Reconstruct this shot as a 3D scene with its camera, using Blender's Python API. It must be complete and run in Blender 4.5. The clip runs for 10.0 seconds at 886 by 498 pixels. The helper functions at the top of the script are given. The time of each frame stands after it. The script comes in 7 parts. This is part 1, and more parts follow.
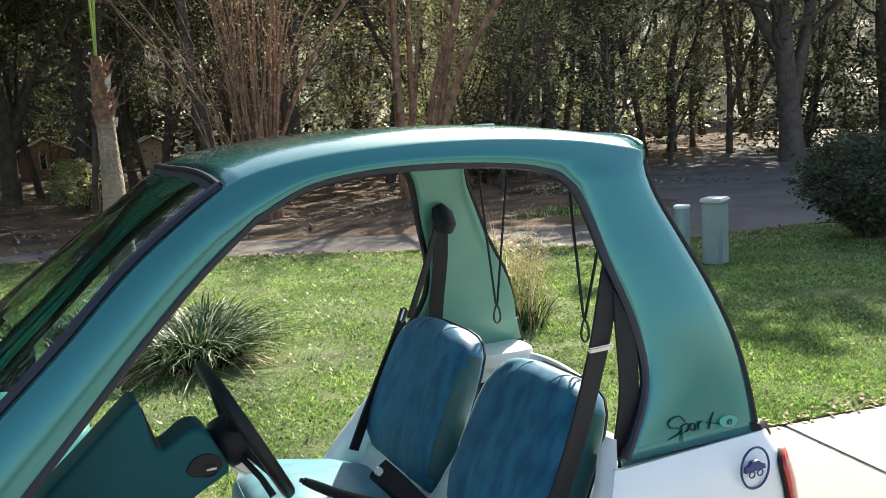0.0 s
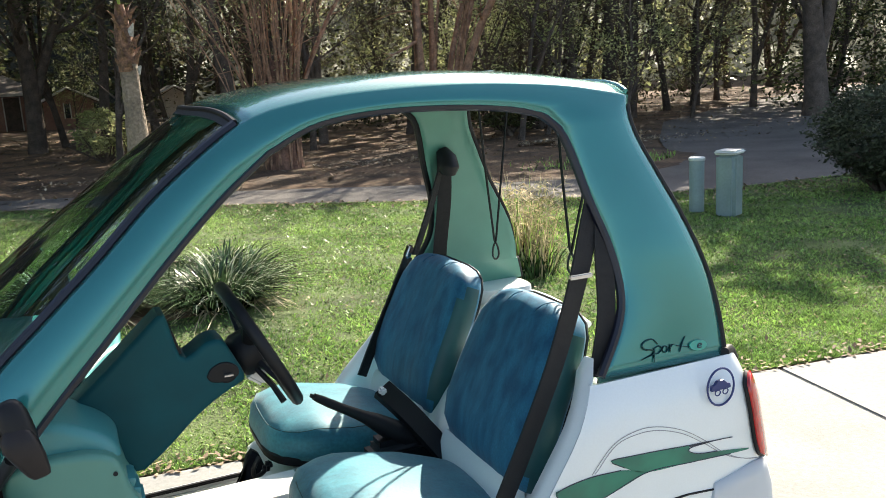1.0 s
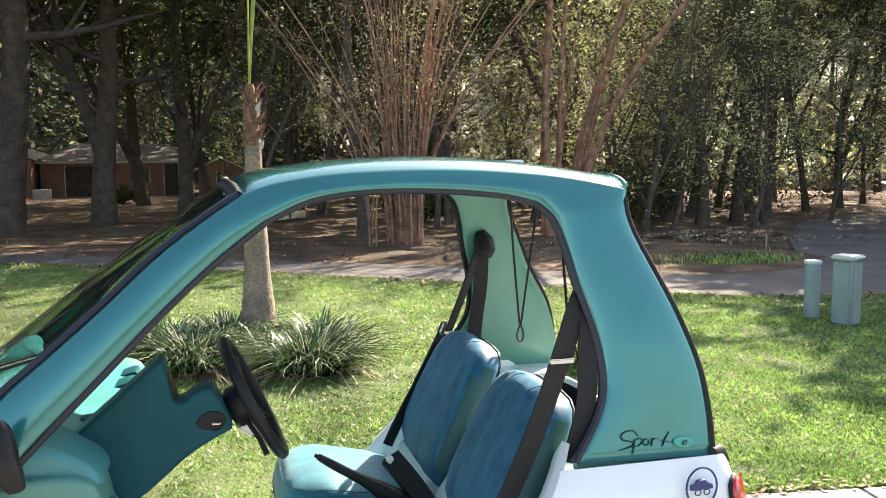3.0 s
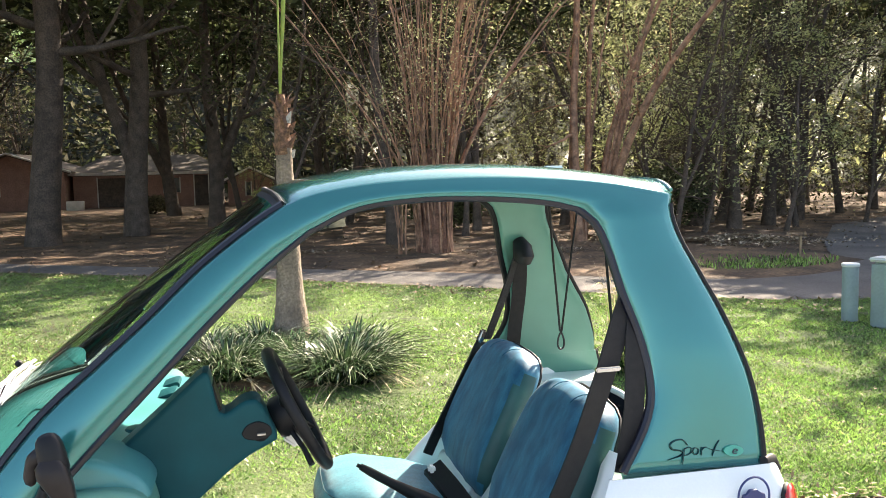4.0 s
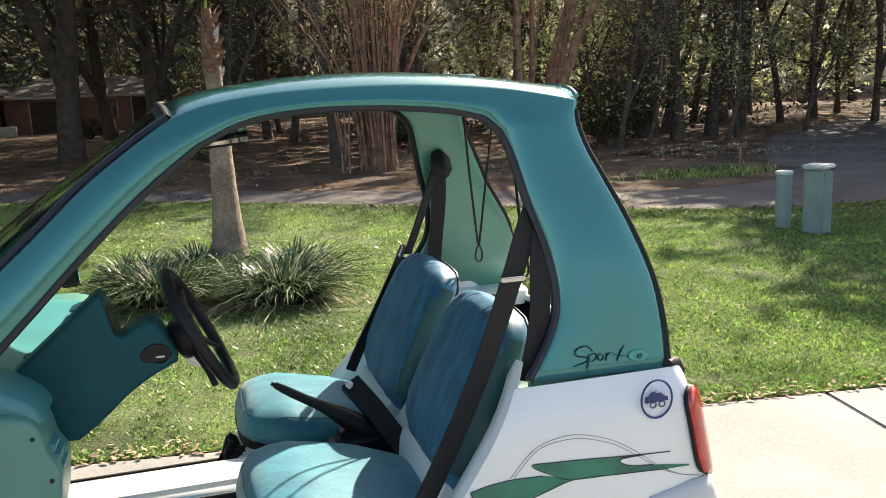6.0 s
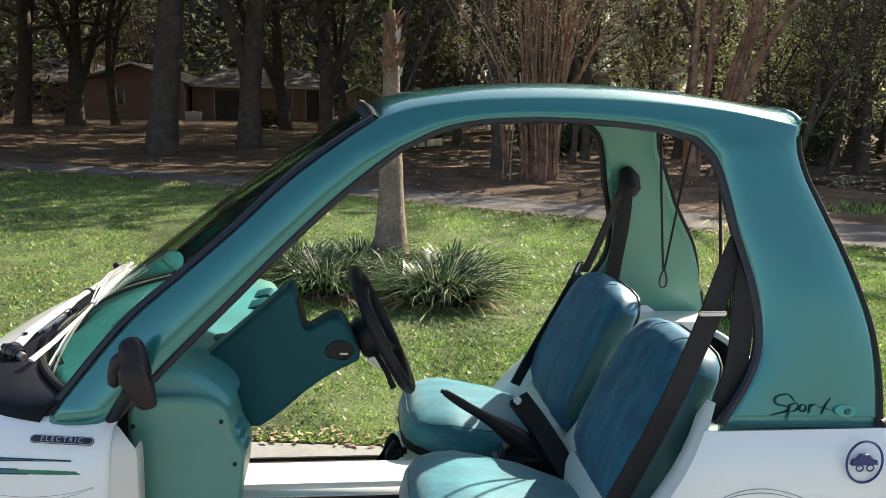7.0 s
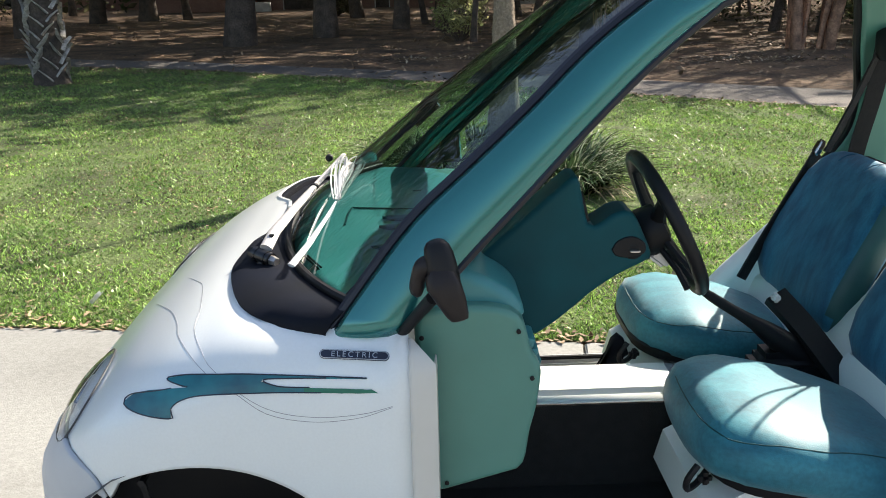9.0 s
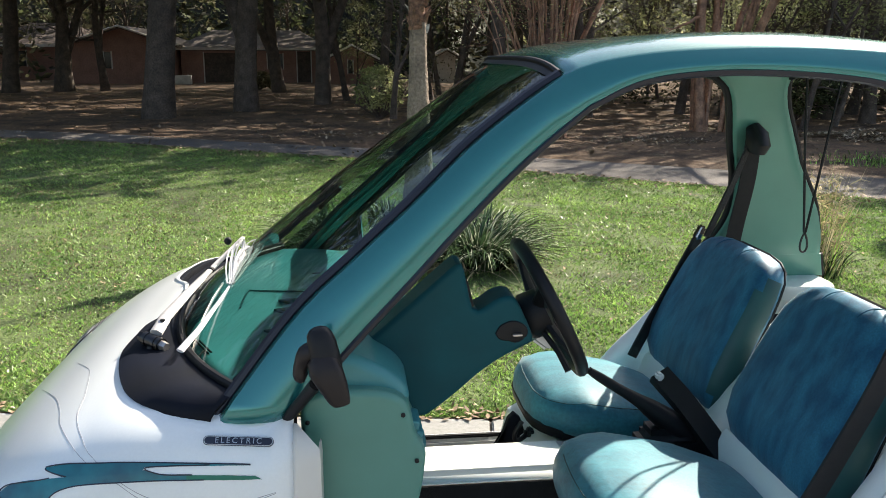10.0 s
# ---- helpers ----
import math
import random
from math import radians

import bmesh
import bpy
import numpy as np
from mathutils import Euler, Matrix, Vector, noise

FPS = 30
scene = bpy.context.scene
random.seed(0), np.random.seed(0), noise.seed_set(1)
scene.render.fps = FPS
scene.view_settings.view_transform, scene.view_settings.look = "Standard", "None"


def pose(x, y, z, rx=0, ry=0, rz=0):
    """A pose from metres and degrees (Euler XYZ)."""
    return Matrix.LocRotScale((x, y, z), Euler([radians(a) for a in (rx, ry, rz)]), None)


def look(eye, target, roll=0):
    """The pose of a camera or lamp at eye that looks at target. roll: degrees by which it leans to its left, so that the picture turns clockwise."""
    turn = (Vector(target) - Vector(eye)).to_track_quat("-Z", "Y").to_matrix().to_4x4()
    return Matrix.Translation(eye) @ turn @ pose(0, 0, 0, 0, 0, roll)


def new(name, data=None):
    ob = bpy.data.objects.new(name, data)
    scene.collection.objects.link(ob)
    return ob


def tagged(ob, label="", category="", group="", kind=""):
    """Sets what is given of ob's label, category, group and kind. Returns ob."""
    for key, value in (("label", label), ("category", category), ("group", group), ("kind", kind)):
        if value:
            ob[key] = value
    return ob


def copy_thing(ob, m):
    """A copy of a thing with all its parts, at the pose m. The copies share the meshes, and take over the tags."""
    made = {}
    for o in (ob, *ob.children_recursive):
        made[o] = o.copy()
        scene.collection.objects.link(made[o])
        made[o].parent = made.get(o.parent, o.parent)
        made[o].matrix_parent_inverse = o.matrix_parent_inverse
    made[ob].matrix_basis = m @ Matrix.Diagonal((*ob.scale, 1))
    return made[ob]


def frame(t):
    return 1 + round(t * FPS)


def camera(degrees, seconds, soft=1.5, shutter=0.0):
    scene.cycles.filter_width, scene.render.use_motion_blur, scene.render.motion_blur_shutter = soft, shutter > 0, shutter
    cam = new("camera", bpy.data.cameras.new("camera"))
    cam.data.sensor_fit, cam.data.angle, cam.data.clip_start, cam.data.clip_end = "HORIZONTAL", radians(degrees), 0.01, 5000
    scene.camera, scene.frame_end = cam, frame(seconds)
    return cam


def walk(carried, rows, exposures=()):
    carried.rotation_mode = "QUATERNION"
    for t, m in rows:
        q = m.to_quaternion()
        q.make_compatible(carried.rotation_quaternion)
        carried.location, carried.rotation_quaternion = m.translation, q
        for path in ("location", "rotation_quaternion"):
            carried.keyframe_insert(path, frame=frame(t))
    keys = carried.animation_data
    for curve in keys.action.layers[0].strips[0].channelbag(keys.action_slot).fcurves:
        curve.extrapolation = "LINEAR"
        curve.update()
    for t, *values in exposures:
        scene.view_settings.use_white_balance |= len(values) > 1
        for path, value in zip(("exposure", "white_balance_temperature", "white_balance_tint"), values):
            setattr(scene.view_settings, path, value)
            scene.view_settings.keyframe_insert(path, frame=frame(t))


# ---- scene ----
cam = camera(55.3, 10.0, soft=0.8)
PATH = [
    (0, (0.119, -0.081, 1.805), (0.960, 1.709, 1.509), -3.6),
    (0.5, (0.044, -0.184, 1.792), (0.889, 1.588, 1.414), -3.4),
    (1, (0.093, -0.276, 1.787), (0.875, 1.520, 1.385), -3.3),
    (1.5, (0.250, -0.408, 1.777), (0.891, 1.451, 1.412), -0.1),
    (2, (0.325, -0.492, 1.772), (0.868, 1.417, 1.525), 1.0),
    (2.5, (0.367, -0.475, 1.776), (0.932, 1.429, 1.539), 1.1),
    (2.7, (0.381, -0.494, 1.780), (0.910, 1.422, 1.558), 0.1),
    (3.8, (0.334, -0.483, 1.774), (0.823, 1.448, 1.594), -0.9),
    (4, (0.340, -0.469, 1.781), (0.788, 1.472, 1.599), -1.2),
    (4.5, (0.389, -0.465, 1.776), (0.936, 1.445, 1.547), -2.2),
    (5, (0.433, -0.471, 1.768), (1.088, 1.399, 1.492), -2.0),
    (5.5, (0.456, -0.466, 1.760), (1.102, 1.396, 1.419), -2.3),
    (5.7, (0.466, -0.465, 1.757), (1.061, 1.406, 1.377), -2.3),
    (6.8, (0.433, -0.386, 1.756), (0.800, 1.550, 1.412), -0.3),
    (7, (0.379, -0.368, 1.765), (0.584, 1.590, 1.408), 1.2),
    (7.5, (0.226, -0.288, 1.769), (0.438, 1.674, 1.445), 3.8),
    (8, (0.004, -0.164, 1.766), (0.256, 1.798, 1.468), -0.8),
    (8.1, (-0.017, -0.142, 1.747), (0.184, 1.814, 1.383), 0.3),
    (8.2, (-0.060, -0.134, 1.729), (0.142, 1.811, 1.310), 0.2),
    (8.3, (-0.053, -0.131, 1.729), (0.058, 1.808, 1.252), -1.9),
    (8.5, (-0.075, -0.115, 1.723), (0.004, 1.805, 1.168), -1.5),
    (9, (-0.068, -0.084, 1.708), (-0.029, 1.819, 1.096), -1.3),
    (9.5, (-0.048, -0.091, 1.707), (-0.048, 1.801, 1.058), -2.2),
    (9.9, (-0.013, -0.130, 1.751), (0.136, 1.803, 1.264), 0.9),
    (10, (-0.002, -0.141, 1.749), (0.225, 1.795, 1.301), 0.2),
]
walk(cam, [(t, look(eye, target, roll)) for t, eye, target, roll in PATH],
     ((0.0, 1.61, 6900, 10), (1.0, 1.57, 6900, 10), (2.5, 1.98, 7250, 12), (4.5, 2.19, 7350, 14), (5.5, 1.72, 7350, 14), (7.0, 1.33, 7100, 11), (8.0, 1.5, 6800, 10), (9.0, 1.36, 6850, 11), (9.5, 1.34, 6850, 11), (10.0, 1.36, 6850, 11)))

# ---- world, sun, exposure ----
SUN_AZ, SUN_EL = 48.0, 36.0
world = bpy.data.worlds.new("sky")
scene.world = world
world.use_nodes = True
wn = world.node_tree.nodes
sky = wn.new("ShaderNodeTexSky")
sky.sky_type = 'NISHITA'
sky.sun_disc = False
sky.sun_elevation = radians(SUN_EL)
sky.sun_rotation = radians(SUN_AZ)
sky.air_density, sky.dust_density, sky.ozone_density = 1.0, 1.8, 1.0
wn["Background"].inputs["Strength"].default_value = 0.1
world.node_tree.links.new(sky.outputs[0], wn["Background"].inputs["Color"])
sun_data = bpy.data.lights.new("sun", "SUN")
sun_data.energy, sun_data.angle, sun_data.color = 5.0, radians(0.53), (1.0, 0.93, 0.82)
sun = new("sun", sun_data)
TO_SUN = Vector((math.sin(radians(SUN_AZ)) * math.cos(radians(SUN_EL)), math.cos(radians(SUN_AZ)) * math.cos(radians(SUN_EL)), math.sin(radians(SUN_EL))))
sun.matrix_world = Matrix.Translation((20, 20, 30)) @ TO_SUN.to_track_quat("Z", "Y").to_matrix().to_4x4()

# ---- materials ----


def material(name, color, rough=0.6, metal=0.0, dark=None, scale=8.0, detail=4.0, grain=0.0, grain_scale=80.0, bump=0.0, bump_scale=60.0,
             coat=0.0, spec=0.5, island=0.0, per_object=0.0, sheen=0.0, translucent=0.0, stretch=None):
    """A surface with broad variation between two colours, fine grain and fine relief."""
    m = bpy.data.materials.new(name)
    m.use_nodes = True
    n, l = m.node_tree.nodes, m.node_tree.links
    b = n["Principled BSDF"]
    b.inputs["Roughness"].default_value = rough
    b.inputs["Metallic"].default_value = metal
    b.inputs["Coat Weight"].default_value = coat
    b.inputs["Coat Roughness"].default_value = 0.03
    b.inputs["Specular IOR Level"].default_value = spec
    b.inputs["Sheen Weight"].default_value = sheen
    co = n.new("ShaderNodeTexCoord")
    dark = dark or tuple(c * 0.8 for c in color)
    t1 = n.new("ShaderNodeTexNoise")
    t1.inputs["Scale"].default_value, t1.inputs["Detail"].default_value = scale, detail
    if stretch:
        mp = n.new("ShaderNodeMapping")
        mp.inputs["Scale"].default_value = stretch
        l.new(co.outputs["Object"], mp.inputs["Vector"])
        l.new(mp.outputs[0], t1.inputs["Vector"])
    else:
        l.new(co.outputs["Object"], t1.inputs["Vector"])
    mix = n.new("ShaderNodeMix")
    mix.data_type = 'RGBA'
    mix.inputs["A"].default_value, mix.inputs["B"].default_value = (*dark, 1), (*color, 1)
    ramp = n.new("ShaderNodeMapRange")
    ramp.inputs["From Min"].default_value, ramp.inputs["From Max"].default_value = 0.35, 0.65
    l.new(t1.outputs[0], ramp.inputs["Value"])
    l.new(ramp.outputs[0], mix.inputs["Factor"])
    out = mix.outputs["Result"]
    value = None
    if grain:
        t2 = n.new("ShaderNodeTexNoise")
        t2.inputs["Scale"].default_value, t2.inputs["Detail"].default_value = grain_scale, 3.0
        l.new(co.outputs["Object"], t2.inputs["Vector"])
        value = n.new("ShaderNodeMapRange")
        value.inputs["From Min"].default_value, value.inputs["From Max"].default_value = 0.3, 0.7
        value.inputs["To Min"].default_value, value.inputs["To Max"].default_value = 1 - grain, 1 + grain
        l.new(t2.outputs[0], value.inputs["Value"])
        h = n.new("ShaderNodeHueSaturation")
        l.new(out, h.inputs["Color"])
        l.new(value.outputs[0], h.inputs["Value"])
        out = h.outputs[0]
    if island or per_object:
        src = n.new("ShaderNodeNewGeometry").outputs["Random Per Island"] if island else n.new("ShaderNodeObjectInfo").outputs["Random"]
        amount = island or per_object
        v = n.new("ShaderNodeMapRange")
        v.inputs["To Min"].default_value, v.inputs["To Max"].default_value = 1 - amount, 1 + amount
        l.new(src, v.inputs["Value"])
        h = n.new("ShaderNodeHueSaturation")
        l.new(out, h.inputs["Color"])
        l.new(v.outputs[0], h.inputs["Value"])
        out = h.outputs[0]
    l.new(out, b.inputs["Base Color"])
    if bump:
        t3 = n.new("ShaderNodeTexNoise")
        t3.inputs["Scale"].default_value, t3.inputs["Detail"].default_value = bump_scale, 5.0
        l.new(co.outputs["Object"], t3.inputs["Vector"])
        bp = n.new("ShaderNodeBump")
        bp.inputs["Strength"].default_value, bp.inputs["Distance"].default_value = bump, 0.02
        l.new(t3.outputs[0], bp.inputs["Height"])
        l.new(bp.outputs[0], b.inputs["Normal"])
    if translucent:
        tr = n.new("ShaderNodeBsdfTranslucent")
        l.new(out, tr.inputs["Color"])
        ms = n.new("ShaderNodeMixShader")
        ms.inputs[0].default_value = translucent
        l.new(b.outputs[0], ms.inputs[1])
        l.new(tr.outputs[0], ms.inputs[2])
        l.new(ms.outputs[0], n["Material Output"].inputs["Surface"])
    return m


def clear(name, tint, gloss=0.02, ior=1.38):
    """A thin pane: tinted see-through with a mirror-like gloss that grows at grazing angles."""
    m = bpy.data.materials.new(name)
    m.use_nodes = True
    n, l = m.node_tree.nodes, m.node_tree.links
    tr, gl, mix, fr = n.new("ShaderNodeBsdfTransparent"), n.new("ShaderNodeBsdfGlossy"), n.new("ShaderNodeMixShader"), n.new("ShaderNodeFresnel")
    tr.inputs["Color"].default_value = (*tint, 1)
    gl.inputs["Roughness"].default_value = gloss
    fr.inputs["IOR"].default_value = ior
    l.new(fr.outputs[0], mix.inputs[0])
    l.new(tr.outputs[0], mix.inputs[1])
    l.new(gl.outputs[0], mix.inputs[2])
    l.new(mix.outputs[0], n["Material Output"].inputs["Surface"])
    return m


TEAL = material("teal_paint", (0.024, 0.208, 0.198), 0.24, 0.55, dark=(0.021, 0.185, 0.178), scale=3, coat=1.0, grain=0.04, grain_scale=900)
LINING = material("pale_teal_lining", (0.115, 0.305, 0.238), 0.3, dark=(0.10, 0.27, 0.21), scale=5, bump=0.03, bump_scale=300)
WHITE = material("white_gelcoat", (0.82, 0.85, 0.83), 0.28, dark=(0.78, 0.81, 0.79), scale=2.5, coat=0.5, grain=0.015, grain_scale=200)
GREYWHITE = material("grey_white_bumper", (0.58, 0.60, 0.61), 0.45, dark=(0.52, 0.54, 0.56), scale=4, bump=0.02, bump_scale=400)
DASH = material("teal_dash_plastic", (0.060, 0.262, 0.272), 0.36, dark=(0.053, 0.235, 0.245), scale=6, bump=0.06, bump_scale=700)
JAMB = material("sage_teal_panel", (0.095, 0.265, 0.215), 0.36, dark=(0.082, 0.235, 0.19), scale=5, bump=0.05, bump_scale=700)
SHROUD = material("dark_teal_plastic", (0.006, 0.082, 0.094), 0.5, dark=(0.007, 0.062, 0.073), spec=0.16, scale=6, bump=0.06, bump_scale=800)
BLACK = material("black_rubber", (0.009, 0.009, 0.010), 0.5, dark=(0.009, 0.009, 0.010), scale=20, spec=0.3, bump=0.05, bump_scale=500)
NAVY = material("navy_gasket", (0.009, 0.010, 0.020), 0.4, scale=20)
PILLAR_IN = material("deep_teal_inner_pillar", (0.034, 0.27, 0.225), 0.45, dark=(0.03, 0.24, 0.20), scale=5, bump=0.03, bump_scale=300)
SHELL = material("brown_black_mirror_shell", (0.022, 0.017, 0.016), 0.42, dark=(0.016, 0.012, 0.012), scale=25, spec=0.3, bump=0.08, bump_scale=500)
DARKSTEEL = material("dark_steel", (0.05, 0.05, 0.052), 0.3, 0.8, scale=30)
COWL = material("black_cowl_plastic", (0.007, 0.009, 0.016), 0.55, spec=0.12, dark=(0.007, 0.008, 0.011), scale=8, bump=0.12, bump_scale=900)
WEB = material("black_webbing", (0.016, 0.0145, 0.014), 0.8, dark=(0.011, 0.010, 0.010), scale=60, bump=0.25, bump_scale=900, sheen=0.03)
FABRIC = material("blue_velour", (0.024, 0.165, 0.27), 0.5, dark=(0.010, 0.085, 0.165), scale=26, detail=6, grain=0.15, grain_scale=220, bump=0.08, bump_scale=350, spec=0.25, sheen=0.10, stretch=(1, 1, 0.12))
CUSHION = material("teal_blue_velour", (0.036, 0.225, 0.28), 0.5, dark=(0.022, 0.15, 0.20), scale=18, detail=6, grain=0.14, grain_scale=90, bump=0.08, bump_scale=350, spec=0.25, sheen=0.22, stretch=(0.3, 1, 1))
LINER = material("grey_arch_liner", (0.06, 0.06, 0.062), 0.45, dark=(0.045, 0.045, 0.047), scale=10, bump=0.05, bump_scale=300)
# teal vinyl of the backrest sides, lowered in tone to hold their shade
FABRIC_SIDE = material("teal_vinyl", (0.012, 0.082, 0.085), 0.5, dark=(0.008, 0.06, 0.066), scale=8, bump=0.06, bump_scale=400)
CHROME = material("bright_metal", (0.65, 0.65, 0.66), 0.2, 1.0, scale=30)
STEEL = material("brushed_arm_metal", (0.62, 0.58, 0.54), 0.35, 0.8, scale=30)
CARPET = material("black_floor_mat", (0.014, 0.014, 0.014), 0.85, dark=(0.009, 0.009, 0.009), scale=30, bump=0.3, bump_scale=300)
CREAM = material("cream_flange", (0.68, 0.66, 0.60), 0.4, dark=(0.64, 0.62, 0.56), scale=6)
OVALGREEN = material("bright_green_enamel", (0.03, 0.36, 0.26), 0.3, scale=9, coat=0.5)
SCRIPT = material("dark_teal_chrome", (0.02, 0.085, 0.085), 0.25, 0.6, dark=(0.012, 0.05, 0.05), scale=60)
TEALDECAL = material("teal_stripe_vinyl", (0.006, 0.20, 0.235), 0.35, dark=(0.004, 0.075, 0.115), scale=11, coat=0.25)
GREENDECAL = material("green_stripe_vinyl", (0.006, 0.20, 0.125), 0.35, dark=(0.004, 0.12, 0.08), scale=9, coat=0.2)
PIN = material("pinstripe_grey", (0.34, 0.34, 0.35), 0.4, scale=20)
BLUEMARK = material("blue_print", (0.022, 0.04, 0.16), 0.4, scale=20)
BADGE = material("badge_black", (0.02, 0.028, 0.05), 0.35, scale=20)
SILVER = material("badge_silver", (0.55, 0.58, 0.6), 0.3, 0.6, scale=20)
REDLENS = material("red_lamp_lens", (0.55, 0.02, 0.015), 0.12, dark=(0.4, 0.012, 0.01), scale=40, coat=1.0)
REFLECTOR = material("lamp_reflector", (0.7, 0.72, 0.74), 0.15, 0.9, scale=40)
GLASS = clear("green_tinted_glass", (0.29, 0.45, 0.435), ior=1.5)
LENS = clear("clear_lamp_lens", (0.92, 0.94, 0.95))
TYRE = material("tyre_rubber", (0.02, 0.02, 0.021), 0.8, scale=15, bump=0.2, bump_scale=200)
CORDWHITE = material("white_cord", (0.75, 0.75, 0.73), 0.7, dark=(0.6, 0.6, 0.6), scale=60)

# ---- mesh helpers ----


def thing(name, at, label, category, group="", kind=""):
    ob = new(name)
    ob.location = at
    ob.empty_display_size = 0.1
    return tagged(ob, label, category, group, kind)


def link(name, me, parent=None, mats=(), label=""):
    ob = new(name, me)
    for m in mats:
        me.materials.append(m)
    if parent is not None:
        ob.parent = parent
        if parent.type == 'EMPTY':
            ob.matrix_parent_inverse = Matrix.Translation(-parent.location)
    if label:
        ob["label"] = label
    return ob


def part(name, bm, mat, parent=None, label="", smooth=True, angle=40):
    bmesh.ops.recalc_face_normals(bm, faces=bm.faces)
    me = bpy.data.meshes.new(name)
    if smooth:
        for f in bm.faces:
            f.smooth = True
        lim = radians(angle)
        for e in bm.edges:
            if len(e.link_faces) == 2 and e.calc_face_angle(0) > lim:
                e.smooth = False
    bm.to_mesh(me)
    bm.free()
    mats = mat if isinstance(mat, (list, tuple)) else (mat,)
    return link(name, me, parent, mats, label)


def solidify(ob, t, offset=-1, inner=0):
    md = ob.modifiers.new("thickness", 'SOLIDIFY')
    md.thickness, md.offset, md.material_offset, md.material_offset_rim = t, offset, inner, inner
    return ob


def spline(pts, n):
    """n + 1 points evenly along a smooth curve through pts."""
    p = [Vector(q) for q in pts]
    p = [p[0] * 2 - p[1]] + p + [p[-1] * 2 - p[-2]]
    dense = []
    for i in range(1, len(p) - 2):
        a, b, c, d = p[i - 1:i + 3]
        for k in range(16):
            t = k / 16
            dense.append(0.5 * (2 * b + (c - a) * t + (2 * a - 5 * b + 4 * c - d) * t * t + (3 * b - a - 3 * c + d) * t ** 3))
    dense.append(p[-2])
    cum = [0.0]
    for a, b in zip(dense, dense[1:]):
        cum.append(cum[-1] + (b - a).length)
    out, j = [], 0
    for i in range(n + 1):
        s = cum[-1] * i / n
        while j < len(cum) - 2 and cum[j + 1] < s:
            j += 1
        f = (s - cum[j]) / max(cum[j + 1] - cum[j], 1e-9)
        out.append(dense[j].lerp(dense[j + 1], min(max(f, 0), 1)))
    return out


def sheet(rows, bm=None, wrap=False):
    """Quads over a grid of points; wrap closes each row."""
    bm = bm or bmesh.new()
    v = [[bm.verts.new(p) for p in r] for r in rows]
    for a, b in zip(v, v[1:]):
        n = len(a)
        for j in range(n if wrap else n - 1):
            k = (j + 1) % n
            try:
                bm.faces.new((a[j], a[k], b[k], b[j]))
            except ValueError:
                pass
    return bm


def loft(rings, bm=None, caps=True):
    bm = bm or bmesh.new()
    v = [[bm.verts.new(p) for p in r] for r in rings]
    for a, b in zip(v, v[1:]):
        n = len(a)
        for j in range(n):
            k = (j + 1) % n
            bm.faces.new((a[j], a[k], b[k], b[j]))
    if caps:
        bm.faces.new(v[0][::-1])
        bm.faces.new(v[-1])
    return bm


def tube(pts, r, n=8, bm=None, flat=1.0, up=None):
    """A round (or flattened) rod along points; r is one radius or one for each point."""
    pts = [Vector(p) for p in pts]
    rs = r if isinstance(r, (list, tuple)) else [r] * len(pts)
    rings, ref = [], Vector(up) if up else Vector((0.31, 0.17, 0.93))
    for i, p in enumerate(pts):
        d = (pts[min(i + 1, len(pts) - 1)] - pts[max(i - 1, 0)]).normalized()
        a = d.cross(ref)
        if a.length < 1e-4:
            a = d.cross(Vector((1, 0, 0)))
        a.normalize()
        b = a.cross(d).normalized()
        if not up:
            ref = b
        rings.append([p + a * (rs[i] * math.cos(2 * math.pi * k / n)) + b * (rs[i] * flat * math.sin(2 * math.pi * k / n)) for k in range(n)])
    return loft(rings, bm)


def box(c, s, bevel=0.0, bm=None, rot=None, seg=2):
    bm = bm or bmesh.new()
    m = Matrix.Translation(c) @ (rot.to_4x4() if rot else Matrix()) @ Matrix.Diagonal((*s, 1))
    g = bmesh.ops.create_cube(bm, size=1, matrix=m)
    if bevel:
        es = list({e for v in g["verts"] for e in v.link_edges})
        bmesh.ops.bevel(bm, geom=es, offset=bevel, segments=seg, affect='EDGES')
    return bm


def prism(pts, y0, y1, bevel=0.0, bm=None, seg=2):
    """A side profile of (x, z) points drawn out from y0 to y1."""
    bm = bm or bmesh.new()
    a = [bm.verts.new((x, y0, z)) for x, z in pts]
    b = [bm.verts.new((x, y1, z)) for x, z in pts]
    n = len(a)
    fs = [bm.faces.new(a), bm.faces.new(b[::-1])]
    for j in range(n):
        k = (j + 1) % n
        fs.append(bm.faces.new((a[j], b[j], b[k], a[k])))
    if bevel:
        bmesh.ops.recalc_face_normals(bm, faces=fs)
        es = [e for e in {e for f in fs[:2] for e in f.edges}]
        bmesh.ops.bevel(bm, geom=es, offset=bevel, segments=seg, affect='EDGES')
    bmesh.ops.triangulate(bm, faces=[f for f in bm.faces if len(f.verts) > 4], ngon_method='EAR_CLIP')
    return bm


def ribbon(pts, wide, w, t=0.003, bm=None):
    """A strap along pts, w wide in the direction wide."""
    rings = []
    pts = [Vector(p) for p in pts]
    wide = Vector(wide).normalized()
    for i, p in enumerate(pts):
        d = (pts[min(i + 1, len(pts) - 1)] - pts[max(i - 1, 0)]).normalized()
        a = (wide - d * wide.dot(d)).normalized()
        b = a.cross(d).normalized()
        rings.append([p - a * w / 2 - b * t, p + a * w / 2 - b * t, p + a * w / 2 + b * t, p - a * w / 2 + b * t])
    return loft(rings, bm)


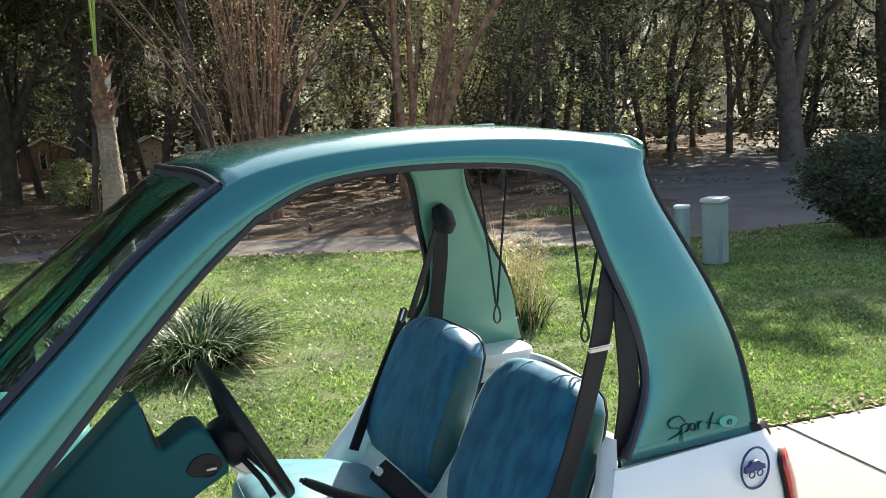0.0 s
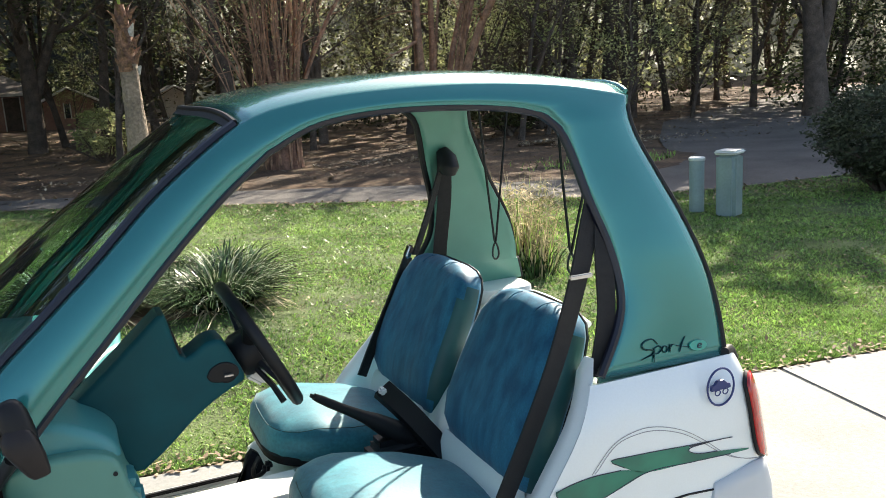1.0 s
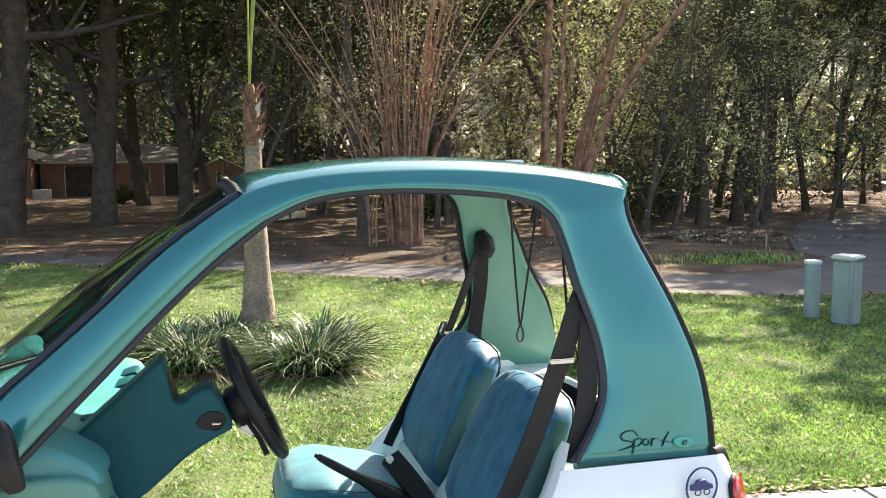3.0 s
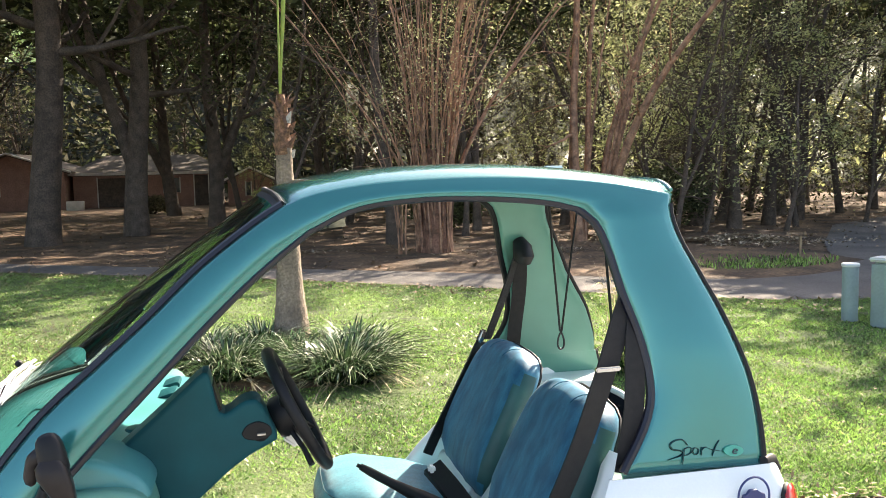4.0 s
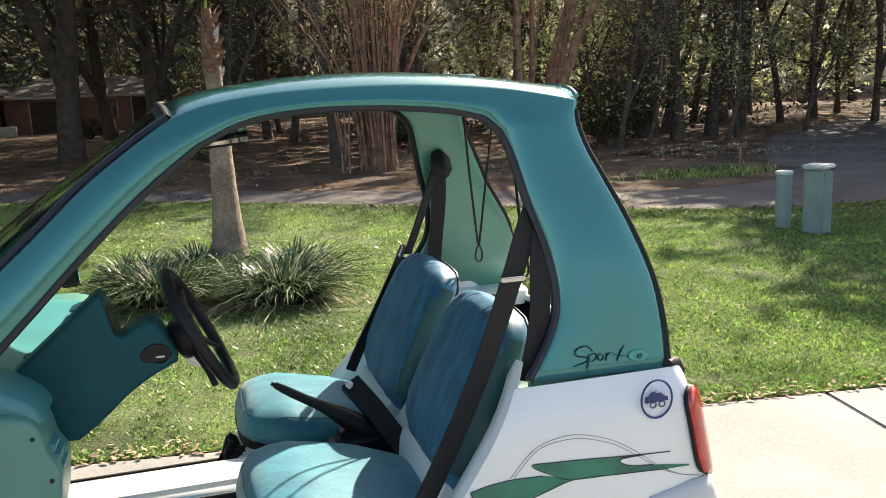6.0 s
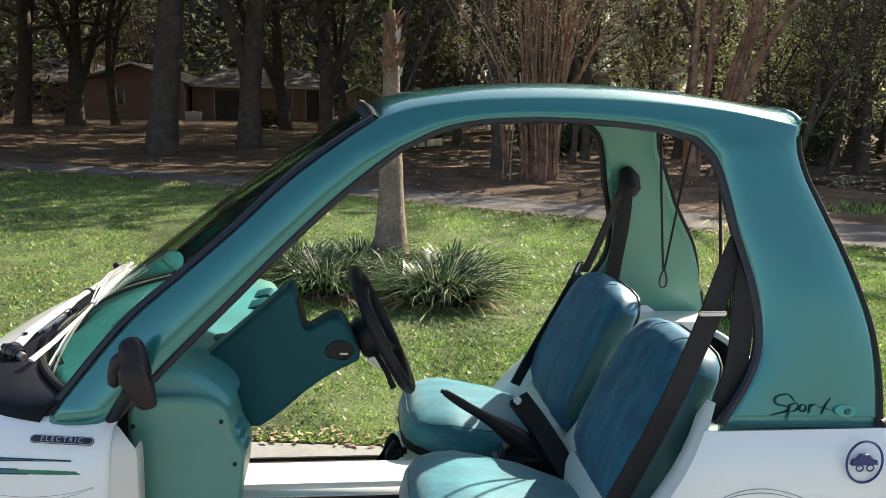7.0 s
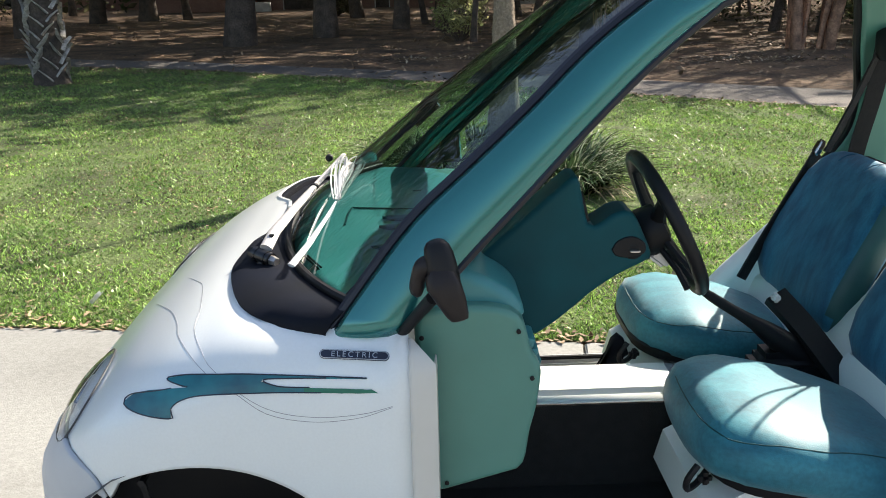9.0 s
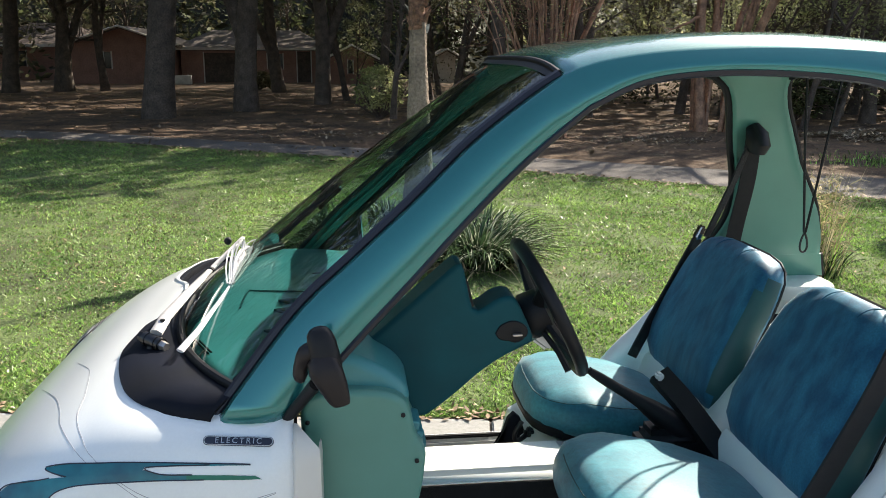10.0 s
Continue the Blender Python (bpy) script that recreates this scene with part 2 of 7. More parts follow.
def shell(pts, y0, y1, r, bm=None, steps=5):
    """A side profile of (x, z) points, drawn out from y0 to y1 with edges rounded to the radius r."""
    p = [Vector((x, 0, z)) for x, z in pts]
    n = len(p)
    area = sum(a.x * b.z - b.x * a.z for a, b in zip(p, p[1:] + p[:1]))
    sg = 1 if area > 0 else -1
    inw = []
    for i in range(n):
        d0, d1 = (p[i] - p[i - 1]).normalized(), (p[(i + 1) % n] - p[i]).normalized()
        m0, m1 = Vector((-d0.z, 0, d0.x)) * sg, Vector((-d1.z, 0, d1.x)) * sg
        m = (m0 + m1).normalized()
        inw.append(m / max(0.6, m.dot(m0)))
    rings = []
    prof = [(r * 1.08, 0.0)] + [(r * (1 - math.sin(a)), r * (1 - math.cos(a))) for a in [math.pi / 2 * k / steps for k in range(steps + 1)]]
    for off, dy in prof:
        rings.append([Vector((q.x + v.x * off, y0 + dy, q.z + v.z * off)) for q, v in zip(p, inw)])
    for off, dy in prof[::-1]:
        rings.append([Vector((q.x + v.x * off, y1 - dy, q.z + v.z * off)) for q, v in zip(p, inw)])
    bm = loft(rings, bm)
    bmesh.ops.triangulate(bm, faces=[f for f in bm.faces if len(f.verts) > 4], ngon_method='EAR_CLIP')
    return bm


def lathe(profile, at, axis='Z', n=24, bm=None):
    """A body turned round an axis from (radius, height) pairs."""
    rings = []
    for r, h in profile:
        ring = []
        for k in range(n):
            c, s = r * math.cos(2 * math.pi * k / n), r * math.sin(2 * math.pi * k / n)
            v = {'Z': (c, s, h), 'Y': (c, h, s), 'X': (h, c, s)}[axis]
            ring.append(Vector(at) + Vector(v))
        rings.append(ring)
    return loft(rings, bm)

# ---- the small electric car ----
from mathutils.bvhtree import BVHTree

C = 1.95          # middle plane of the car
car = thing("electric_car", (0.4, C, 0.0), "small white electric car with teal canopy parked on concrete drive", "car")


def side_y(z):
    """The leaning side of the canopy."""
    return 1.305 + 0.285 * (z - 1.03)


def mirror(p):
    return Vector((p[0], 2 * C - p[1], p[2]))


# canopy: side frames round the door openings, and the roof between them
A_OUT = [(-0.245, 1.100), (-0.1, 1.279), (0.01, 1.377), (0.123, 1.475), (0.24, 1.583), (0.36, 1.672), (0.425, 1.712)]
R_OUT = [(0.425, 1.712), (0.51, 1.738), (0.64, 1.757), (0.80, 1.765), (0.95, 1.765), (1.10, 1.757), (1.24, 1.742), (1.395, 1.712)]
P_OUT = [(1.395, 1.712), (1.386, 1.67), (1.401, 1.602), (1.441, 1.516), (1.494, 1.402), (1.537, 1.274), (1.550, 1.162), (1.547, 1.053)]
A_IN = [(-0.116, 1.098), (0.003, 1.222), (0.116, 1.333), (0.232, 1.448), (0.352, 1.557), (0.475, 1.652)]
R_IN = [(0.475, 1.652), (0.585, 1.700), (0.73, 1.719), (0.90, 1.718), (1.05, 1.705), (1.135, 1.686)]
P_IN = [(1.135, 1.686), (1.182, 1.645), (1.207, 1.575), (1.229, 1.478), (1.264, 1.354), (1.273, 1.246), (1.247, 1.167), (1.176, 1.066)]


def xz(pts, n):
    return [(p.x, p.z) for p in spline([(x, 0, z) for x, z in pts], n)]


NA, NR, NP = 22, 26, 24
OUT = xz(A_OUT, NA)[:-1] + xz(R_OUT, NR)[:-1] + xz(P_OUT, NP)
INN = xz(A_IN, NA)[:-1] + xz(R_IN, NR)[:-1] + xz(P_IN, NP)
ACROSS = [0.0, 0.06, 0.18, 0.35, 0.5, 0.65, 0.82, 0.94, 1.0]
rows = []
for i, (o, q) in enumerate(zip(OUT, INN)):
    row = []
    for v in ACROSS:
        x, z = o[0] + (q[0] - o[0]) * v, o[1] + (q[1] - o[1]) * v
        out = 0.020 * (4 * v * (1 - v)) ** 0.6
        if NA <= i <= NA + NR:
            out = 0.012 * (1 - (1 - v) ** 2) * (1 - v ** 6) + 0.004 * v
        fade = min(1.0, max(0.0, (z - 1.09) / 0.25)) if i > NA + NR else 1.0
        row.append(Vector((x, side_y(z) - out * fade, z)))
    rows.append(row)
canopy = bmesh.new()
near_rows = sheet(rows, canopy)
far_rows = []


def foot(z):
    """How much further back the far pillar's foot reaches."""
    return float(np.interp(z, [1.05, 1.16, 1.26, 1.34, 1.41], [0.092, 0.070, 0.044, 0.018, 0.0]))


for i, r in enumerate(rows):
    f = 0.50 * min(1.0, max(0.0, (NA - i) / 6))      # the far pillar is slimmer towards its front edge
    back = foot(r[0].z) if i > NA + NR else 0.0
    far_rows.append([mirror(p.lerp(r[-1], f * (1 - v))) + Vector((back * (1 - v), 0, 0)) for p, v in zip(r, ACROSS)])
sheet(far_rows, canopy)
U = [-1, -0.985, -0.955, -0.91, -0.84, -0.72, -0.5, -0.25, 0, 0.25, 0.5, 0.72, 0.84, 0.91, 0.955, 0.985, 1]
roof_rows = []
for k, (x, z) in enumerate(xz(R_OUT, NR)):
    half = C - side_y(z)
    rise = 0.030 + 0.006 * math.sin(math.pi * k / NR)
    front = max(0.0, 1 - k / 6.0)
    back = max(0.0, 1 - (NR - k) / 5.0)
    roof_rows.append([Vector((x - 0.03 * front * (1 - u * u) + 0.02 * back * (1 - u ** 4), C + half * u, z + rise * (1 - abs(u) ** 7) + 0.008 * back ** 2 * (1 - abs(u) ** 7))) for u in U])
sheet(roof_rows, canopy)
bmesh.ops.remove_doubles(canopy, verts=canopy.verts, dist=0.0008)
for f in canopy.faces:
    if f.calc_center_median().x < 0.42 and f.calc_center_median().z < 1.70:
        f.material_index = 2
ob = part("canopy", canopy, (TEAL, LINING, TEAL, PILLAR_IN), car, "glossy teal roof and pillars moulded in one, pale green inside", angle=50)
solidify(ob, 0.028, -1, 1)


def edge_line(pts, inset=0.0):
    return [Vector((x, side_y(z) + inset, z)) for x, z in pts]


# rubber trim along the openings and edges, both sides
for flip in (False, True):
    f = mirror if flip else Vector
    part("door_seal", tube([f(p) for p in edge_line(INN, 0.006)], 0.0115, 8), NAVY if not flip else BLACK, car, "dark rubber seal round the door opening")
    part("rear_trim", tube([f(p) + Vector((foot(p.z) if flip else 0.0, 0, 0)) for p in edge_line(xz(P_OUT, 28)[1:], 0.004)], 0.0085, 8), BLACK, car, "black rubber edge of the rear pillar")
    seal_line = [r[0] for r in far_rows[:NA]] if flip else [p + Vector((-0.006, 0.012, 0)) for p in edge_line(xz(A_OUT, 24), 0.0)]
    part("windscreen_seal", tube(seal_line, 0.007 if flip else 0.011, 8), NAVY, car, "dark windscreen gasket")
lip = [p + Vector((0.004, 0, 0.0)) for p in roof_rows[-1]]
part("roof_lip", tube(lip[2:-2], 0.006, 8), TEAL, car, "rolled rear lip of the roof")
part("rear_header", tube([p + Vector((-0.016, 0, -0.036)) for p in roof_rows[-1]], 0.010, 8), BLACK, car, "black rubber under the rear lip")
part("roof_cap", box((1.30, 2.10, 1.787), (0.06, 0.03, 0.012), 0.004), WHITE, car, "small white cap on the roof")

# windscreen
GU = [i / 12 for i in range(-12, 13)]


def glass_top(u):
    return Vector((0.418 - 0.03 * (1 - u * u), C + 0.440 * u, 1.712 + 0.026 * (1 - abs(u) ** 5)))


def glass_bottom(u):
    return Vector((-0.205 - 0.185 * (1 - abs(u) ** 2.6), C + 0.598 * u, 1.148 + 0.002 * (1 - u * u)))


gl = []
for k in range(17):
    s = k / 16
    row = []
    for u in GU:
        p = glass_bottom(u).lerp(glass_top(u), s)
        bulge = 0.012 * math.sin(math.pi * s)
        row.append(p + Vector((-bulge * 0.7, 0, bulge * 0.7)))
    gl.append(row)
shield = part("windscreen", sheet(gl), GLASS, car, "green-tinted curved windscreen")
shield.visible_shadow = False
part("top_gasket", tube([p + Vector((0, 0, 0.003)) for p in gl[-1]], 0.007, 8), BLACK, shield)
part("border", sheet([[p.lerp(q, 0.65) + Vector((-0.002, 0, 0.002)) for p, q in zip(gl[-2], gl[-1])], [p + Vector((-0.002, 0, 0.002)) for p in gl[-1]]]), BLACK, shield, "black band along the top of the glass")
part("bottom_gasket", tube(gl[0], 0.009, 8), BLACK, shield)
part("border", sheet([[q + Vector((-0.002, 0.0, 0.002)) for q in (r[0], r[0].lerp(r[1], 0.5))] for r in gl]), BLACK, shield)
part("border", sheet([[q + Vector((-0.002, 0.0, 0.002)) for q in (r[-1].lerp(r[-2], 0.12), r[-1])] for r in gl]), BLACK, shield)

# front body: one analytic skin
ZB = 0.42


def hood_top(x):
    xs = [-0.96, -0.90, -0.80, -0.667, -0.543, -0.411, -0.25, 0.0]
    zs = [0.62, 0.80, 0.915, 1.036, 1.114, 1.165, 1.172, 1.172]
    return float(np.interp(x, xs, zs))


def smooth_top(x):
    return sum(hood_top(x + d) for d in (-0.04, -0.02, 0, 0.02, 0.04)) / 5


def front_half(x):
    t = max(0.0, (-0.43 - x) / 0.53)
    return 0.70 * max(0.0, 1 - t ** 3.0) ** (1 / 2.4)


NY, MZ = 2.4, 16.0


def rise_to_half(k):
    """How far out the skin lies, 0 to 1, at the share k of its height."""
    return max(0.0, 1 - min(1.0, max(0.0, k)) ** MZ) ** (1 / NY)


def half_to_rise(u):
    return max(0.0, 1 - min(1.0, abs(u)) ** NY) ** (1 / MZ)


def front_y(x, z):
    h = smooth_top(x) - ZB
    k = min(1.0, max(0.0, (z - ZB) / h))
    return C - front_half(x) * rise_to_half(k)


def arch(x):
    d = (x + 0.495) / 0.305
    return 0.575 + 0.305 * math.sqrt(1 - d * d) if abs(d) < 1 else ZB


def seam(x):
    return float(np.interp(x, [-0.96, -0.80, -0.767, -0.728, -0.688, -0.672, -0.66], [0.90, 0.892, 0.886, 0.875, 0.852, 0.82, 0.80]))


def skin_rows(xs, low_of, high_of, nt):
    """Rows over the front skin from a lower to an upper height, over the top when that is reached, mirrored."""
    made = []
    for x in xs:
        top_z = smooth_top(x)
        h = top_z - ZB
        k0 = min(0.985, max(0.02, (low_of(x) - ZB) / h))
        k1 = min(1.0, (high_of(x) - ZB) / h)
        u0 = rise_to_half(0.93)
        half = []
        for j in range(nt + 1):
            f = j / nt
            if k1 < 1.0 or k0 > 0.93:
                if k1 >= 1.0:
                    u = rise_to_half(k0) * (1 - f)
                    k = half_to_rise(u)
                else:
                    k = k0 + (k1 - k0) * f
                    u = rise_to_half(k)
            elif f < 0.5:
                k = k0 + (0.93 - k0) * (f / 0.5)
                u = rise_to_half(k)
            else:
                u = u0 * (1 - (f - 0.5) / 0.5)
                k = half_to_rise(u)
            half.append(Vector((x, C - front_half(x) * u, ZB + h * k)))
        made.append(half)
    return made


def cowl_line(u):
    return float(np.interp(min(1.0, abs(u)), [0, 0.12, 0.2, 0.27, 0.34, 0.43, 0.56, 0.70, 0.80, 0.89, 0.955, 0.985, 1.0],
                           [-0.402, -0.407, -0.416, -0.434, -0.458, -0.470, -0.464, -0.446, -0.428, -0.402, -0.352, -0.295, -0.243]))


def cowl_front(u):
    """Where the cowl's front edge lies, by the share of its half width."""
    u = abs(u)
    w = min(0.05, 1.0 - min(1.0, u))
    return sum(cowl_line(u + w * d) for d in (-1, -0.66, -0.33, 0, 0.33, 0.66, 1)) / 7


xs_f = [-0.105, -0.15, -0.20] + [-0.25 - 0.009 * i for i in range(31)] + [-0.5405 - 0.0205 * i for i in range(24)]
xs_f = [x for x in xs_f if x > -0.958]
half_rows = skin_rows(xs_f, lambda x: arch(x) if x > -0.66 else seam(x), lambda x: 9.0, 64)
fb = sheet([r + [mirror(p) for p in r[-2::-1]] for r in half_rows])
bmesh.ops.remove_doubles(fb, verts=fb.verts, dist=0.0005)
gone = [f for f in fb.faces if abs(f.calc_center_median().y - C) < 0.575 and f.calc_center_median().x > cowl_front(abs(f.calc_center_median().y - C) / 0.628) + (0.001 if f.calc_center_median().y < C else -0.010)]
bmesh.ops.delete(fb, geom=gone, context='FACES')
SKIN = BVHTree.FromBMesh(fb)


def on_skin(p, lift):
    """The nearest point of the front skin, lifted off it."""
    q, nrm = SKIN.find_nearest(p)[:2]
    if nrm.dot(q - Vector((-0.35, C, 0.75))) < 0:
        nrm = -nrm
    return q + nrm * lift


ob = part("front_body", fb, WHITE, car, "white moulded bonnet and wings", angle=60)
solidify(ob, 0.012)
bump_rows = skin_rows([-0.668 - 0.0145 * i for i in range(20) if -0.668 - 0.0145 * i > -0.958], lambda x: min(arch(x), seam(x) - 0.006), lambda x: min(seam(x), smooth_top(x) - 0.02), 14)
bumper = bmesh.new()
sheet([[p + Vector((-0.006, -0.004, 0)) for p in r] for r in bump_rows], bumper)
sheet([[mirror(p + Vector((-0.006, -0.004, 0))) for p in r] for r in bump_rows], bumper)
nose = [bump_rows[-1][j] + Vector((-0.006, -0.004, 0)) for j in range(15)]
sheet([[p.lerp(mirror(p), f) + Vector((-0.015 * math.sin(math.pi * f), 0, 0)) for f in [i / 10 for i in range(11)]] for p in nose], bumper)
bmesh.ops.remove_doubles(bumper, verts=bumper.verts, dist=0.0008)
ob = part("front_bumper", bumper, GREYWHITE, car, "grey-white front bumper", angle=60)
solidify(ob, 0.012)
# wing edge by the door: a cream flange that turns inward
for flip in (False, True):
    f = mirror if flip else Vector
    fl = [[f((-0.106, front_y(-0.106, z) + 0.001, z)), f((-0.100, front_y(-0.106, z) + 0.004, z - 0.003)), f((-0.060, 1.278, min(z - 0.004, 1.058))), f((-0.058, 1.318, min(z - 0.004, 1.058)))] for z in [0.44 + 0.06 * i for i in range(11)] + [1.07, 1.095]]
    solidify(part("wing_flange", sheet(fl), CREAM, car, "cream inner edge of the wing", angle=30), 0.004)

# black cowl under the windscreen
cowl, bonnet_lip = [], []
US = [-math.sin(math.pi / 2 * (1 - k / 40)) for k in range(41)]
for u in US + [-k for k in US[-2::-1]]:
    b = glass_bottom(u) + Vector((0.012, 0, -0.006))
    fr = Vector((cowl_front(u) - 0.010, C + 0.634 * u, 0))
    skin = Vector((fr.x, fr.y, ZB + (smooth_top(fr.x) - ZB) * half_to_rise((fr.y - C) / front_half(fr.x))))
    fr = on_skin(skin, 0.004)
    sink = min(1.0, max(0.0, (u - 0.05) / 0.3))
    if u > 0.05:
        bonnet_lip.append(skin + Vector((0.005, 0, -0.004)))
        fr = fr.lerp(skin, sink)
    fr.z -= 0.018 * sink * sink * (3 - 2 * sink)
    dip = min(1.0, max(0.0, (u + 0.45) / 0.4))
    mid = (b + fr) / 2 + Vector((-0.002, 0, 0.003 + 0.011 * u * u - 0.016 * dip * dip * (3 - 2 * dip)))
    cowl.append(spline([fr + Vector((0.01, 0.02 if u < 0 else -0.02, -0.045)), fr, mid, b], 8))
lip_line = spline(bonnet_lip[::3], 60)
solidify(part("cowl_edge", sheet([[p + Vector((0.003, -0.003, 0.008)) for p in lip_line], [p + Vector((0.014, -0.014, 0.006)) for p in lip_line], [p + Vector((0.018, -0.018, -0.03)) for p in lip_line]]), COWL, car, "black edge strip of the cowl"), 0.003)
part("bonnet_lip", tube(lip_line, 0.009, 8), WHITE, car, "rolled white rear edge of the bonnet")
ob = part("cowl", sheet(cowl), COWL, car, "matt black cowl below the windscreen", angle=60)
solidify(ob, 0.008)

# rear body
def door_edge(z):
    return 1.15 + (z - 1.085) * 0.66


def far(p):
    """Mirrored to the far side, where the door edge slopes further back."""
    q = mirror(p)
    q.x = max(q.x, 0.90 + 1.01 * (min(q.z, 1.0) - 0.70) + 0.25 * (p.x - door_edge(p.z)))
    return q


def rear_half(z):
    return 0.70 - 0.055 * max(0.0, (z - 0.93) / 0.14) ** 2.0


def rear_end(z):
    return 1.589 + (1.06 - z) * 0.2 if z > 0.72 else 1.66


rows = []
for z in [0.44, 0.55, 0.66, 0.74, 0.82, 0.88, 0.93, 0.97, 1.0, 1.025, 1.045, 1.06]:
    w, xe, xf, r = rear_half(z), rear_end(z), door_edge(z), 0.06
    ring = [Vector((xf + 0.012, C - w + 0.02, z)), Vector((xf, C - w + 0.004, z))] + [Vector((xf + 0.02 + (xe - r - xf - 0.02) * i / 10, C - w, z)) for i in range(11)]
    ring += [Vector((xe - r + r * math.sin(a), C - w + r - r * math.cos(a), z)) for a in [math.pi / 2 * i / 6 for i in range(1, 7)]]
    ring += [Vector((xe + 0.02 * (1 - (2 * i / 12 - 1) ** 2), C - w + r + (2 * w - 2 * r) * i / 12, z)) for i in range(1, 12)]
    half = ring[:19]
    ring += [far(p) for p in half[::-1]]
    rows.append(ring)


def tail_low(p):
    if p.y > C and p.x > 1.45:
        p = Vector((p.x, p.y, min(p.z, 0.985)))
    if p.x < 1.5:
        return p
    f = min(1.0, max(0.0, (abs(p.y - C) - 0.46) / 0.13))
    return Vector((p.x, p.y, min(p.z, 0.80 + 0.28 * f * f * (3 - 2 * f))))


top = rows[-1]
inner = [Vector((p.x + (1.30 - p.x) * 0.04, C + (p.y - C) * 0.955, 1.050)) for p in top]
inner2 = [Vector((p.x + (1.30 - p.x) * 0.07, C + (p.y - C) * 0.935, 0.974)) for p in top]
inner3 = [Vector((p.x + (1.30 - p.x) * 0.18, C + (p.y - C) * 0.86, 0.968)) for p in top]
rows += [inner, inner2, inner3, [p + Vector((0, 0, -0.09)) for p in inner3]]
well = [[p + Vector((0, 0, -0.09)) for p in inner3], [p + Vector((0, 0, -0.24)) for p in inner3]]
for s in (-1, 1):
    low, high = (0.966 if s < 0 else 0.994), 1.078
    skirt = [[Vector((1.185 + (0.355 if s < 0 else 0.452 + 0.014 * (2 - j)) * i / 8, C + s * (C - side_y(low + (high - low) * j / 2) - 0.0295), low + (high - low) * j / 2)) for i in range(9)] for j in range(3)]
    if s > 0:
        part("rear_trim", tube([r[-1] + Vector((0.004, 0.01, 0)) for r in skirt], 0.0085, 8), BLACK, car, "black rubber edge of the rear pillar")
    solidify(part("pillar_skirt", sheet(skirt), LINING, car, "pale green foot of the inner pillar", smooth=False), 0.008, 1)
ledge = spline([(1.28, 2.55, 0), (1.41, 2.46, 0), (1.50, 2.425, 0), (1.60, 2.42, 0), (1.632, 2.45, 0), (1.640, 2.52, 0), (1.632, 2.585, 0), (1.60, 2.622, 0)], 32) + [Vector((1.28, 2.622, 0))]
part("rear_ledge", loft([[p + Vector((0, 0, z)) + (Vector((1.48, 2.52, 0)) - p) * e for p in ledge] for z, e in ((0.946, 0.03), (0.950, 0.0), (0.966, 0.0), (0.969, -0.015), (0.992, -0.015), (0.997, 0.005))]), WHITE, car, "stepped white ledge behind the seat")
rim_line = spline([(1.575, 2.50, 0.970), (1.630, 2.40, 0.965), (1.660, 2.28, 0.945), (1.672, 2.12, 0.908)], 16)
part("cargo_rim", tube(rim_line, 0.013, 10), WHITE, car, "rounded white rim of the cargo well")
part("rim_lining", sheet([[p + Vector((-0.008, 0, -0.004)) for p in rim_line], [p + Vector((-0.03, 0, -0.12)) for p in rim_line]]), COWL, car, "dark lining under the rim")
part("cargo_wall", sheet([[tail_low(p) for p in r] for r in well]), COWL, car, "dark inner wall of the cargo well")
part("rear_body", sheet([[tail_low(p) for p in r] for r in rows]), WHITE, car, "white moulded rear body", angle=50)
rows = []
for i in range(9):
    f = i / 8
    z = 0.44 + 0.33 * f
    w, xe, r, o = rear_half(z) + 0.006 + 0.006 * math.sin(math.pi * f), rear_end(z) + 0.012 + 0.02 * math.sin(math.pi * f), 0.08, 0.012 * (1 - f)
    ring = [Vector((1.445 + 0.05 * max(0, f - 0.8), C - w + 0.01, z - 0.018 * f)), Vector((1.450 + 0.05 * max(0, f - 0.8), C - w, z - 0.016 * f)), Vector((1.52, C - w, z - 0.004 * f))]
    ring += [Vector((xe - r + r * math.sin(a), C - w + r - r * math.cos(a), z + 0.012 * f)) for a in [math.pi / 2 * k / 7 for k in range(8)]]
    ring += [Vector((xe + 0.01, C - w / 2, z + 0.012 * f))]
    rows.append(ring + [mirror(p) for p in ring[::-1]])
ob = part("rear_bumper", sheet(rows), GREYWHITE, car, "grey-white rear bumper round the tail corner", angle=60)
solidify(ob, 0.012)
bed = [[Vector((1.2 + 0.36 * i / 4, C - 0.57 + 1.14 * j / 8, 0.74)) for j in range(9)] for i in range(5)]
part("cargo_floor", sheet(bed), CARPET, car, "black cargo well floor")
part("seam", tube([Vector((1.30 + 0.3 * i / 8, 1.2495, 0.74 + 0.004 * math.sin(i))) for i in range(9)], 0.003, 6), BLACK, car)

# slanted white bulkhead and door posts behind the seats
rows = []
for z in [0.44 + 0.035 * i for i in range(20)]:
    xf, w = door_edge(z), rear_half(z)
    half = [Vector((xf + 0.012, C - w + 0.012, z)), Vector((xf + 0.004, C - w + 0.04, z)), Vector((xf + 0.006, C - w + 0.075, z)), Vector((xf + 0.04, C - w + 0.105, z)),
            Vector((xf + 0.09, C - w + 0.115, z)), Vector((xf + 0.115, C - w + 0.15, z)), Vector((xf + 0.12, C - w + 0.4, z)), Vector((xf + 0.10, C - 0.1, z)), Vector((xf + 0.07, C - 0.03, z))]
    half = [Vector((p.x, p.y, min(p.z, 0.95 + 0.155 * min(1.0, max(0.0, (abs(p.y - C) - 0.47) / 0.10))))) for p in half]
    rows.append(half + [far(p) for p in half[::-1]])
part("bulkhead", sheet(rows), WHITE, car, "white moulded wall behind the seats", angle=70)

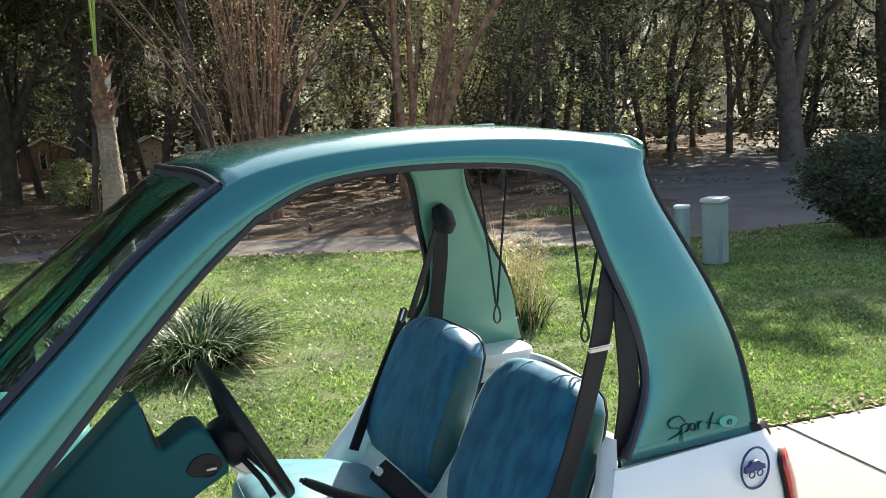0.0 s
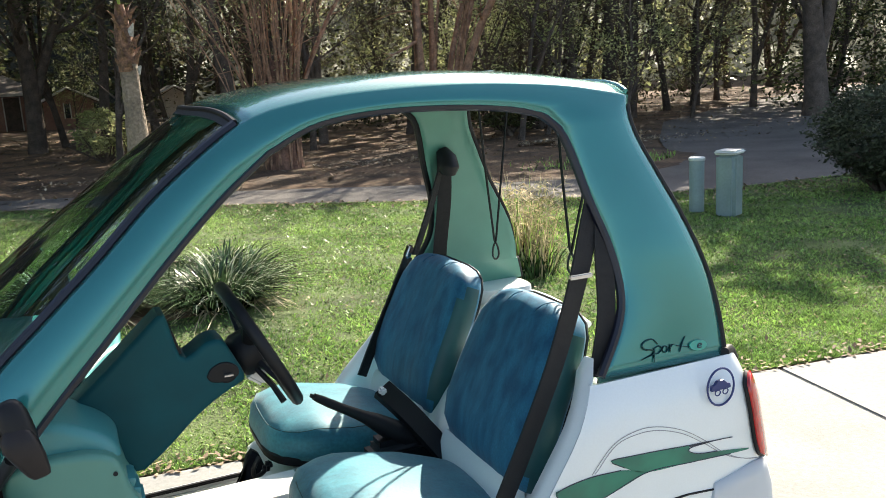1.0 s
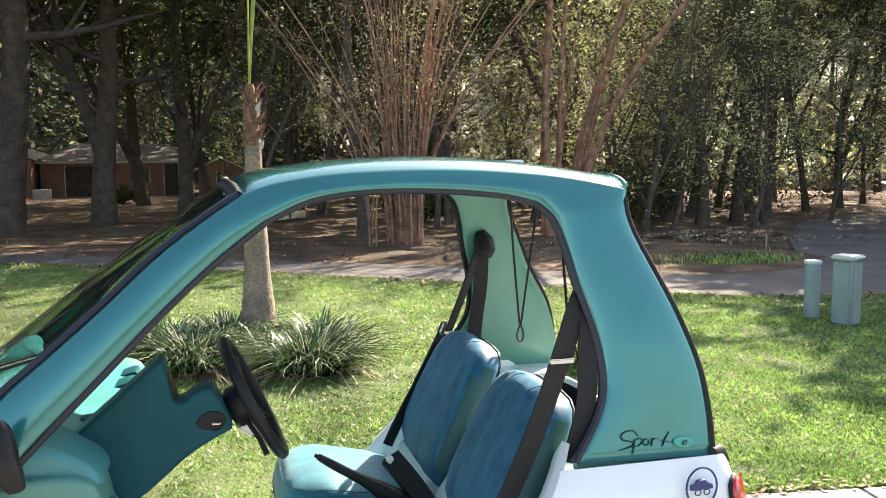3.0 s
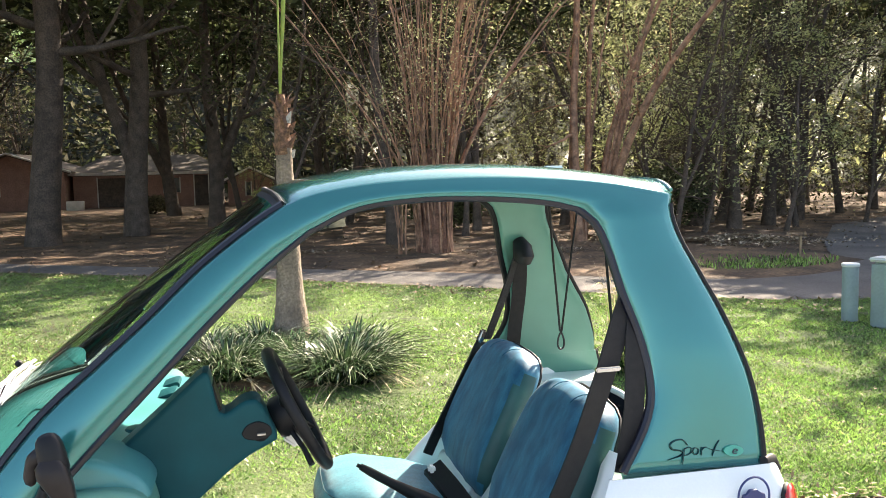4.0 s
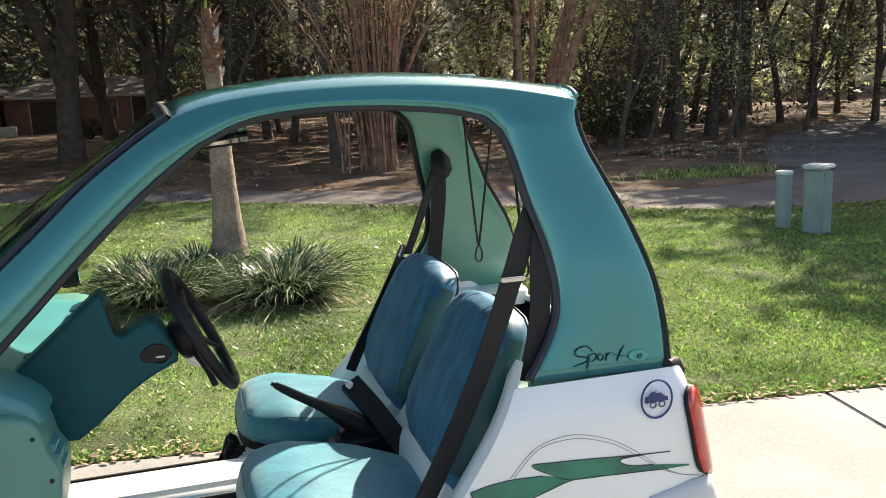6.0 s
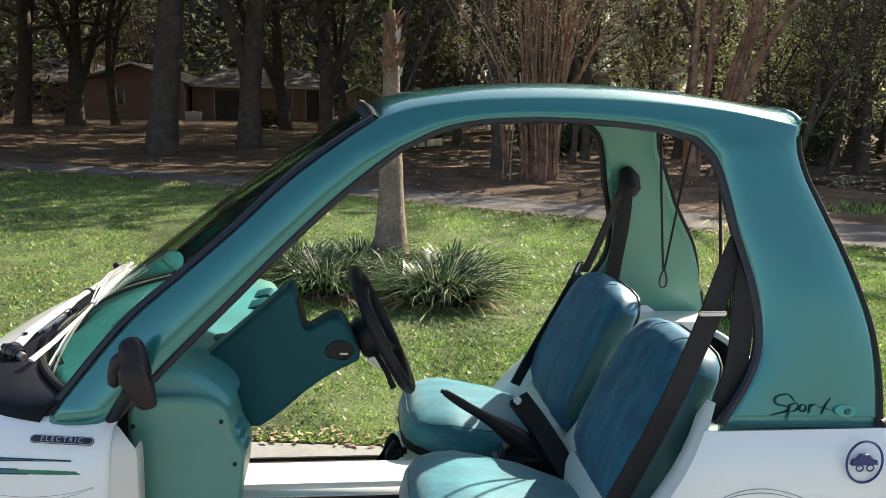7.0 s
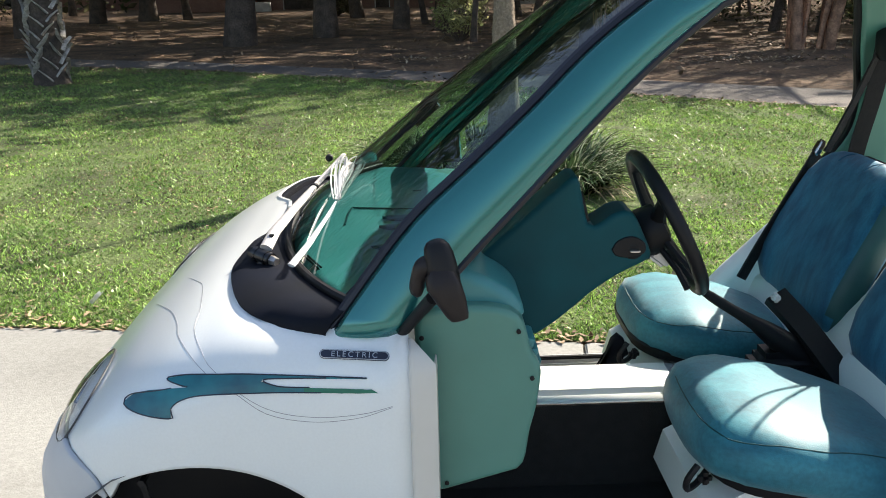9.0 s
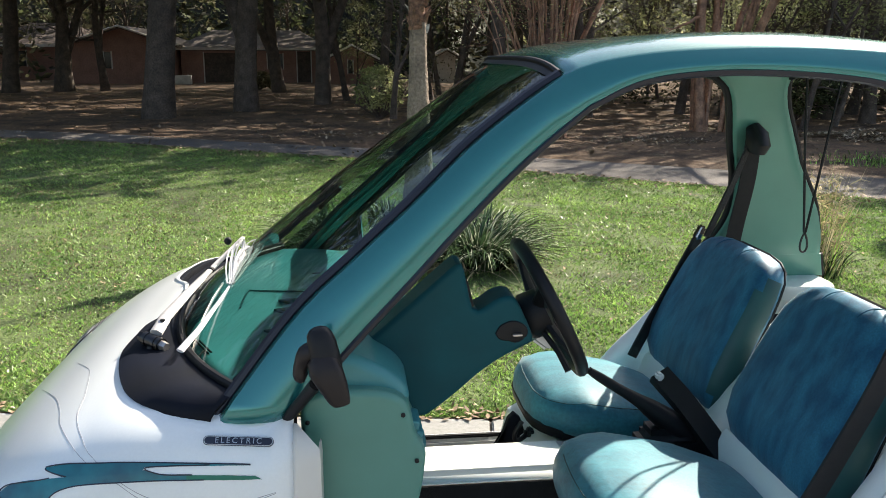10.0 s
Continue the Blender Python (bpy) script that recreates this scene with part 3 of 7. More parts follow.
# floor, sills, tunnel
part("floor_pan", box((0.35, C, 0.385), (1.15, 1.24, 0.05), 0.01), CARPET, car, "black floor of the cabin")
for s in (-1, 1):
    part("sill", box((0.34, C + s * 0.655, 0.40), (0.95, 0.06, 0.07), 0.012), COWL if s < 0 else GREYWHITE, car, "door sill")
    part("sill_strip", box((0.34, C + s * 0.63, 0.445), (0.9, 0.02, 0.012), 0.004), BLACK, car)
tun = box((0.30, C + 0.02, 0.54), (0.62, 0.20, 0.27), 0.03, seg=3)
part("tunnel", tun, WHITE, car, "white centre tunnel between the seats")
part("tunnel_side", box((0.305, C - 0.084, 0.525), (0.64, 0.008, 0.25), 0.002), CARPET, car, "black side of the tunnel")

# moulded seat bases
for y in (1.635, 2.275):
    prof = [(0.56, 0.41), (0.50, 0.52), (0.52, 0.60), (0.60, 0.645), (0.98, 0.60), (1.0, 0.41)]
    part("seat_base", prism(prof, y - 0.2, y + 0.2, 0.025, seg=3), WHITE, car, "white moulded seat base", angle=22)
    hb = tube(spline([(0.500, y - 0.15, 0.70), (0.478, y - 0.155, 0.668), (0.484, y - 0.14, 0.635), (0.515, y - 0.11, 0.63), (0.54, y - 0.10, 0.655)], 12), 0.0075, 8)
    part("seat_latch", hb, BLACK, car, "black latch bow under the seat")
    part("latch_foot", box((0.525, y - 0.13, 0.655), (0.03, 0.03, 0.03), 0.01), BLACK, car)


def seat_ring(o, ax, side, up, w, t, n=28, p=3.2):
    """A rounded rectangle round o: w wide along side, t thick along up."""
    ring = []
    for k in range(n):
        a = 2 * math.pi * k / n
        c, s = math.cos(a), math.sin(a)
        ring.append(o + side * (w / 2 * math.copysign(abs(c) ** (2 / p), c)) + up * (t / 2 * math.copysign(abs(s) ** (2 / p), s)))
    return ring


def seat(y, dx, dz0, label, yb, wide):
    """Cushion and backrest; the parts of one seat."""
    st = thing("car_seat", (0.75, y, 0.645), label, "seat", "seats of the car")
    side = Vector((0, 1, 0))
    # cushion from the front nose to the back
    rings = []
    for s, w, t, dz in [(-0.006, 0.20, 0.045, -0.02), (0.008, 0.31, 0.11, -0.012), (0.035, 0.395, 0.165, -0.004), (0.09, 0.46, 0.195, 0.0), (0.14, 0.488, 0.20, 0.002), (0.2, 0.50, 0.195, 0.0), (0.33, 0.495, 0.19, -0.004), (0.45, 0.48, 0.175, -0.008), (0.53, 0.46, 0.16, -0.01), (0.555, 0.42, 0.1, -0.01)]:
        o = Vector((0.482 + dx + s * (1 - 0.15 * s), y, 0.765 + dz0 + dz - 0.075 * s / 0.5 - 0.10 * max(0.0, s - 0.25)))
        rings.append(seat_ring(o, None, side, Vector((0.12, 0, 1)).normalized(), w, t, p=2.5))
    bm = loft(rings)
    for v in bm.verts:
        q = (v.co.y - y) / 0.25
        if v.co.z > 0.77:
            v.co.z -= 0.016 * (1 - min(1, abs(q)) ** 2) * max(0.0, min(1.0, (v.co.x - 0.5) / 0.1))
            v.co += Vector((0, 0, 0.004 * noise.noise(v.co * 9.0)))
    bmesh.ops.subdivide_edges(bm, edges=bm.edges[:], cuts=1, use_grid_fill=True, smooth=0.4)
    cushion = part("cushion", bm, CUSHION, st, "teal-blue velour seat cushion", angle=80)
    part("skirt", loft([seat_ring(Vector((0.765, y, z)), None, Vector((1, 0, -0.15)), side, 0.47 + e, 0.43 + e, p=4) for z, e in ((0.625, -0.02), (0.635, 0.012), (0.66, 0.02), (0.67, 0.0))]), BLACK, st, "black seat pan edge")
    # backrest
    axis = Vector((0.40, 0, 0.92)).normalized()
    nrm = Vector((-0.92, 0, 0.40)).normalized()
    base = Vector((1.005, yb, 0.71))
    part("seat_shell", shell([(0.945, 0.66), (0.962, 0.70), (0.985, 0.765), (0.997, 0.778), (1.03, 0.76), (1.05, 0.66)], yb - 0.205, yb + 0.205, 0.008), WHITE, st, "white moulded shell below the backrest")
    rings, back = [], []
    for s, w, t, f in [(0.040, 0.36, 0.06, -0.028), (0.052, 0.42, 0.105, -0.018), (0.095, 0.455, 0.132, -0.005), (0.16, 0.465, 0.14, 0.004), (0.27, 0.455, 0.135, 0.004), (0.36, 0.445, 0.132, 0.0), (0.42, 0.425, 0.130, -0.002), (0.462, 0.395, 0.125, -0.006), (0.492, 0.345, 0.115, -0.010), (0.510, 0.27, 0.095, -0.014), (0.519, 0.17, 0.06, -0.016)]:
        o = base + axis * s + nrm * f
        w *= wide
        rings.append(seat_ring(o, None, side, nrm, w, t, p=3.0))
        back.append((o - nrm * t * 0.33, w))
    bm = loft(rings)
    for v in bm.verts:
        d = (v.co - base).dot(nrm)
        q = (v.co.y - yb)
        if d > 0.03:
            v.co += nrm * (0.010 * (abs(q) / 0.2) ** 2 - 0.006 + 0.003 * math.cos(q * 90) * (abs(q) < 0.14))
    bmesh.ops.subdivide_edges(bm, edges=bm.edges[:], cuts=1, use_grid_fill=True, smooth=0.4)
    bm.normal_update()
    # side faces take the vinyl, whose colour includes the shade there
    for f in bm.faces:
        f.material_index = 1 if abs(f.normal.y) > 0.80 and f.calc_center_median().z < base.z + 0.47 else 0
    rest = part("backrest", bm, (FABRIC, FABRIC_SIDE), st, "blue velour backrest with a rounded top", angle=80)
    pts = [p - side * (w * 0.452) for p, w in back] + [p + side * (w * 0.452) for p, w in back[::-1]]
    part("piping", tube(pts, 0.006, 6), BLACK, rest, "black edge piping")
    # two stitched seams over the top of the backrest
    for q in (-0.085, 0.06):
        o = base + axis * 0.46
        pts = [base + axis * (0.455 + 0.064 * math.sin(a)) + side * q + nrm * (0.062 * math.cos(a)) for a in [math.pi * (0.12 + 0.7 * i / 10) for i in range(11)]]
        part("top_seam", tube(pts, 0.0015, 5), FABRIC, rest)
    # stitched seam along the upper edge of the cushion
    face = BVHTree.FromPolygons([v.co for v in cushion.data.vertices], [tuple(q.vertices) for q in cushion.data.polygons])
    line = spline([(0.50 + dx, y + 0.10, 0.80 + dz0), (0.49 + dx, y - 0.06, 0.80 + dz0), (0.53 + dx, y - 0.19, 0.80 + dz0), (0.65 + dx, y - 0.225, 0.80 + dz0), (0.79 + dx, y - 0.222, 0.785 + dz0), (0.91 + dx, y - 0.21, 0.765 + dz0)], 40)
    part("cushion_seam", tube([face.find_nearest(q)[0] for q in line], 0.0016, 6), FABRIC_SIDE, cushion)
    return st


seat(1.635, 0.02, -0.015, "blue velour driver seat with rounded back, sunlit cushion, near the wheel", 1.655, 1.075)
seat(2.295, 0.05, -0.03, "blue velour passenger seat with rounded back beside the driver seat", 2.255, 1.13)

# dark bracket on the floor before the passenger seat
part("floor_bracket", shell([(0.40, 0.50), (0.53, 0.50), (0.545, 0.58), (0.52, 0.655), (0.50, 0.672), (0.482, 0.655), (0.46, 0.585)], 2.24, 2.27, 0.006), COWL, car, "dark fin-shaped bracket before the seat")

# dashboard: one moulded top from the foot of the glass to a rounded rear lip
def dash_rear(y):
    """How far back the dashboard reaches: a deeper shelf before the passenger."""
    return float(np.interp(y, [1.37, 1.95, 2.02, 2.10, 2.34, 2.50], [0.055, 0.058, 0.090, 0.140, 0.152, 0.06]))


dash_rows = []
for k in range(41):
    u = -0.975 + 1.95 * k / 40
    fr = glass_bottom(u) + Vector((0.014, 0, -0.006))
    xr = dash_rear(fr.y)
    shelf = float(np.interp(fr.y, [1.98, 2.06, 2.40, 2.5], [0.0, 0.012, 0.012, 0.0]))
    row = []
    for f in [i / 12 for i in range(13)]:
        step = min(1.0, max(0.0, (f - 0.45) / 0.12))
        row.append(Vector((fr.x + (xr - fr.x) * f, fr.y, fr.z + (1.114 - fr.z) * f + 0.010 * math.sin(math.pi * f) + shelf * step * step * (3 - 2 * step))))
    zt = row[-1].z
    row += [Vector((xr + dx, fr.y, zt + dz)) for dx, dz in ((0.010, -0.003), (0.017, -0.012), (0.018, -0.026), (0.012, -0.045), (-0.01, -0.09), (-0.04, -0.18), (-0.10, -0.30))]
    dash_rows.append(row)
solidify(part("dashboard", sheet(dash_rows), DASH, car, "teal moulded dashboard", angle=50), 0.008)
# recess and crease shade drawn as dark plastic pieces on the top
for y0, y1 in ((2.10, 2.195), (2.235, 2.325)):
    part("dash_tray", shell(xz([(0.020, 1.1285), (0.028, 1.1315), (0.105, 1.1315), (0.113, 1.1285), (0.105, 1.147), (0.028, 1.125)], 24), y0, y1, 0.002), SHROUD, car, "dark slab in place of a shaded recess in the dashboard top")
part("dash_boss", lathe([(0.034, -0.01), (0.034, 0.006), (0.028, 0.012), (0.0, 0.013)], (0.035, 1.845, 1.114), 'Z', 20), SHROUD, car, "round dark boss on the dashboard")
part("dash_crease", tube(spline([(-0.262, 1.876, 1.1465), (-0.258, 2.022, 1.1465), (-0.235, 2.030, 1.146), (-0.066, 2.018, 1.141)], 24), 0.0022, 6), SHROUD, car, "thin dark line drawn along the crease of the dashboard panel")
for x0, x1, y in ((-0.175, -0.075, 1.94), (-0.18, -0.09, 1.86), (-0.19, -0.10, 1.70), (-0.10, -0.03, 2.20)):
    leafy = [(x0, 0.0), (x0 + 0.02, 0.012), ((x0 + x1) / 2, 0.016), (x1 - 0.015, 0.012), (x1, 0.0), (x1 - 0.015, -0.012), ((x0 + x1) / 2, -0.016), (x0 + 0.02, -0.012)]
    lv_ = xz(leafy + leafy[:1], 28)[:-1]
    part("dash_louvre", loft([[Vector((px_, y + py_ * k_, z_)) for px_, py_ in lv_] for z_, k_ in ((1.125, 1.0), (1.144, 1.0), (1.1465, 0.72))]), SHROUD, car, "leaf-shaped louvre in the dashboard top")
for x0, y0, x1, y1 in ((-0.335, 1.653, -0.290, 1.555), (-0.322, 1.640, -0.285, 1.560), (-0.309, 1.528, -0.300, 1.575)):
    part("defroster_slot", tube([(x0, y0, 1.1475), (x1, y1, 1.1475)], 0.0022, 6), BLACK, car)

# door-side end panels of the dashboard
for flip in (False, True):
    y0, y1 = (1.355, 1.52) if not flip else (2 * C - 1.52, 2 * C - 1.355)
    prof = [(-0.095, 1.095), (-0.085, 1.122), (-0.05, 1.131), (0.0, 1.133)] + xz([(0.05, 1.130), (0.088, 1.119), (0.108, 1.098), (0.118, 1.062), (0.124, 1.035), (0.140, 1.008), (0.142, 0.985), (0.134, 0.92), (0.122, 0.87), (0.112, 0.805), (0.098, 0.785)], 22) + [(-0.045, 0.744), (-0.082, 0.742), (-0.094, 1.0)]
    pan = part("kick_panel", shell(prof, y0, y1, 0.013), JAMB, car, "sage green door pillar panel with screws", angle=35)
    capp = xz([(-0.092, 1.125), (-0.075, 1.172), (-0.04, 1.196), (-0.005, 1.194), (0.042, 1.175), (0.085, 1.148), (0.108, 1.120), (0.112, 1.095), (0.08, 1.085)], 26) + [(-0.08, 1.085)]
    if not flip:
        part("panel_cap", shell(capp, y0 + 0.030, y1 + 0.05, 0.022), DASH, car, "rounded teal cap above the panel", angle=35)
    for k in range(3):
        z_, w_ = 1.052 - 0.022 * k, 0.012 + 0.006 * k
        part("panel_step", shell([(0.10, z_ - 0.02), (0.118 + w_, z_ - 0.02), (0.122 + w_, z_ - 0.004), (0.115 + w_, z_), (0.10, z_)], y0 + 0.03, y0 + 0.10, 0.004), DASH, car, "stepped edge beside the panel")
    if not flip:
        for x, z in ((-0.082, 1.074), (0.098, 1.081), (0.124, 0.985), (-0.041, 0.764)):
            part("screw", lathe([(0.0045, 0.0), (0.0045, -0.003), (0.002, -0.004)], (x, y0 - 0.0005, z), 'Y', 12), BLACK, pan)

# steering column shroud, stalk and wheel
pod = [(-0.08, 1.085), (0.025, 1.157), (0.12, 1.238)] + xz([(0.19, 1.300), (0.224, 1.328), (0.237, 1.322), (0.244, 1.292), (0.254, 1.245), (0.262, 1.226), (0.280, 1.230), (0.31, 1.250), (0.336, 1.255), (0.352, 1.246), (0.372, 1.205), (0.390, 1.160), (0.378, 1.147), (0.326, 1.121), (0.274, 1.086), (0.235, 1.052), (0.195, 1.019), (0.158, 0.993)], 46) + [(0.10, 0.992), (-0.05, 0.995)]
part("gauge_pod", shell(pod, 1.535, 1.632, 0.012), SHROUD, car, "dark teal shell of gauge pod and steering column")
part("gauge_hood", box((0.250, 1.584, 1.262), (0.010, 0.075, 0.07), 0.004, rot=Euler((0, radians(-15), 0)).to_matrix()), BLACK, car, "black gauge face")
part("ignition_switch", lathe([(0.025, 0.012), (0.025, -0.003), (0.019, -0.008), (0.006, -0.009), (0.001, -0.009)], (0.350, 1.540, 1.176), 'Y', 16), BLACK, car, "black ignition switch")
part("switch_plate", shell(xz([(0.306, 1.176), (0.318, 1.194), (0.345, 1.203), (0.372, 1.190), (0.374, 1.168), (0.345, 1.158), (0.316, 1.162), (0.306, 1.176)], 24)[:-1], 1.5315, 1.540, 0.003), BLACK, car, "black plate round the switch")
part("key", box((0.352, 1.526, 1.174), (0.020, 0.012, 0.004), 0.001), STEEL, car, "small bright key")
wc, wn_ = Vector((0.443, 1.632, 1.201)), Vector((0.90, 0.0, 0.44)).normalized()
wu = Vector((-0.44, 0, 0.90)).normalized()
ws = Vector((0, 1, 0))
wheel = part("steering_wheel", sheet([[wc + (wu * math.cos(a) + ws * math.sin(a)) * (0.157 + 0.0145 * math.cos(b)) + wn_ * (0.0145 * math.sin(b)) for b in [2 * math.pi * k / 10 for k in range(10)]] for a in [2 * math.pi * k / 48 for k in range(49)]], wrap=True), BLACK, car, "black steering wheel rim")
for a in (0.9, 2.25, 4.03, 5.38):
    d = wu * math.cos(a) + ws * math.sin(a)
    part("spoke", tube([wc - wn_ * 0.02 + d * 0.03, wc - wn_ * 0.012 + d * 0.09, wc + d * 0.153], [0.02, 0.014, 0.011], 8, flat=0.55), BLACK, wheel)
part("hub", tube([wc - wn_ * 0.065, wc - wn_ * 0.05, wc - wn_ * 0.012, wc - wn_ * 0.004], [0.045, 0.055, 0.052, 0.03], 18), BLACK, wheel, "black hub and boot")
part("hub_trim", box((0.428, 1.624, 1.130), (0.050, 0.045, 0.030), 0.008, rot=Euler((0, radians(38), 0)).to_matrix(), seg=3), SILVER, wheel, "pale metal bracket under the wheel")
part("indicator_stalk", tube([(0.42, 1.60, 1.16), (0.452, 1.56, 1.118), (0.468, 1.535, 1.085)], [0.006, 0.007, 0.008], 8), BLACK, wheel, "black control stalk")

# parking brake
part("parking_brake", tube(spline([(0.632, 1.919, 0.932), (0.70, 1.925, 0.885), (0.80, 1.93, 0.82), (0.93, 1.94, 0.72)], 12), [0.010, 0.013, 0.014, 0.014, 0.015, 0.017, 0.02, 0.026, 0.03, 0.034, 0.036, 0.036, 0.036], 10), BLACK, car, "black parking brake lever")
part("brake_button", tube([(0.622, 1.918, 0.938), (0.635, 1.919, 0.930)], 0.006, 8), BLACK, car)
part("brake_boot", box((0.90, 1.94, 0.70), (0.24, 0.12, 0.11), 0.03, seg=3), BLACK, car, "black brake boot")

# belt buckles on stalks
for y, tip in ((2.022, (0.866, 2.022, 0.872)),):
    end = Vector((1.0, 1.815, 0.685))
    tipv = Vector(tip)
    stalk = part("belt_buckle", ribbon(spline([tipv, tipv.lerp(end, 0.4) + Vector((0, 0, 0.01)), end], 8), (0.55, 0.35, 0.35), 0.062, 0.013), BLACK, car, "black seat belt buckle on a stiff stalk")
    if y > 2:
        d = (end - tipv).normalized()
        part("release_button", box(tipv + d * 0.012 + Vector((-0.012, -0.014, 0.010)), (0.022, 0.03, 0.022), 0.006), CORDWHITE, stalk, "pale release button")

# seat belts
# far side
part("belt_guide", tube([(1.292, 2.44, 1.53), (1.30, 2.42, 1.50), (1.302, 2.41, 1.47), (1.30, 2.415, 1.45)], [0.022, 0.036, 0.038, 0.028], 12), BLACK, car, "black shoulder belt guide")
part("seat_belt", ribbon(spline([(1.295, 2.43, 1.49), (1.298, 2.455, 1.35), (1.29, 2.49, 1.2), (1.28, 2.51, 1.05)], 14), (1, 0, 0), 0.052), WEB, car, "black seat belt webbing")
part("seat_belt", ribbon(spline([(1.285, 2.425, 1.48), (1.23, 2.44, 1.32), (1.175, 2.46, 1.17)], 12), (0.6, 0.5, 0), 0.045), WEB, car, "black seat belt webbing")
part("belt_tongue", box((1.158, 2.478, 1.180), (0.022, 0.03, 0.05), 0.006, rot=Euler((0, radians(25), 0)).to_matrix()), CHROME, car, "bright belt tongue")
part("seat_belt", ribbon(spline([(1.162, 2.495, 1.158), (1.107, 2.49, 1.054), (1.052, 2.482, 0.955), (0.992, 2.462, 0.86), (0.94, 2.45, 0.765)], 16), (0.75, 0.45, -0.4), 0.046), WEB, car, "black seat belt webbing")
# near side
part("belt_guide", tube([(1.292, 2 * C - 2.44, 1.53), (1.30, 2 * C - 2.42, 1.50), (1.302, 2 * C - 2.41, 1.47), (1.30, 2 * C - 2.415, 1.45)], [0.022, 0.036, 0.038, 0.028], 12), BLACK, car, "black shoulder belt guide")
part("seat_belt", ribbon(spline([(1.275, 1.465, 1.50), (1.215, 1.42, 1.40), (1.167, 1.390, 1.302), (1.09, 1.372, 1.12), (1.0, 1.37, 0.93), (0.90, 1.36, 0.75)], 22), (1, 0.2, 0), 0.055), WEB, car, "black seat belt webbing")
part("belt_clip", box((1.167, 1.384, 1.302), (0.064, 0.014, 0.012), 0.003), CHROME, car, "bright metal belt clip")
part("seat_belt", ribbon(spline([(1.285, 1.46, 1.49), (1.245, 1.40, 1.35), (1.225, 1.365, 1.2), (1.19, 1.35, 1.068)], 16), (1, 0, 0), 0.05), WEB, car, "black seat belt webbing")
part("belt_ring", lathe([(0.020, 0), (0.030, 0.002), (0.030, 0.010), (0.020, 0.012)], (1.185, 1.35, 1.064), 'Z', 18), BLACK, car, "black belt slot ring")

# elastic cords with snap hooks under the roof
for top_a, top_b, low in (((1.308, 2.178, 1.76), (1.430, 2.178, 1.76), (1.352, 2.178, 1.232)), ((1.255, 1.62, 1.76), (1.395, 1.60, 1.735), (1.292, 1.62, 1.30))):
    lowv = Vector(low)
    cord = part("elastic_cord", tube([Vector(top_a), Vector(top_a).lerp(lowv, 0.5) + Vector((-0.004, 0, 0)), lowv + Vector((-0.003, 0, 0.01)), lowv, lowv + Vector((0.003, 0, 0.01)), Vector(top_b).lerp(lowv, 0.5), Vector(top_b)], 0.004, 6), BLACK, car, "black elastic cord")
    part("snap_hook", tube([lowv + Vector((0.0085 * math.sin(a) * (1.3 - 0.5 * math.cos(a)), 0, -0.026 + 0.028 * math.cos(a))) for a in [2 * math.pi * k / 16 for k in range(17)]], 0.0034, 6), DARKSTEEL, cord, "small dark metal snap hook")

# door mirror
mir = thing("door_mirror", (-0.05, 1.26, 1.2), "brown-black folded door mirror beside the windscreen pillar", "mirror")
hd = Vector((0.03, -0.02, -0.15)).normalized()
ha = Vector((1.0, 0.12, 0.19)).normalized()
hb = ha.cross(hd).normalized()
MS = 0.86
rings = []
for s, w, t, dx in ((0.0, 0.014, 0.012, 0.0), (0.004, 0.030, 0.026, 0.0), (0.014, 0.043, 0.038, 0.0), (0.03, 0.049, 0.046, 0.001), (0.055, 0.052, 0.050, 0.001), (0.08, 0.053, 0.052, 0.001), (0.092, 0.048, 0.05, 0.002)):
    o = Vector((-0.054, 1.250, 1.296)) + hd * (s * MS) + ha * dx
    rings.append([o + ha * (w / 2 * math.copysign(abs(math.cos(a)) ** 0.7, math.cos(a))) + hb * (t / 2 * math.copysign(abs(math.sin(a)) ** 0.7, math.sin(a))) for a in [2 * math.pi * k / 24 for k in range(24)]])
part("upper_housing", loft(rings), BLACK, mir, "dark upper lobe of the housing")
rings = []
for s, w, t, dx in ((0.052, 0.030, 0.03, -0.006), (0.066, 0.052, 0.044, -0.006), (0.09, 0.058, 0.05, -0.004), (0.12, 0.050, 0.046, 0.002), (0.15, 0.038, 0.036, 0.007), (0.160, 0.030, 0.03, 0.009), (0.163, 0.018, 0.02, 0.009)):
    o = Vector((-0.052, 1.242, 1.296)) + hd * (s * MS) + ha * dx
    rings.append([o + ha * (w / 2 * math.copysign(abs(math.cos(a)) ** 0.5, math.cos(a))) + hb * (t / 2 * math.copysign(abs(math.sin(a)) ** 0.5, math.sin(a))) for a in [2 * math.pi * k / 24 for k in range(24)]])
part("mirror_body", loft(rings), SHELL, mir)
part("pivot", tube(spline([(-0.056, 1.246, 1.258), (-0.074, 1.250, 1.246), (-0.084, 1.252, 1.226), (-0.086, 1.252, 1.206), (-0.083, 1.252, 1.196)], 10), [0.016, 0.017, 0.018, 0.018, 0.016, 0.014, 0.013, 0.013, 0.013, 0.011, 0.005], 14), SHELL, mir, "rounded pivot arm")
part("bracket", tube([(-0.060, 1.256, 1.19), (-0.085, 1.30, 1.145), (-0.118, 1.322, 1.098)], [0.012, 0.011, 0.010], 10), BLACK, mir, "black mirror bracket")

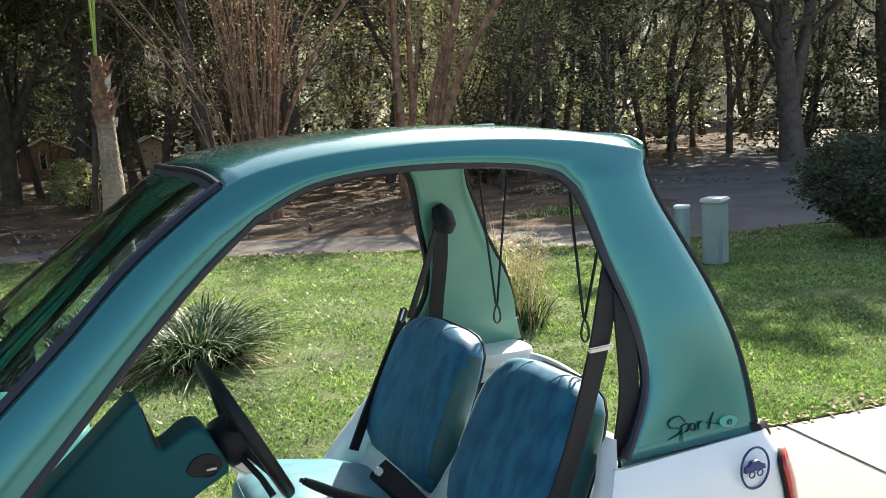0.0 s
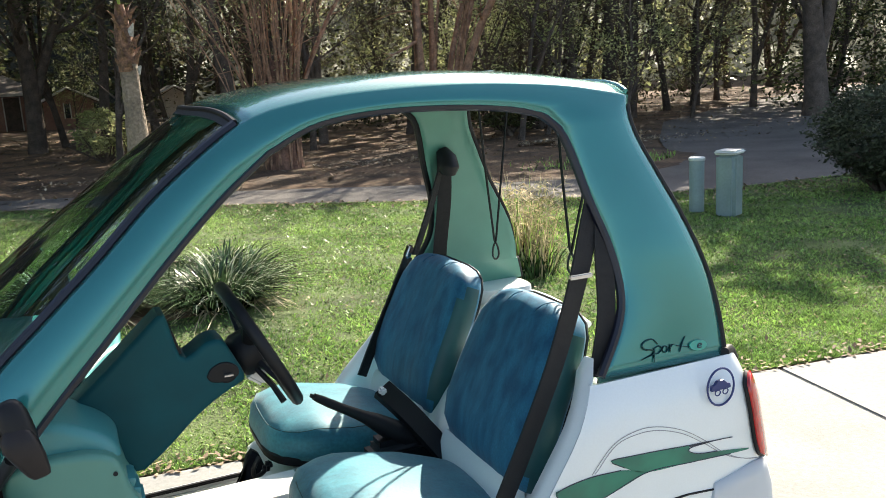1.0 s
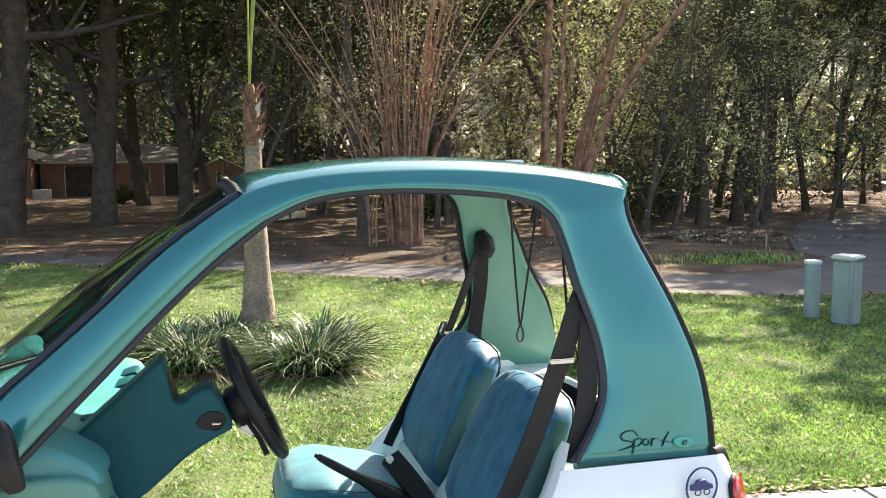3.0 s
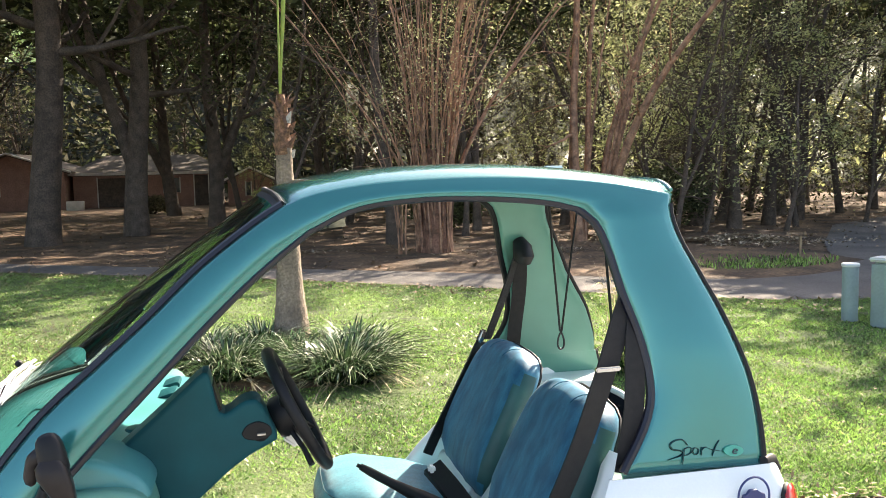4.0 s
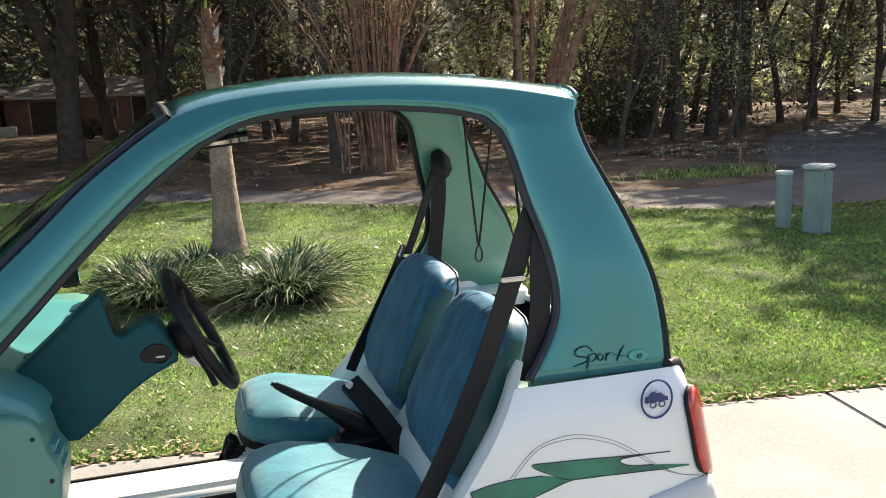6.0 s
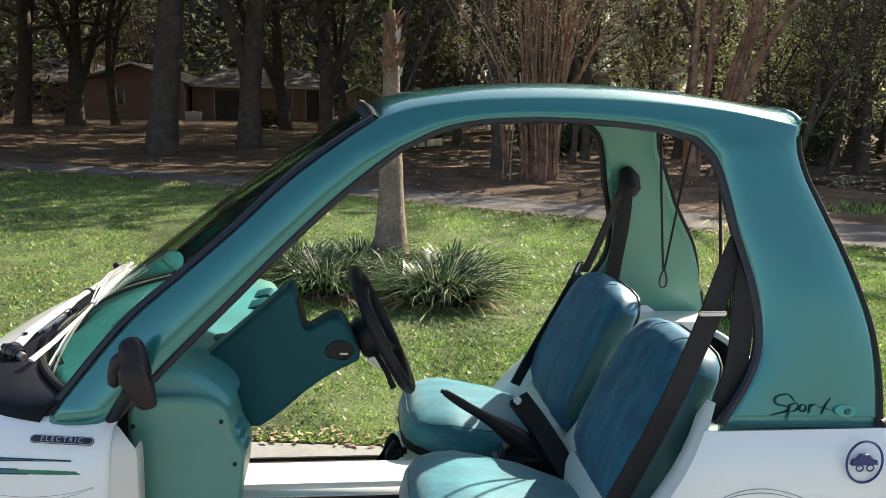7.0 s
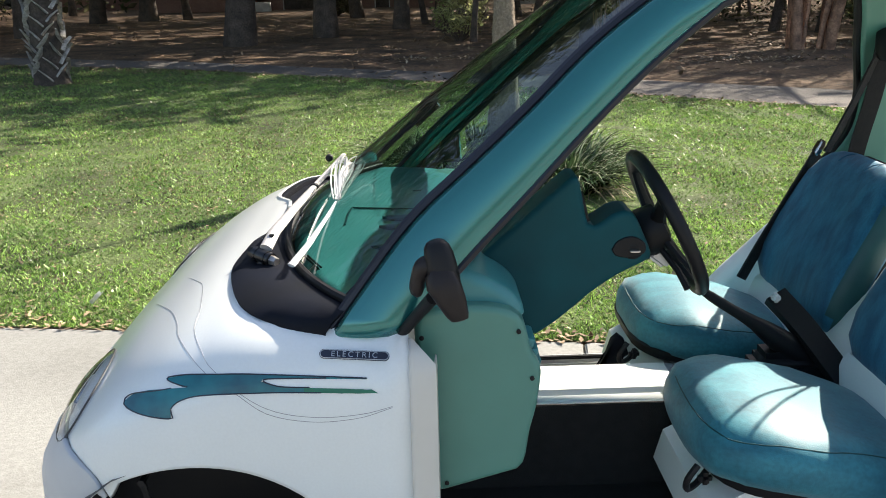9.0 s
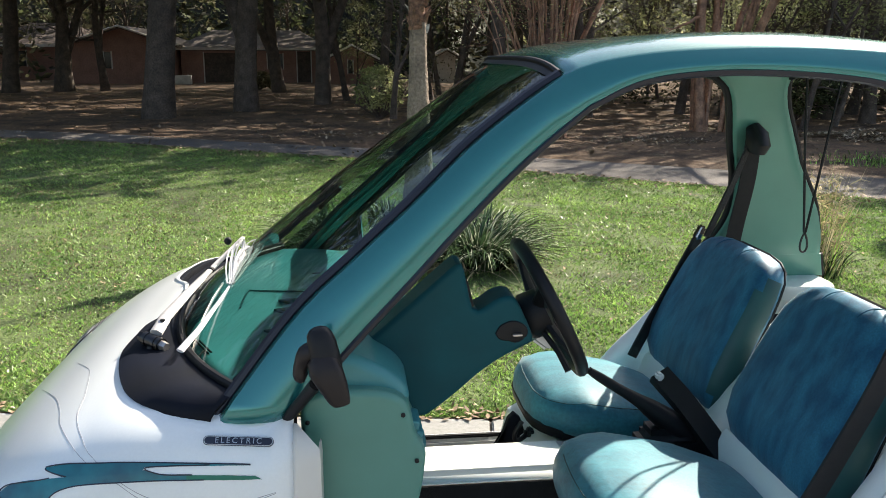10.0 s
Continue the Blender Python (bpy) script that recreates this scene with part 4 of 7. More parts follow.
# rear-view mirror under the roof, and the mirror on the far door
MIRRORGLASS = material("silvered_mirror", (0.8, 0.82, 0.8), 0.03, 1.0, scale=20)
inner_mirror = thing("rear_view_mirror", (0.56, 1.95, 1.66), "small rear-view mirror hung below the front of the roof", "mirror")
rv = Euler((0, radians(-6), radians(-38))).to_matrix()
part("mirror_case", box((0.545, 1.925, 1.652), (0.026, 0.21, 0.062), 0.010, rot=rv, seg=3), BLACK, inner_mirror, "black mirror case")
part("mirror_glass", box(Vector((0.545, 1.925, 1.652)) + rv @ Vector((0.0135, 0, 0)), (0.004, 0.195, 0.05), 0.0015, rot=rv), MIRRORGLASS, inner_mirror, "silvered glass")
part("stem", tube([(0.515, 1.95, 1.675), (0.49, 1.95, 1.70), (0.455, 1.95, 1.742)], 0.008, 8), BLACK, inner_mirror)
far_mirror = thing("door_mirror", (0.03, 2.70, 1.17), "black door mirror standing out on the far side", "mirror")
fm = Euler((0, radians(-4), radians(-12))).to_matrix()
part("mirror_body", box((0.025, 2.70, 1.185), (0.075, 0.13, 0.115), 0.012, rot=fm, seg=3), SHELL, far_mirror)
part("mirror_glass", box(Vector((0.025, 2.70, 1.185)) + fm @ Vector((0.038, 0, 0)), (0.004, 0.11, 0.095), 0.0015, rot=fm), MIRRORGLASS, far_mirror, "silvered glass")
part("bracket", tube([(0.0, 2.66, 1.15), (-0.04, 2.60, 1.13), (-0.10, 2.585, 1.11)], 0.011, 10), BLACK, far_mirror)

# wiper with a bundle of white cord
WIPERPALE = material("pale_wiper_metal", (0.66, 0.63, 0.60), 0.42, 0.35, dark=(0.52, 0.49, 0.46), scale=14, grain=0.12, grain_scale=120)
pv, tip = Vector((-0.411, 1.612, 1.158)), Vector((-0.284, 2.185, 1.246))
along, axle = (tip - pv).normalized(), Vector((0.75, -0.62, -0.12)).normalized()
stations = [pv + Vector((0.006, 0.006, 0.016)), pv.lerp(tip, 0.12) + Vector((0, 0, 0.022)), pv.lerp(tip, 0.34) + Vector((0, 0, 0.022)), pv.lerp(tip, 0.58) + Vector((0, 0, 0.018)), pv.lerp(tip, 0.8) + Vector((0, 0, 0.014)), tip + Vector((0, 0, 0.010))]
arm = part("wiper_arm", tube(stations, [0.0135, 0.0130, 0.0105, 0.0075, 0.0068, 0.006], 10, flat=0.55), WIPERPALE, car, "tapered pale metal wiper arm")
part("wiper_rod", tube([q + Vector((-w, 0.004, -0.002)) for q, w in zip(stations, (0.0145, 0.014, 0.0115, 0.0085, 0.0075, 0.0065))], 0.0028, 6), BLACK, arm, "dark edge of the arm")
part("arm_screw", lathe([(0.0055, 0.0), (0.0055, 0.004), (0.0, 0.005)], stations[0] + along * 0.035 + Vector((0, 0, 0.010)), 'Z', 10), BLACK, arm)
part("arm_clip", tube([stations[3] - along * 0.004, stations[3] + along * 0.004], 0.0105, 10, flat=0.7), BLACK, arm, "dark clip round the arm")
part("wiper_pivot", tube([pv - axle * 0.026, pv + axle * 0.026], 0.0145, 16), DARKSTEEL, arm, "dark metal pivot barrel")
for f_ in (-0.016, 0.012):
    part("knurl", tube([pv + axle * (f_ - 0.003), pv + axle * (f_ + 0.003)], 0.0158, 12), DARKSTEEL, arm)
part("pivot_nut", tube([pv - axle * 0.040, pv - axle * 0.026], [0.0105, 0.0125], 6), BLACK, arm, "dark pivot nut")
part("pivot_nut", tube([pv + axle * 0.026, pv + axle * 0.042], [0.011, 0.009], 6), STEEL, arm, "steel pivot nut")
part("pivot_base", lathe([(0.016, -0.05), (0.015, -0.012), (0.010, -0.006)], pv, 'Z', 14), BLACK, arm)
part("wiper_blade", tube([(-0.338, 1.516, 1.168), (-0.310, 1.583, 1.191), (-0.281, 1.667, 1.222), (-0.264, 1.730, 1.242)], [0.0085, 0.007, 0.0045, 0.003], 6, flat=0.5), CORDWHITE, arm, "pale wiper blade lying on the glass")
part("wiper_end", lathe([(0.0, -0.012), (0.009, -0.008), (0.011, 0.0), (0.009, 0.008), (0.0, 0.012)], pv.lerp(tip, 0.93) + Vector((-0.028, 0.01, 0.014)), 'Y', 10), BLACK, arm)
cord = thing("cord_bundle", tip, "tangled bundle of white cord hung on the wiper", "cord")
crd = random.Random(9)
for k in range(15):
    low = Vector((-0.264 + crd.uniform(-0.006, 0.006), 1.742 + crd.uniform(-0.01, 0.05), 1.244 + crd.uniform(-0.002, 0.006)))
    high = Vector((-0.262 + crd.uniform(-0.022, 0.035), 2.150 + crd.uniform(-0.07, 0.03), 1.252 + crd.uniform(-0.006, 0.014)))
    bow = crd.uniform(0.003, 0.014)
    a1, a2 = low.lerp(high, 0.35) + Vector((-bow, 0, 0.008)), low.lerp(high, 0.75) + Vector((-bow * 1.2, 0, 0.012))
    b1, b2 = low.lerp(high, 0.35) + Vector((bow, 0, 0.004)), low.lerp(high, 0.75) + Vector((bow * 1.2, 0, 0.006))
    part("strand", tube(spline([low, a1, a2, high, b2, b1, low + Vector((0.004, -0.006, 0.001))], 22), 0.0017, 5), CORDWHITE if k % 2 else SILVER, cord)
# headlamps
for flip in (False, True):
    f = mirror if flip else Vector
    lens, refl, rim = [], [], []
    for i in range(7):
        r = i / 6
        ring_l, ring_r = [], []
        for k in range(32):
            a = 2 * math.pi * k / 32
            x = -0.770 + 0.056 * r * math.cos(a) - 0.012 * r * math.sin(a)
            y = 1.500 + 0.135 * r * math.sin(a)
            z = ZB + (smooth_top(x) - ZB) * half_to_rise((y - C) / front_half(x))
            ring_l.append(f((x - 0.003 - 0.008 * (1 - r * r), y - 0.004 * (1 - r * r), z + 0.003 + 0.012 * (1 - r * r))))
            ring_r.append(f((x + 0.030 * (1 - r * r), y, z + 0.001 - 0.035 * (1 - r * r))))
        lens.append(ring_l)
        refl.append(ring_r)
    hl = part("headlamp", sheet(refl[1:], wrap=True), REFLECTOR, car, "oval headlamp with clear cover")
    part("lens", sheet(lens, wrap=True), LENS, hl).visible_shadow = False
    part("rim", tube(lens[-1] + [lens[-1][0]], 0.0022, 6), LINER, hl)
    part("bulb_shield", lathe([(0.0, 0.0), (0.016, 0.002), (0.018, 0.014), (0.0, 0.018)], f((-0.772, 1.49, refl[2][0].z - 0.008)), 'X', 14), BLACK, hl)

# tail lamps
for flip in (False, True):
    f = mirror if flip else Vector
    rows = []
    for z in [0.785 + (0.165 if flip else 0.225) * i / 14 for i in range(15)]:
        w, xe, r = rear_half(z), rear_end(z), 0.06
        e = min(1.0, (1 - abs((z - (0.8675 if flip else 0.8975)) / (0.0826 if flip else 0.1126)) ** 5))
        span = 0.75 * e ** 0.4 if e > 0 else 0
        rows.append([f((xe - r + (r + 0.006) * math.sin(a), C - w + r - (r + 0.006) * math.cos(a), z)) for a in [0.72 - span * (0.75 - 1.5 * i / 8) for i in range(9)]])
    tl = part("tail_lamp", sheet(rows), REDLENS, car, "tall red tail lamp")
    solidify(tl, 0.012, 1)
    bz = [r[0] for r in rows] + [r[-1] for r in rows[::-1]]
    part("bezel", tube(bz, 0.006, 6), BLACK, tl, "black lamp surround")
    if flip:
        continue
    part("corner_cap", tube([f((rear_end(1.06) - 0.05, C - rear_half(1.06) + 0.01, 1.064)), f((rear_end(1.06) - 0.015, C - rear_half(1.06) + 0.035, 1.055)), f((rear_end(1.04) - 0.006, C - rear_half(1.04) + 0.045, 1.03))], [0.012, 0.018, 0.016], 10), BLACK, tl)

# wheels under the body
for x in (-0.47, 1.36):
    for s in (-1, 1):
        y = C + s * 0.60
        tyre = lathe([(0.16, -0.07), (0.25, -0.075), (0.285, -0.055), (0.29, 0.0), (0.285, 0.055), (0.25, 0.075), (0.16, 0.07)], (x, y, 0.29), 'Y', 32)
        w = part("wheel", tyre, TYRE, car, "small road wheel")
        part("rim", lathe([(0.0, -0.045), (0.08, -0.05), (0.15, -0.035), (0.165, -0.065), (0.165, 0.065), (0.0, 0.04)], (x, y, 0.29), 'Y', 24), STEEL, w)
for s in (-1, 1):
    rows = []
    for k in range(13):
        a = math.pi * k / 12
        rows.append([Vector((-0.495 + 0.318 * math.cos(a), C + s * (0.685 - 0.30 * j / 3), 0.575 + 0.315 * math.sin(a))) for j in range(4)])
    part("wheel_liner", sheet(rows), LINER, car, "grey inner wheel arch")
    part("liner_wall", box((-0.495, C + s * 0.37, 0.52), (0.66, 0.02, 0.66), 0.004), BLACK, car, "black inner wall of the wheel arch")
    part("liner_strap", tube([Vector((-0.60, C + s * (0.685 - 0.25 * i / 4), 0.842)) for i in range(5)], 0.007, 6), BLACK, car)
part("tyre_pipe", tube(spline([(-0.62, 1.33, 0.80), (-0.61, 1.30, 0.82), (-0.60, 1.32, 0.70)], 8), 0.006, 6), BLACK, car)


# side decals that follow the skin
def decal(upper, lower, n, yfun, lift, mat, name, label):
    a, b = xz(upper, n), xz(lower, n)
    rws = []
    for p, q in zip(a, b):
        row = []
        for k in range(4):
            x, z = p[0] + (q[0] - p[0]) * k / 3, p[1] + (q[1] - p[1]) * k / 3
            v = Vector((x, yfun(x, z) - lift, z))
            row.append(on_skin(v, lift * 0.6) if yfun is front_y else v)
        rws.append(row)
    return part(name, sheet(rws), mat, car, label)


def line_decal(pts, n, yfun, r, mat, name, label):
    line = [Vector((x, yfun(x, z) - 0.0008, z)) for x, z in xz(pts, n)]
    if yfun is front_y:
        line = [on_skin(v, 0.0012) for v in line]
    return part(name, tube(line, r, 5), mat, car, label)


def rear_y(x, z):
    return C - rear_half(z)


LOBES = [([(-0.624, 0.989), (-0.603, 1.004), (-0.57, 1.016), (-0.528, 1.0245)], [(-0.624, 0.987), (-0.597, 0.980), (-0.56, 0.978), (-0.528, 0.976)], TEALDECAL),
         ([(-0.528, 1.0245), (-0.497, 1.029), (-0.45, 1.034), (-0.40, 1.036)], [(-0.528, 0.992), (-0.508, 1.008), (-0.461, 1.018), (-0.40, 1.022)], TEALDECAL),
         ([(-0.539, 1.0365), (-0.499, 1.046), (-0.438, 1.051), (-0.381, 1.052)], [(-0.539, 1.0355), (-0.516, 1.031), (-0.497, 1.029), (-0.381, 1.036)], TEALDECAL),
         ([(-0.40, 1.036), (-0.38, 1.038), (-0.359, 1.040)], [(-0.40, 1.022), (-0.38, 1.0215), (-0.359, 1.021)], TEALDECAL),
         ([(-0.381, 1.052), (-0.268, 1.0465), (-0.179, 1.0415)], [(-0.381, 1.034), (-0.363, 1.039), (-0.352, 1.0445), (-0.179, 1.0395)], TEALDECAL),
         ([(-0.359, 1.040), (-0.345, 1.034), (-0.325, 1.030), (-0.29, 1.0283)], [(-0.359, 1.021), (-0.345, 1.021), (-0.325, 1.021), (-0.29, 1.020)], TEALDECAL),
         ([(-0.29, 1.0283), (-0.23, 1.025), (-0.172, 1.021)], [(-0.29, 1.020), (-0.23, 1.0165), (-0.16, 1.014)], GREENDECAL)]
for up_, lo_, mt in LOBES:
    decal(up_, lo_, 14, front_y, 0.0018, mt, "stripe", "teal and green swoosh decal with a black edge")
for edge in ([(-0.528, 1.0245), (-0.603, 1.004), (-0.624, 0.988), (-0.597, 0.980), (-0.528, 0.976), (-0.528, 0.992), (-0.508, 1.008), (-0.461, 1.018), (-0.359, 1.021), (-0.26, 1.0185)], [(-0.497, 1.029), (-0.516, 1.031), (-0.539, 1.036), (-0.499, 1.046), (-0.438, 1.051), (-0.381, 1.052), (-0.268, 1.0465), (-0.179, 1.041)], [(-0.25, 1.043), (-0.345, 1.044), (-0.361, 1.041), (-0.345, 1.034), (-0.325, 1.030), (-0.28, 1.028)]):
    line_decal(edge, 60, front_y, 0.0012, BADGE, "stripe_edge", "black edge of the swoosh decal")
for pts in ([(-0.680, 1.710, 1.019), (-0.630, 1.610, 1.05), (-0.589, 1.530, 1.070), (-0.555, 1.445, 1.078), (-0.539, 1.392, 1.0757), (-0.5055, 1.330, 1.07), (-0.468, 1.2855, 1.052), (-0.412, 1.260, 1.021), (-0.355, 1.2535, 0.981), (-0.275, 1.2515, 0.964), (-0.194, 1.2525, 0.969), (-0.136, 1.2535, 0.987)],
            [(-0.6055, 1.730, 1.072), (-0.565, 1.65, 1.09), (-0.538, 1.588, 1.103), (-0.513, 1.4656, 1.102), (-0.508, 1.394, 1.090), (-0.4826, 1.329, 1.0775), (-0.4477, 1.2813, 1.0537), (-0.36, 1.2555, 0.993), (-0.275, 1.2525, 0.973), (-0.19, 1.2535, 0.976), (-0.136, 1.2535, 0.989)]):
    line = []
    for p in spline(pts, 60):
        h = smooth_top(p.x) - ZB
        if p.y < 1.288:
            line.append(Vector((p.x, front_y(p.x, p.z) - 0.0006, p.z)))
        else:
            line.append(Vector((p.x, p.y, ZB + h * half_to_rise((p.y - C) / front_half(p.x)) + 0.0006)))
    part("pinstripe", tube([on_skin(v, 0.0) for v in line], 0.0006, 5), PIN, car, "thin grey pinstripe")
LOBES = [([(1.150, 0.889), (1.209, 0.8865), (1.30, 0.880), (1.379, 0.873)], [(1.150, 0.887), (1.19, 0.861), (1.25, 0.835), (1.379, 0.828)], GREENDECAL),
         ([(1.379, 0.873), (1.45, 0.868), (1.513, 0.864)], [(1.379, 0.868), (1.45, 0.866), (1.513, 0.863)], BADGE),
         ([(1.379, 0.855), (1.41, 0.844), (1.467, 0.837), (1.567, 0.822)], [(1.379, 0.828), (1.44, 0.824), (1.508, 0.820), (1.567, 0.818)], GREENDECAL),
         ([(1.0, 0.850), (1.083, 0.861), (1.178, 0.858), (1.25, 0.836)], [(1.0, 0.840), (1.04, 0.812), (1.12, 0.80), (1.25, 0.834)], GREENDECAL)]
for up_, lo_, mt in LOBES:
    decal(up_, lo_, 14, rear_y, 0.0018, mt, "stripe", "green swoosh decal with a black edge")
for edge in ([(1.513, 0.8635), (1.379, 0.873), (1.30, 0.880), (1.209, 0.8865), (1.150, 0.888), (1.19, 0.861)], [(1.44, 0.867), (1.385, 0.866), (1.379, 0.857), (1.41, 0.844), (1.467, 0.837)], [(1.178, 0.858), (1.083, 0.861), (1.0, 0.845), (1.04, 0.812), (1.12, 0.80), (1.25, 0.834), (1.379, 0.828), (1.508, 0.820)]):
    line_decal(edge, 40, lambda x, z: rear_y(x, z) - 0.001, 0.0013, BADGE, "stripe_edge", "black edge of the swoosh decal")
for d in (0.0, 0.009):
    line_decal([(1.098 + d, 0.866), (1.158 + d * 0.8, 0.926 - d * 0.4), (1.226, 0.946 - d), (1.286, 0.942 - d), (1.356, 0.918 - d), (1.419, 0.880 - d), (1.492, 0.825 - d * 0.5), (1.55, 0.797), (1.60, 0.786)], 40, rear_y, 0.0009, PIN, "pinstripe", "thin grey pinstripe")
ring = [Vector((1.476 + 0.041 * math.cos(a), 1.2485 + 0.03 * max(0, 1.003 + 0.047 * math.sin(a) - 0.97), 1.003 + 0.047 * math.sin(a))) for a in [2 * math.pi * k / 40 for k in range(41)]]
emblem = part("round_sticker", tube(ring, 0.0027, 6), BLUEMARK, car, "round blue sticker outline with a plain blue mark")
part("mark", prism([(1.447, 0.996), (1.449, 1.008), (1.458, 1.010), (1.466, 1.020), (1.484, 1.020), (1.494, 1.011), (1.504, 1.008), (1.506, 0.997)], 1.2475, 1.256), BLUEMARK, emblem)
for x in (1.465, 1.489):
    part("mark", tube([Vector((x + 0.008 * math.cos(a), 1.2475, 0.990 + 0.007 * math.sin(a))) for a in [2 * math.pi * k / 16 for k in range(17)]], 0.0016, 5), BLUEMARK, emblem)


def lettering(text, size, m, mat, name, parent, label, shear=0.0, depth=0.0015, space=1.0, thin=0.0):
    cu = bpy.data.curves.new(name, 'FONT')
    cu.body, cu.size, cu.shear, cu.extrude, cu.align_x, cu.align_y, cu.space_character = text, size, shear, depth, 'CENTER', 'CENTER', space
    cu.offset = -thin
    tmp = bpy.data.objects.new("tmp", cu)
    scene.collection.objects.link(tmp)
    me = bpy.data.meshes.new_from_object(tmp.evaluated_get(bpy.context.evaluated_depsgraph_get()))
    bpy.data.objects.remove(tmp)
    me.transform(m)
    return link(name, me, parent, (mat,), label)


BR = Euler((radians(-40), radians(3.1), radians(-3))).to_matrix()
BN = BR @ Vector((0, -1, 0))
BC = Vector((-0.2006, 1.2838, 1.0763))
pill = [(0.0535 * (1 if math.cos(a) > 0 else -1) + 0.0085 * math.cos(a), 0.0085 * math.sin(a)) for a in [2 * math.pi * (k + 0.5) / 28 for k in range(28)]]
bb = part("badge", loft([[BC + BR @ Vector((x * e, y, z * e)) for x, z in pill] for y, e in ((0.004, 1.0), (-0.0015, 1.0), (-0.0026, 0.97))]), BADGE, car, "dark badge lettered in silver")
part("rim", tube([BC + BR @ Vector((x * 0.972, -0.0026, z * 0.86)) for x, z in pill + pill[:1]], 0.0007, 6), SILVER, bb)
lettering("ELECTRIC", 0.0142, Matrix.Translation(BC + BN * 0.0030) @ BR.to_4x4() @ Euler((radians(90), 0, 0)).to_matrix().to_4x4(), SILVER, "lettering", bb, "silver letters", depth=0.0008, space=1.42)
tilt = Euler((radians(90 - 15.9), 0, 0)).to_matrix().to_4x4()
lean = Euler((0, radians(4), 0)).to_matrix().to_4x4()


def stroke(pts, radii, name, parent, mat, label=""):
    """One raised pen stroke on the leaning side of the pillar."""
    line = [Vector((p.x, side_y(p.z) - 0.0035, p.z)) for p in spline([(x, 0, z + 0.016) for x, z in pts], 4 * len(pts))]
    n_ = len(line) - 1
    return part(name, tube(line, [float(np.interp(i / n_, [0, 0.5, 1], radii)) for i in range(n_ + 1)], 8, flat=0.55), mat, parent, label)


sp = stroke([(1.346, 1.100), (1.334, 1.113), (1.314, 1.113), (1.300, 1.105), (1.305, 1.094), (1.325, 1.089), (1.332, 1.084), (1.324, 1.078), (1.305, 1.074), (1.290, 1.071)], (0.003, 0.0042, 0.0012), "script_badge", car, SCRIPT, "dark raised script lettering")
for pts, radii in (([(1.336, 1.093), (1.331, 1.073), (1.326, 1.058)], (0.003, 0.0026, 0.0014)), ([(1.336, 1.092), (1.351, 1.095), (1.355, 1.086), (1.344, 1.078), (1.333, 1.078)], (0.002, 0.0026, 0.0016)),
                   ([(1.372, 1.090), (1.363, 1.092), (1.357, 1.084), (1.362, 1.077), (1.371, 1.080), (1.373, 1.089)], (0.0022, 0.0026, 0.002)), ([(1.383, 1.093), (1.381, 1.084), (1.379, 1.074)], (0.0022, 0.0026, 0.002)),
                   ([(1.381, 1.085), (1.389, 1.091), (1.397, 1.091)], (0.0016, 0.0024, 0.0014)), ([(1.430, 1.104), (1.418, 1.090), (1.407, 1.071)], (0.002, 0.003, 0.002)), ([(1.400, 1.087), (1.419, 1.082), (1.441, 1.077)], (0.0018, 0.0022, 0.0012))):
    stroke(pts, radii, "letter", sp, SCRIPT)
OX, OZ = 1.464, 1.094
oval = [Vector((OX + 0.026 * math.cos(a), side_y(OZ) - 0.0070, OZ + 0.0125 * math.sin(a) - 0.03 * 0.05 * math.cos(a))) for a in [2 * math.pi * k / 28 for k in range(28)]]
oval = [Vector((p.x, side_y(p.z) - 0.0070, p.z)) for p in oval]
ov = part("oval_badge", loft([oval, [p + Vector((0, 0.01, 0)) for p in oval]]), OVALGREEN, car, "small green oval badge")
lettering("e", 0.027, Matrix.Translation((OX, side_y(OZ) - 0.0080, OZ + 0.001)) @ lean @ tilt @ Matrix.Diagonal((1.25, 1, 1, 1)), BADGE, "lettering", ov, "black letter", shear=0.3, depth=0.001)

# ---- ground, drive, lawn, lane ----
LITTER = material("leaf_litter_ground", (0.175, 0.106, 0.057), 0.95, dark=(0.05, 0.031, 0.017), scale=0.9, detail=8, grain=0.5, grain_scale=14, bump=0.9, bump_scale=18)
CONCRETE = material("pale_concrete", (0.270, 0.272, 0.254), 0.85, dark=(0.213, 0.213, 0.198), scale=1.3, detail=8, grain=0.12, grain_scale=45, bump=0.15, bump_scale=120, per_object=0.03)
JOINT = material("joint_soil", (0.09, 0.08, 0.065), 0.95, scale=12)
ASPHALT = material("worn_grey_lane", (0.145, 0.130, 0.115), 0.9, dark=(0.085, 0.077, 0.069), scale=0.7, detail=8, grain=0.3, grain_scale=40, bump=0.4, bump_scale=60)
SOIL = material("lawn_soil", (0.10, 0.14, 0.042), 0.95, dark=(0.035, 0.046, 0.014), scale=1.4, detail=6, grain=0.6, grain_scale=90, bump=0.9, bump_scale=40)
BLADE = material("grass_blades", (0.29, 0.455, 0.105), 0.42, dark=(0.12, 0.22, 0.05), scale=1.3, island=0.85, translucent=0.38)
DRY = material("dry_leaves", (0.34, 0.25, 0.15), 0.8, dark=(0.2, 0.13, 0.08), scale=2, island=0.5)


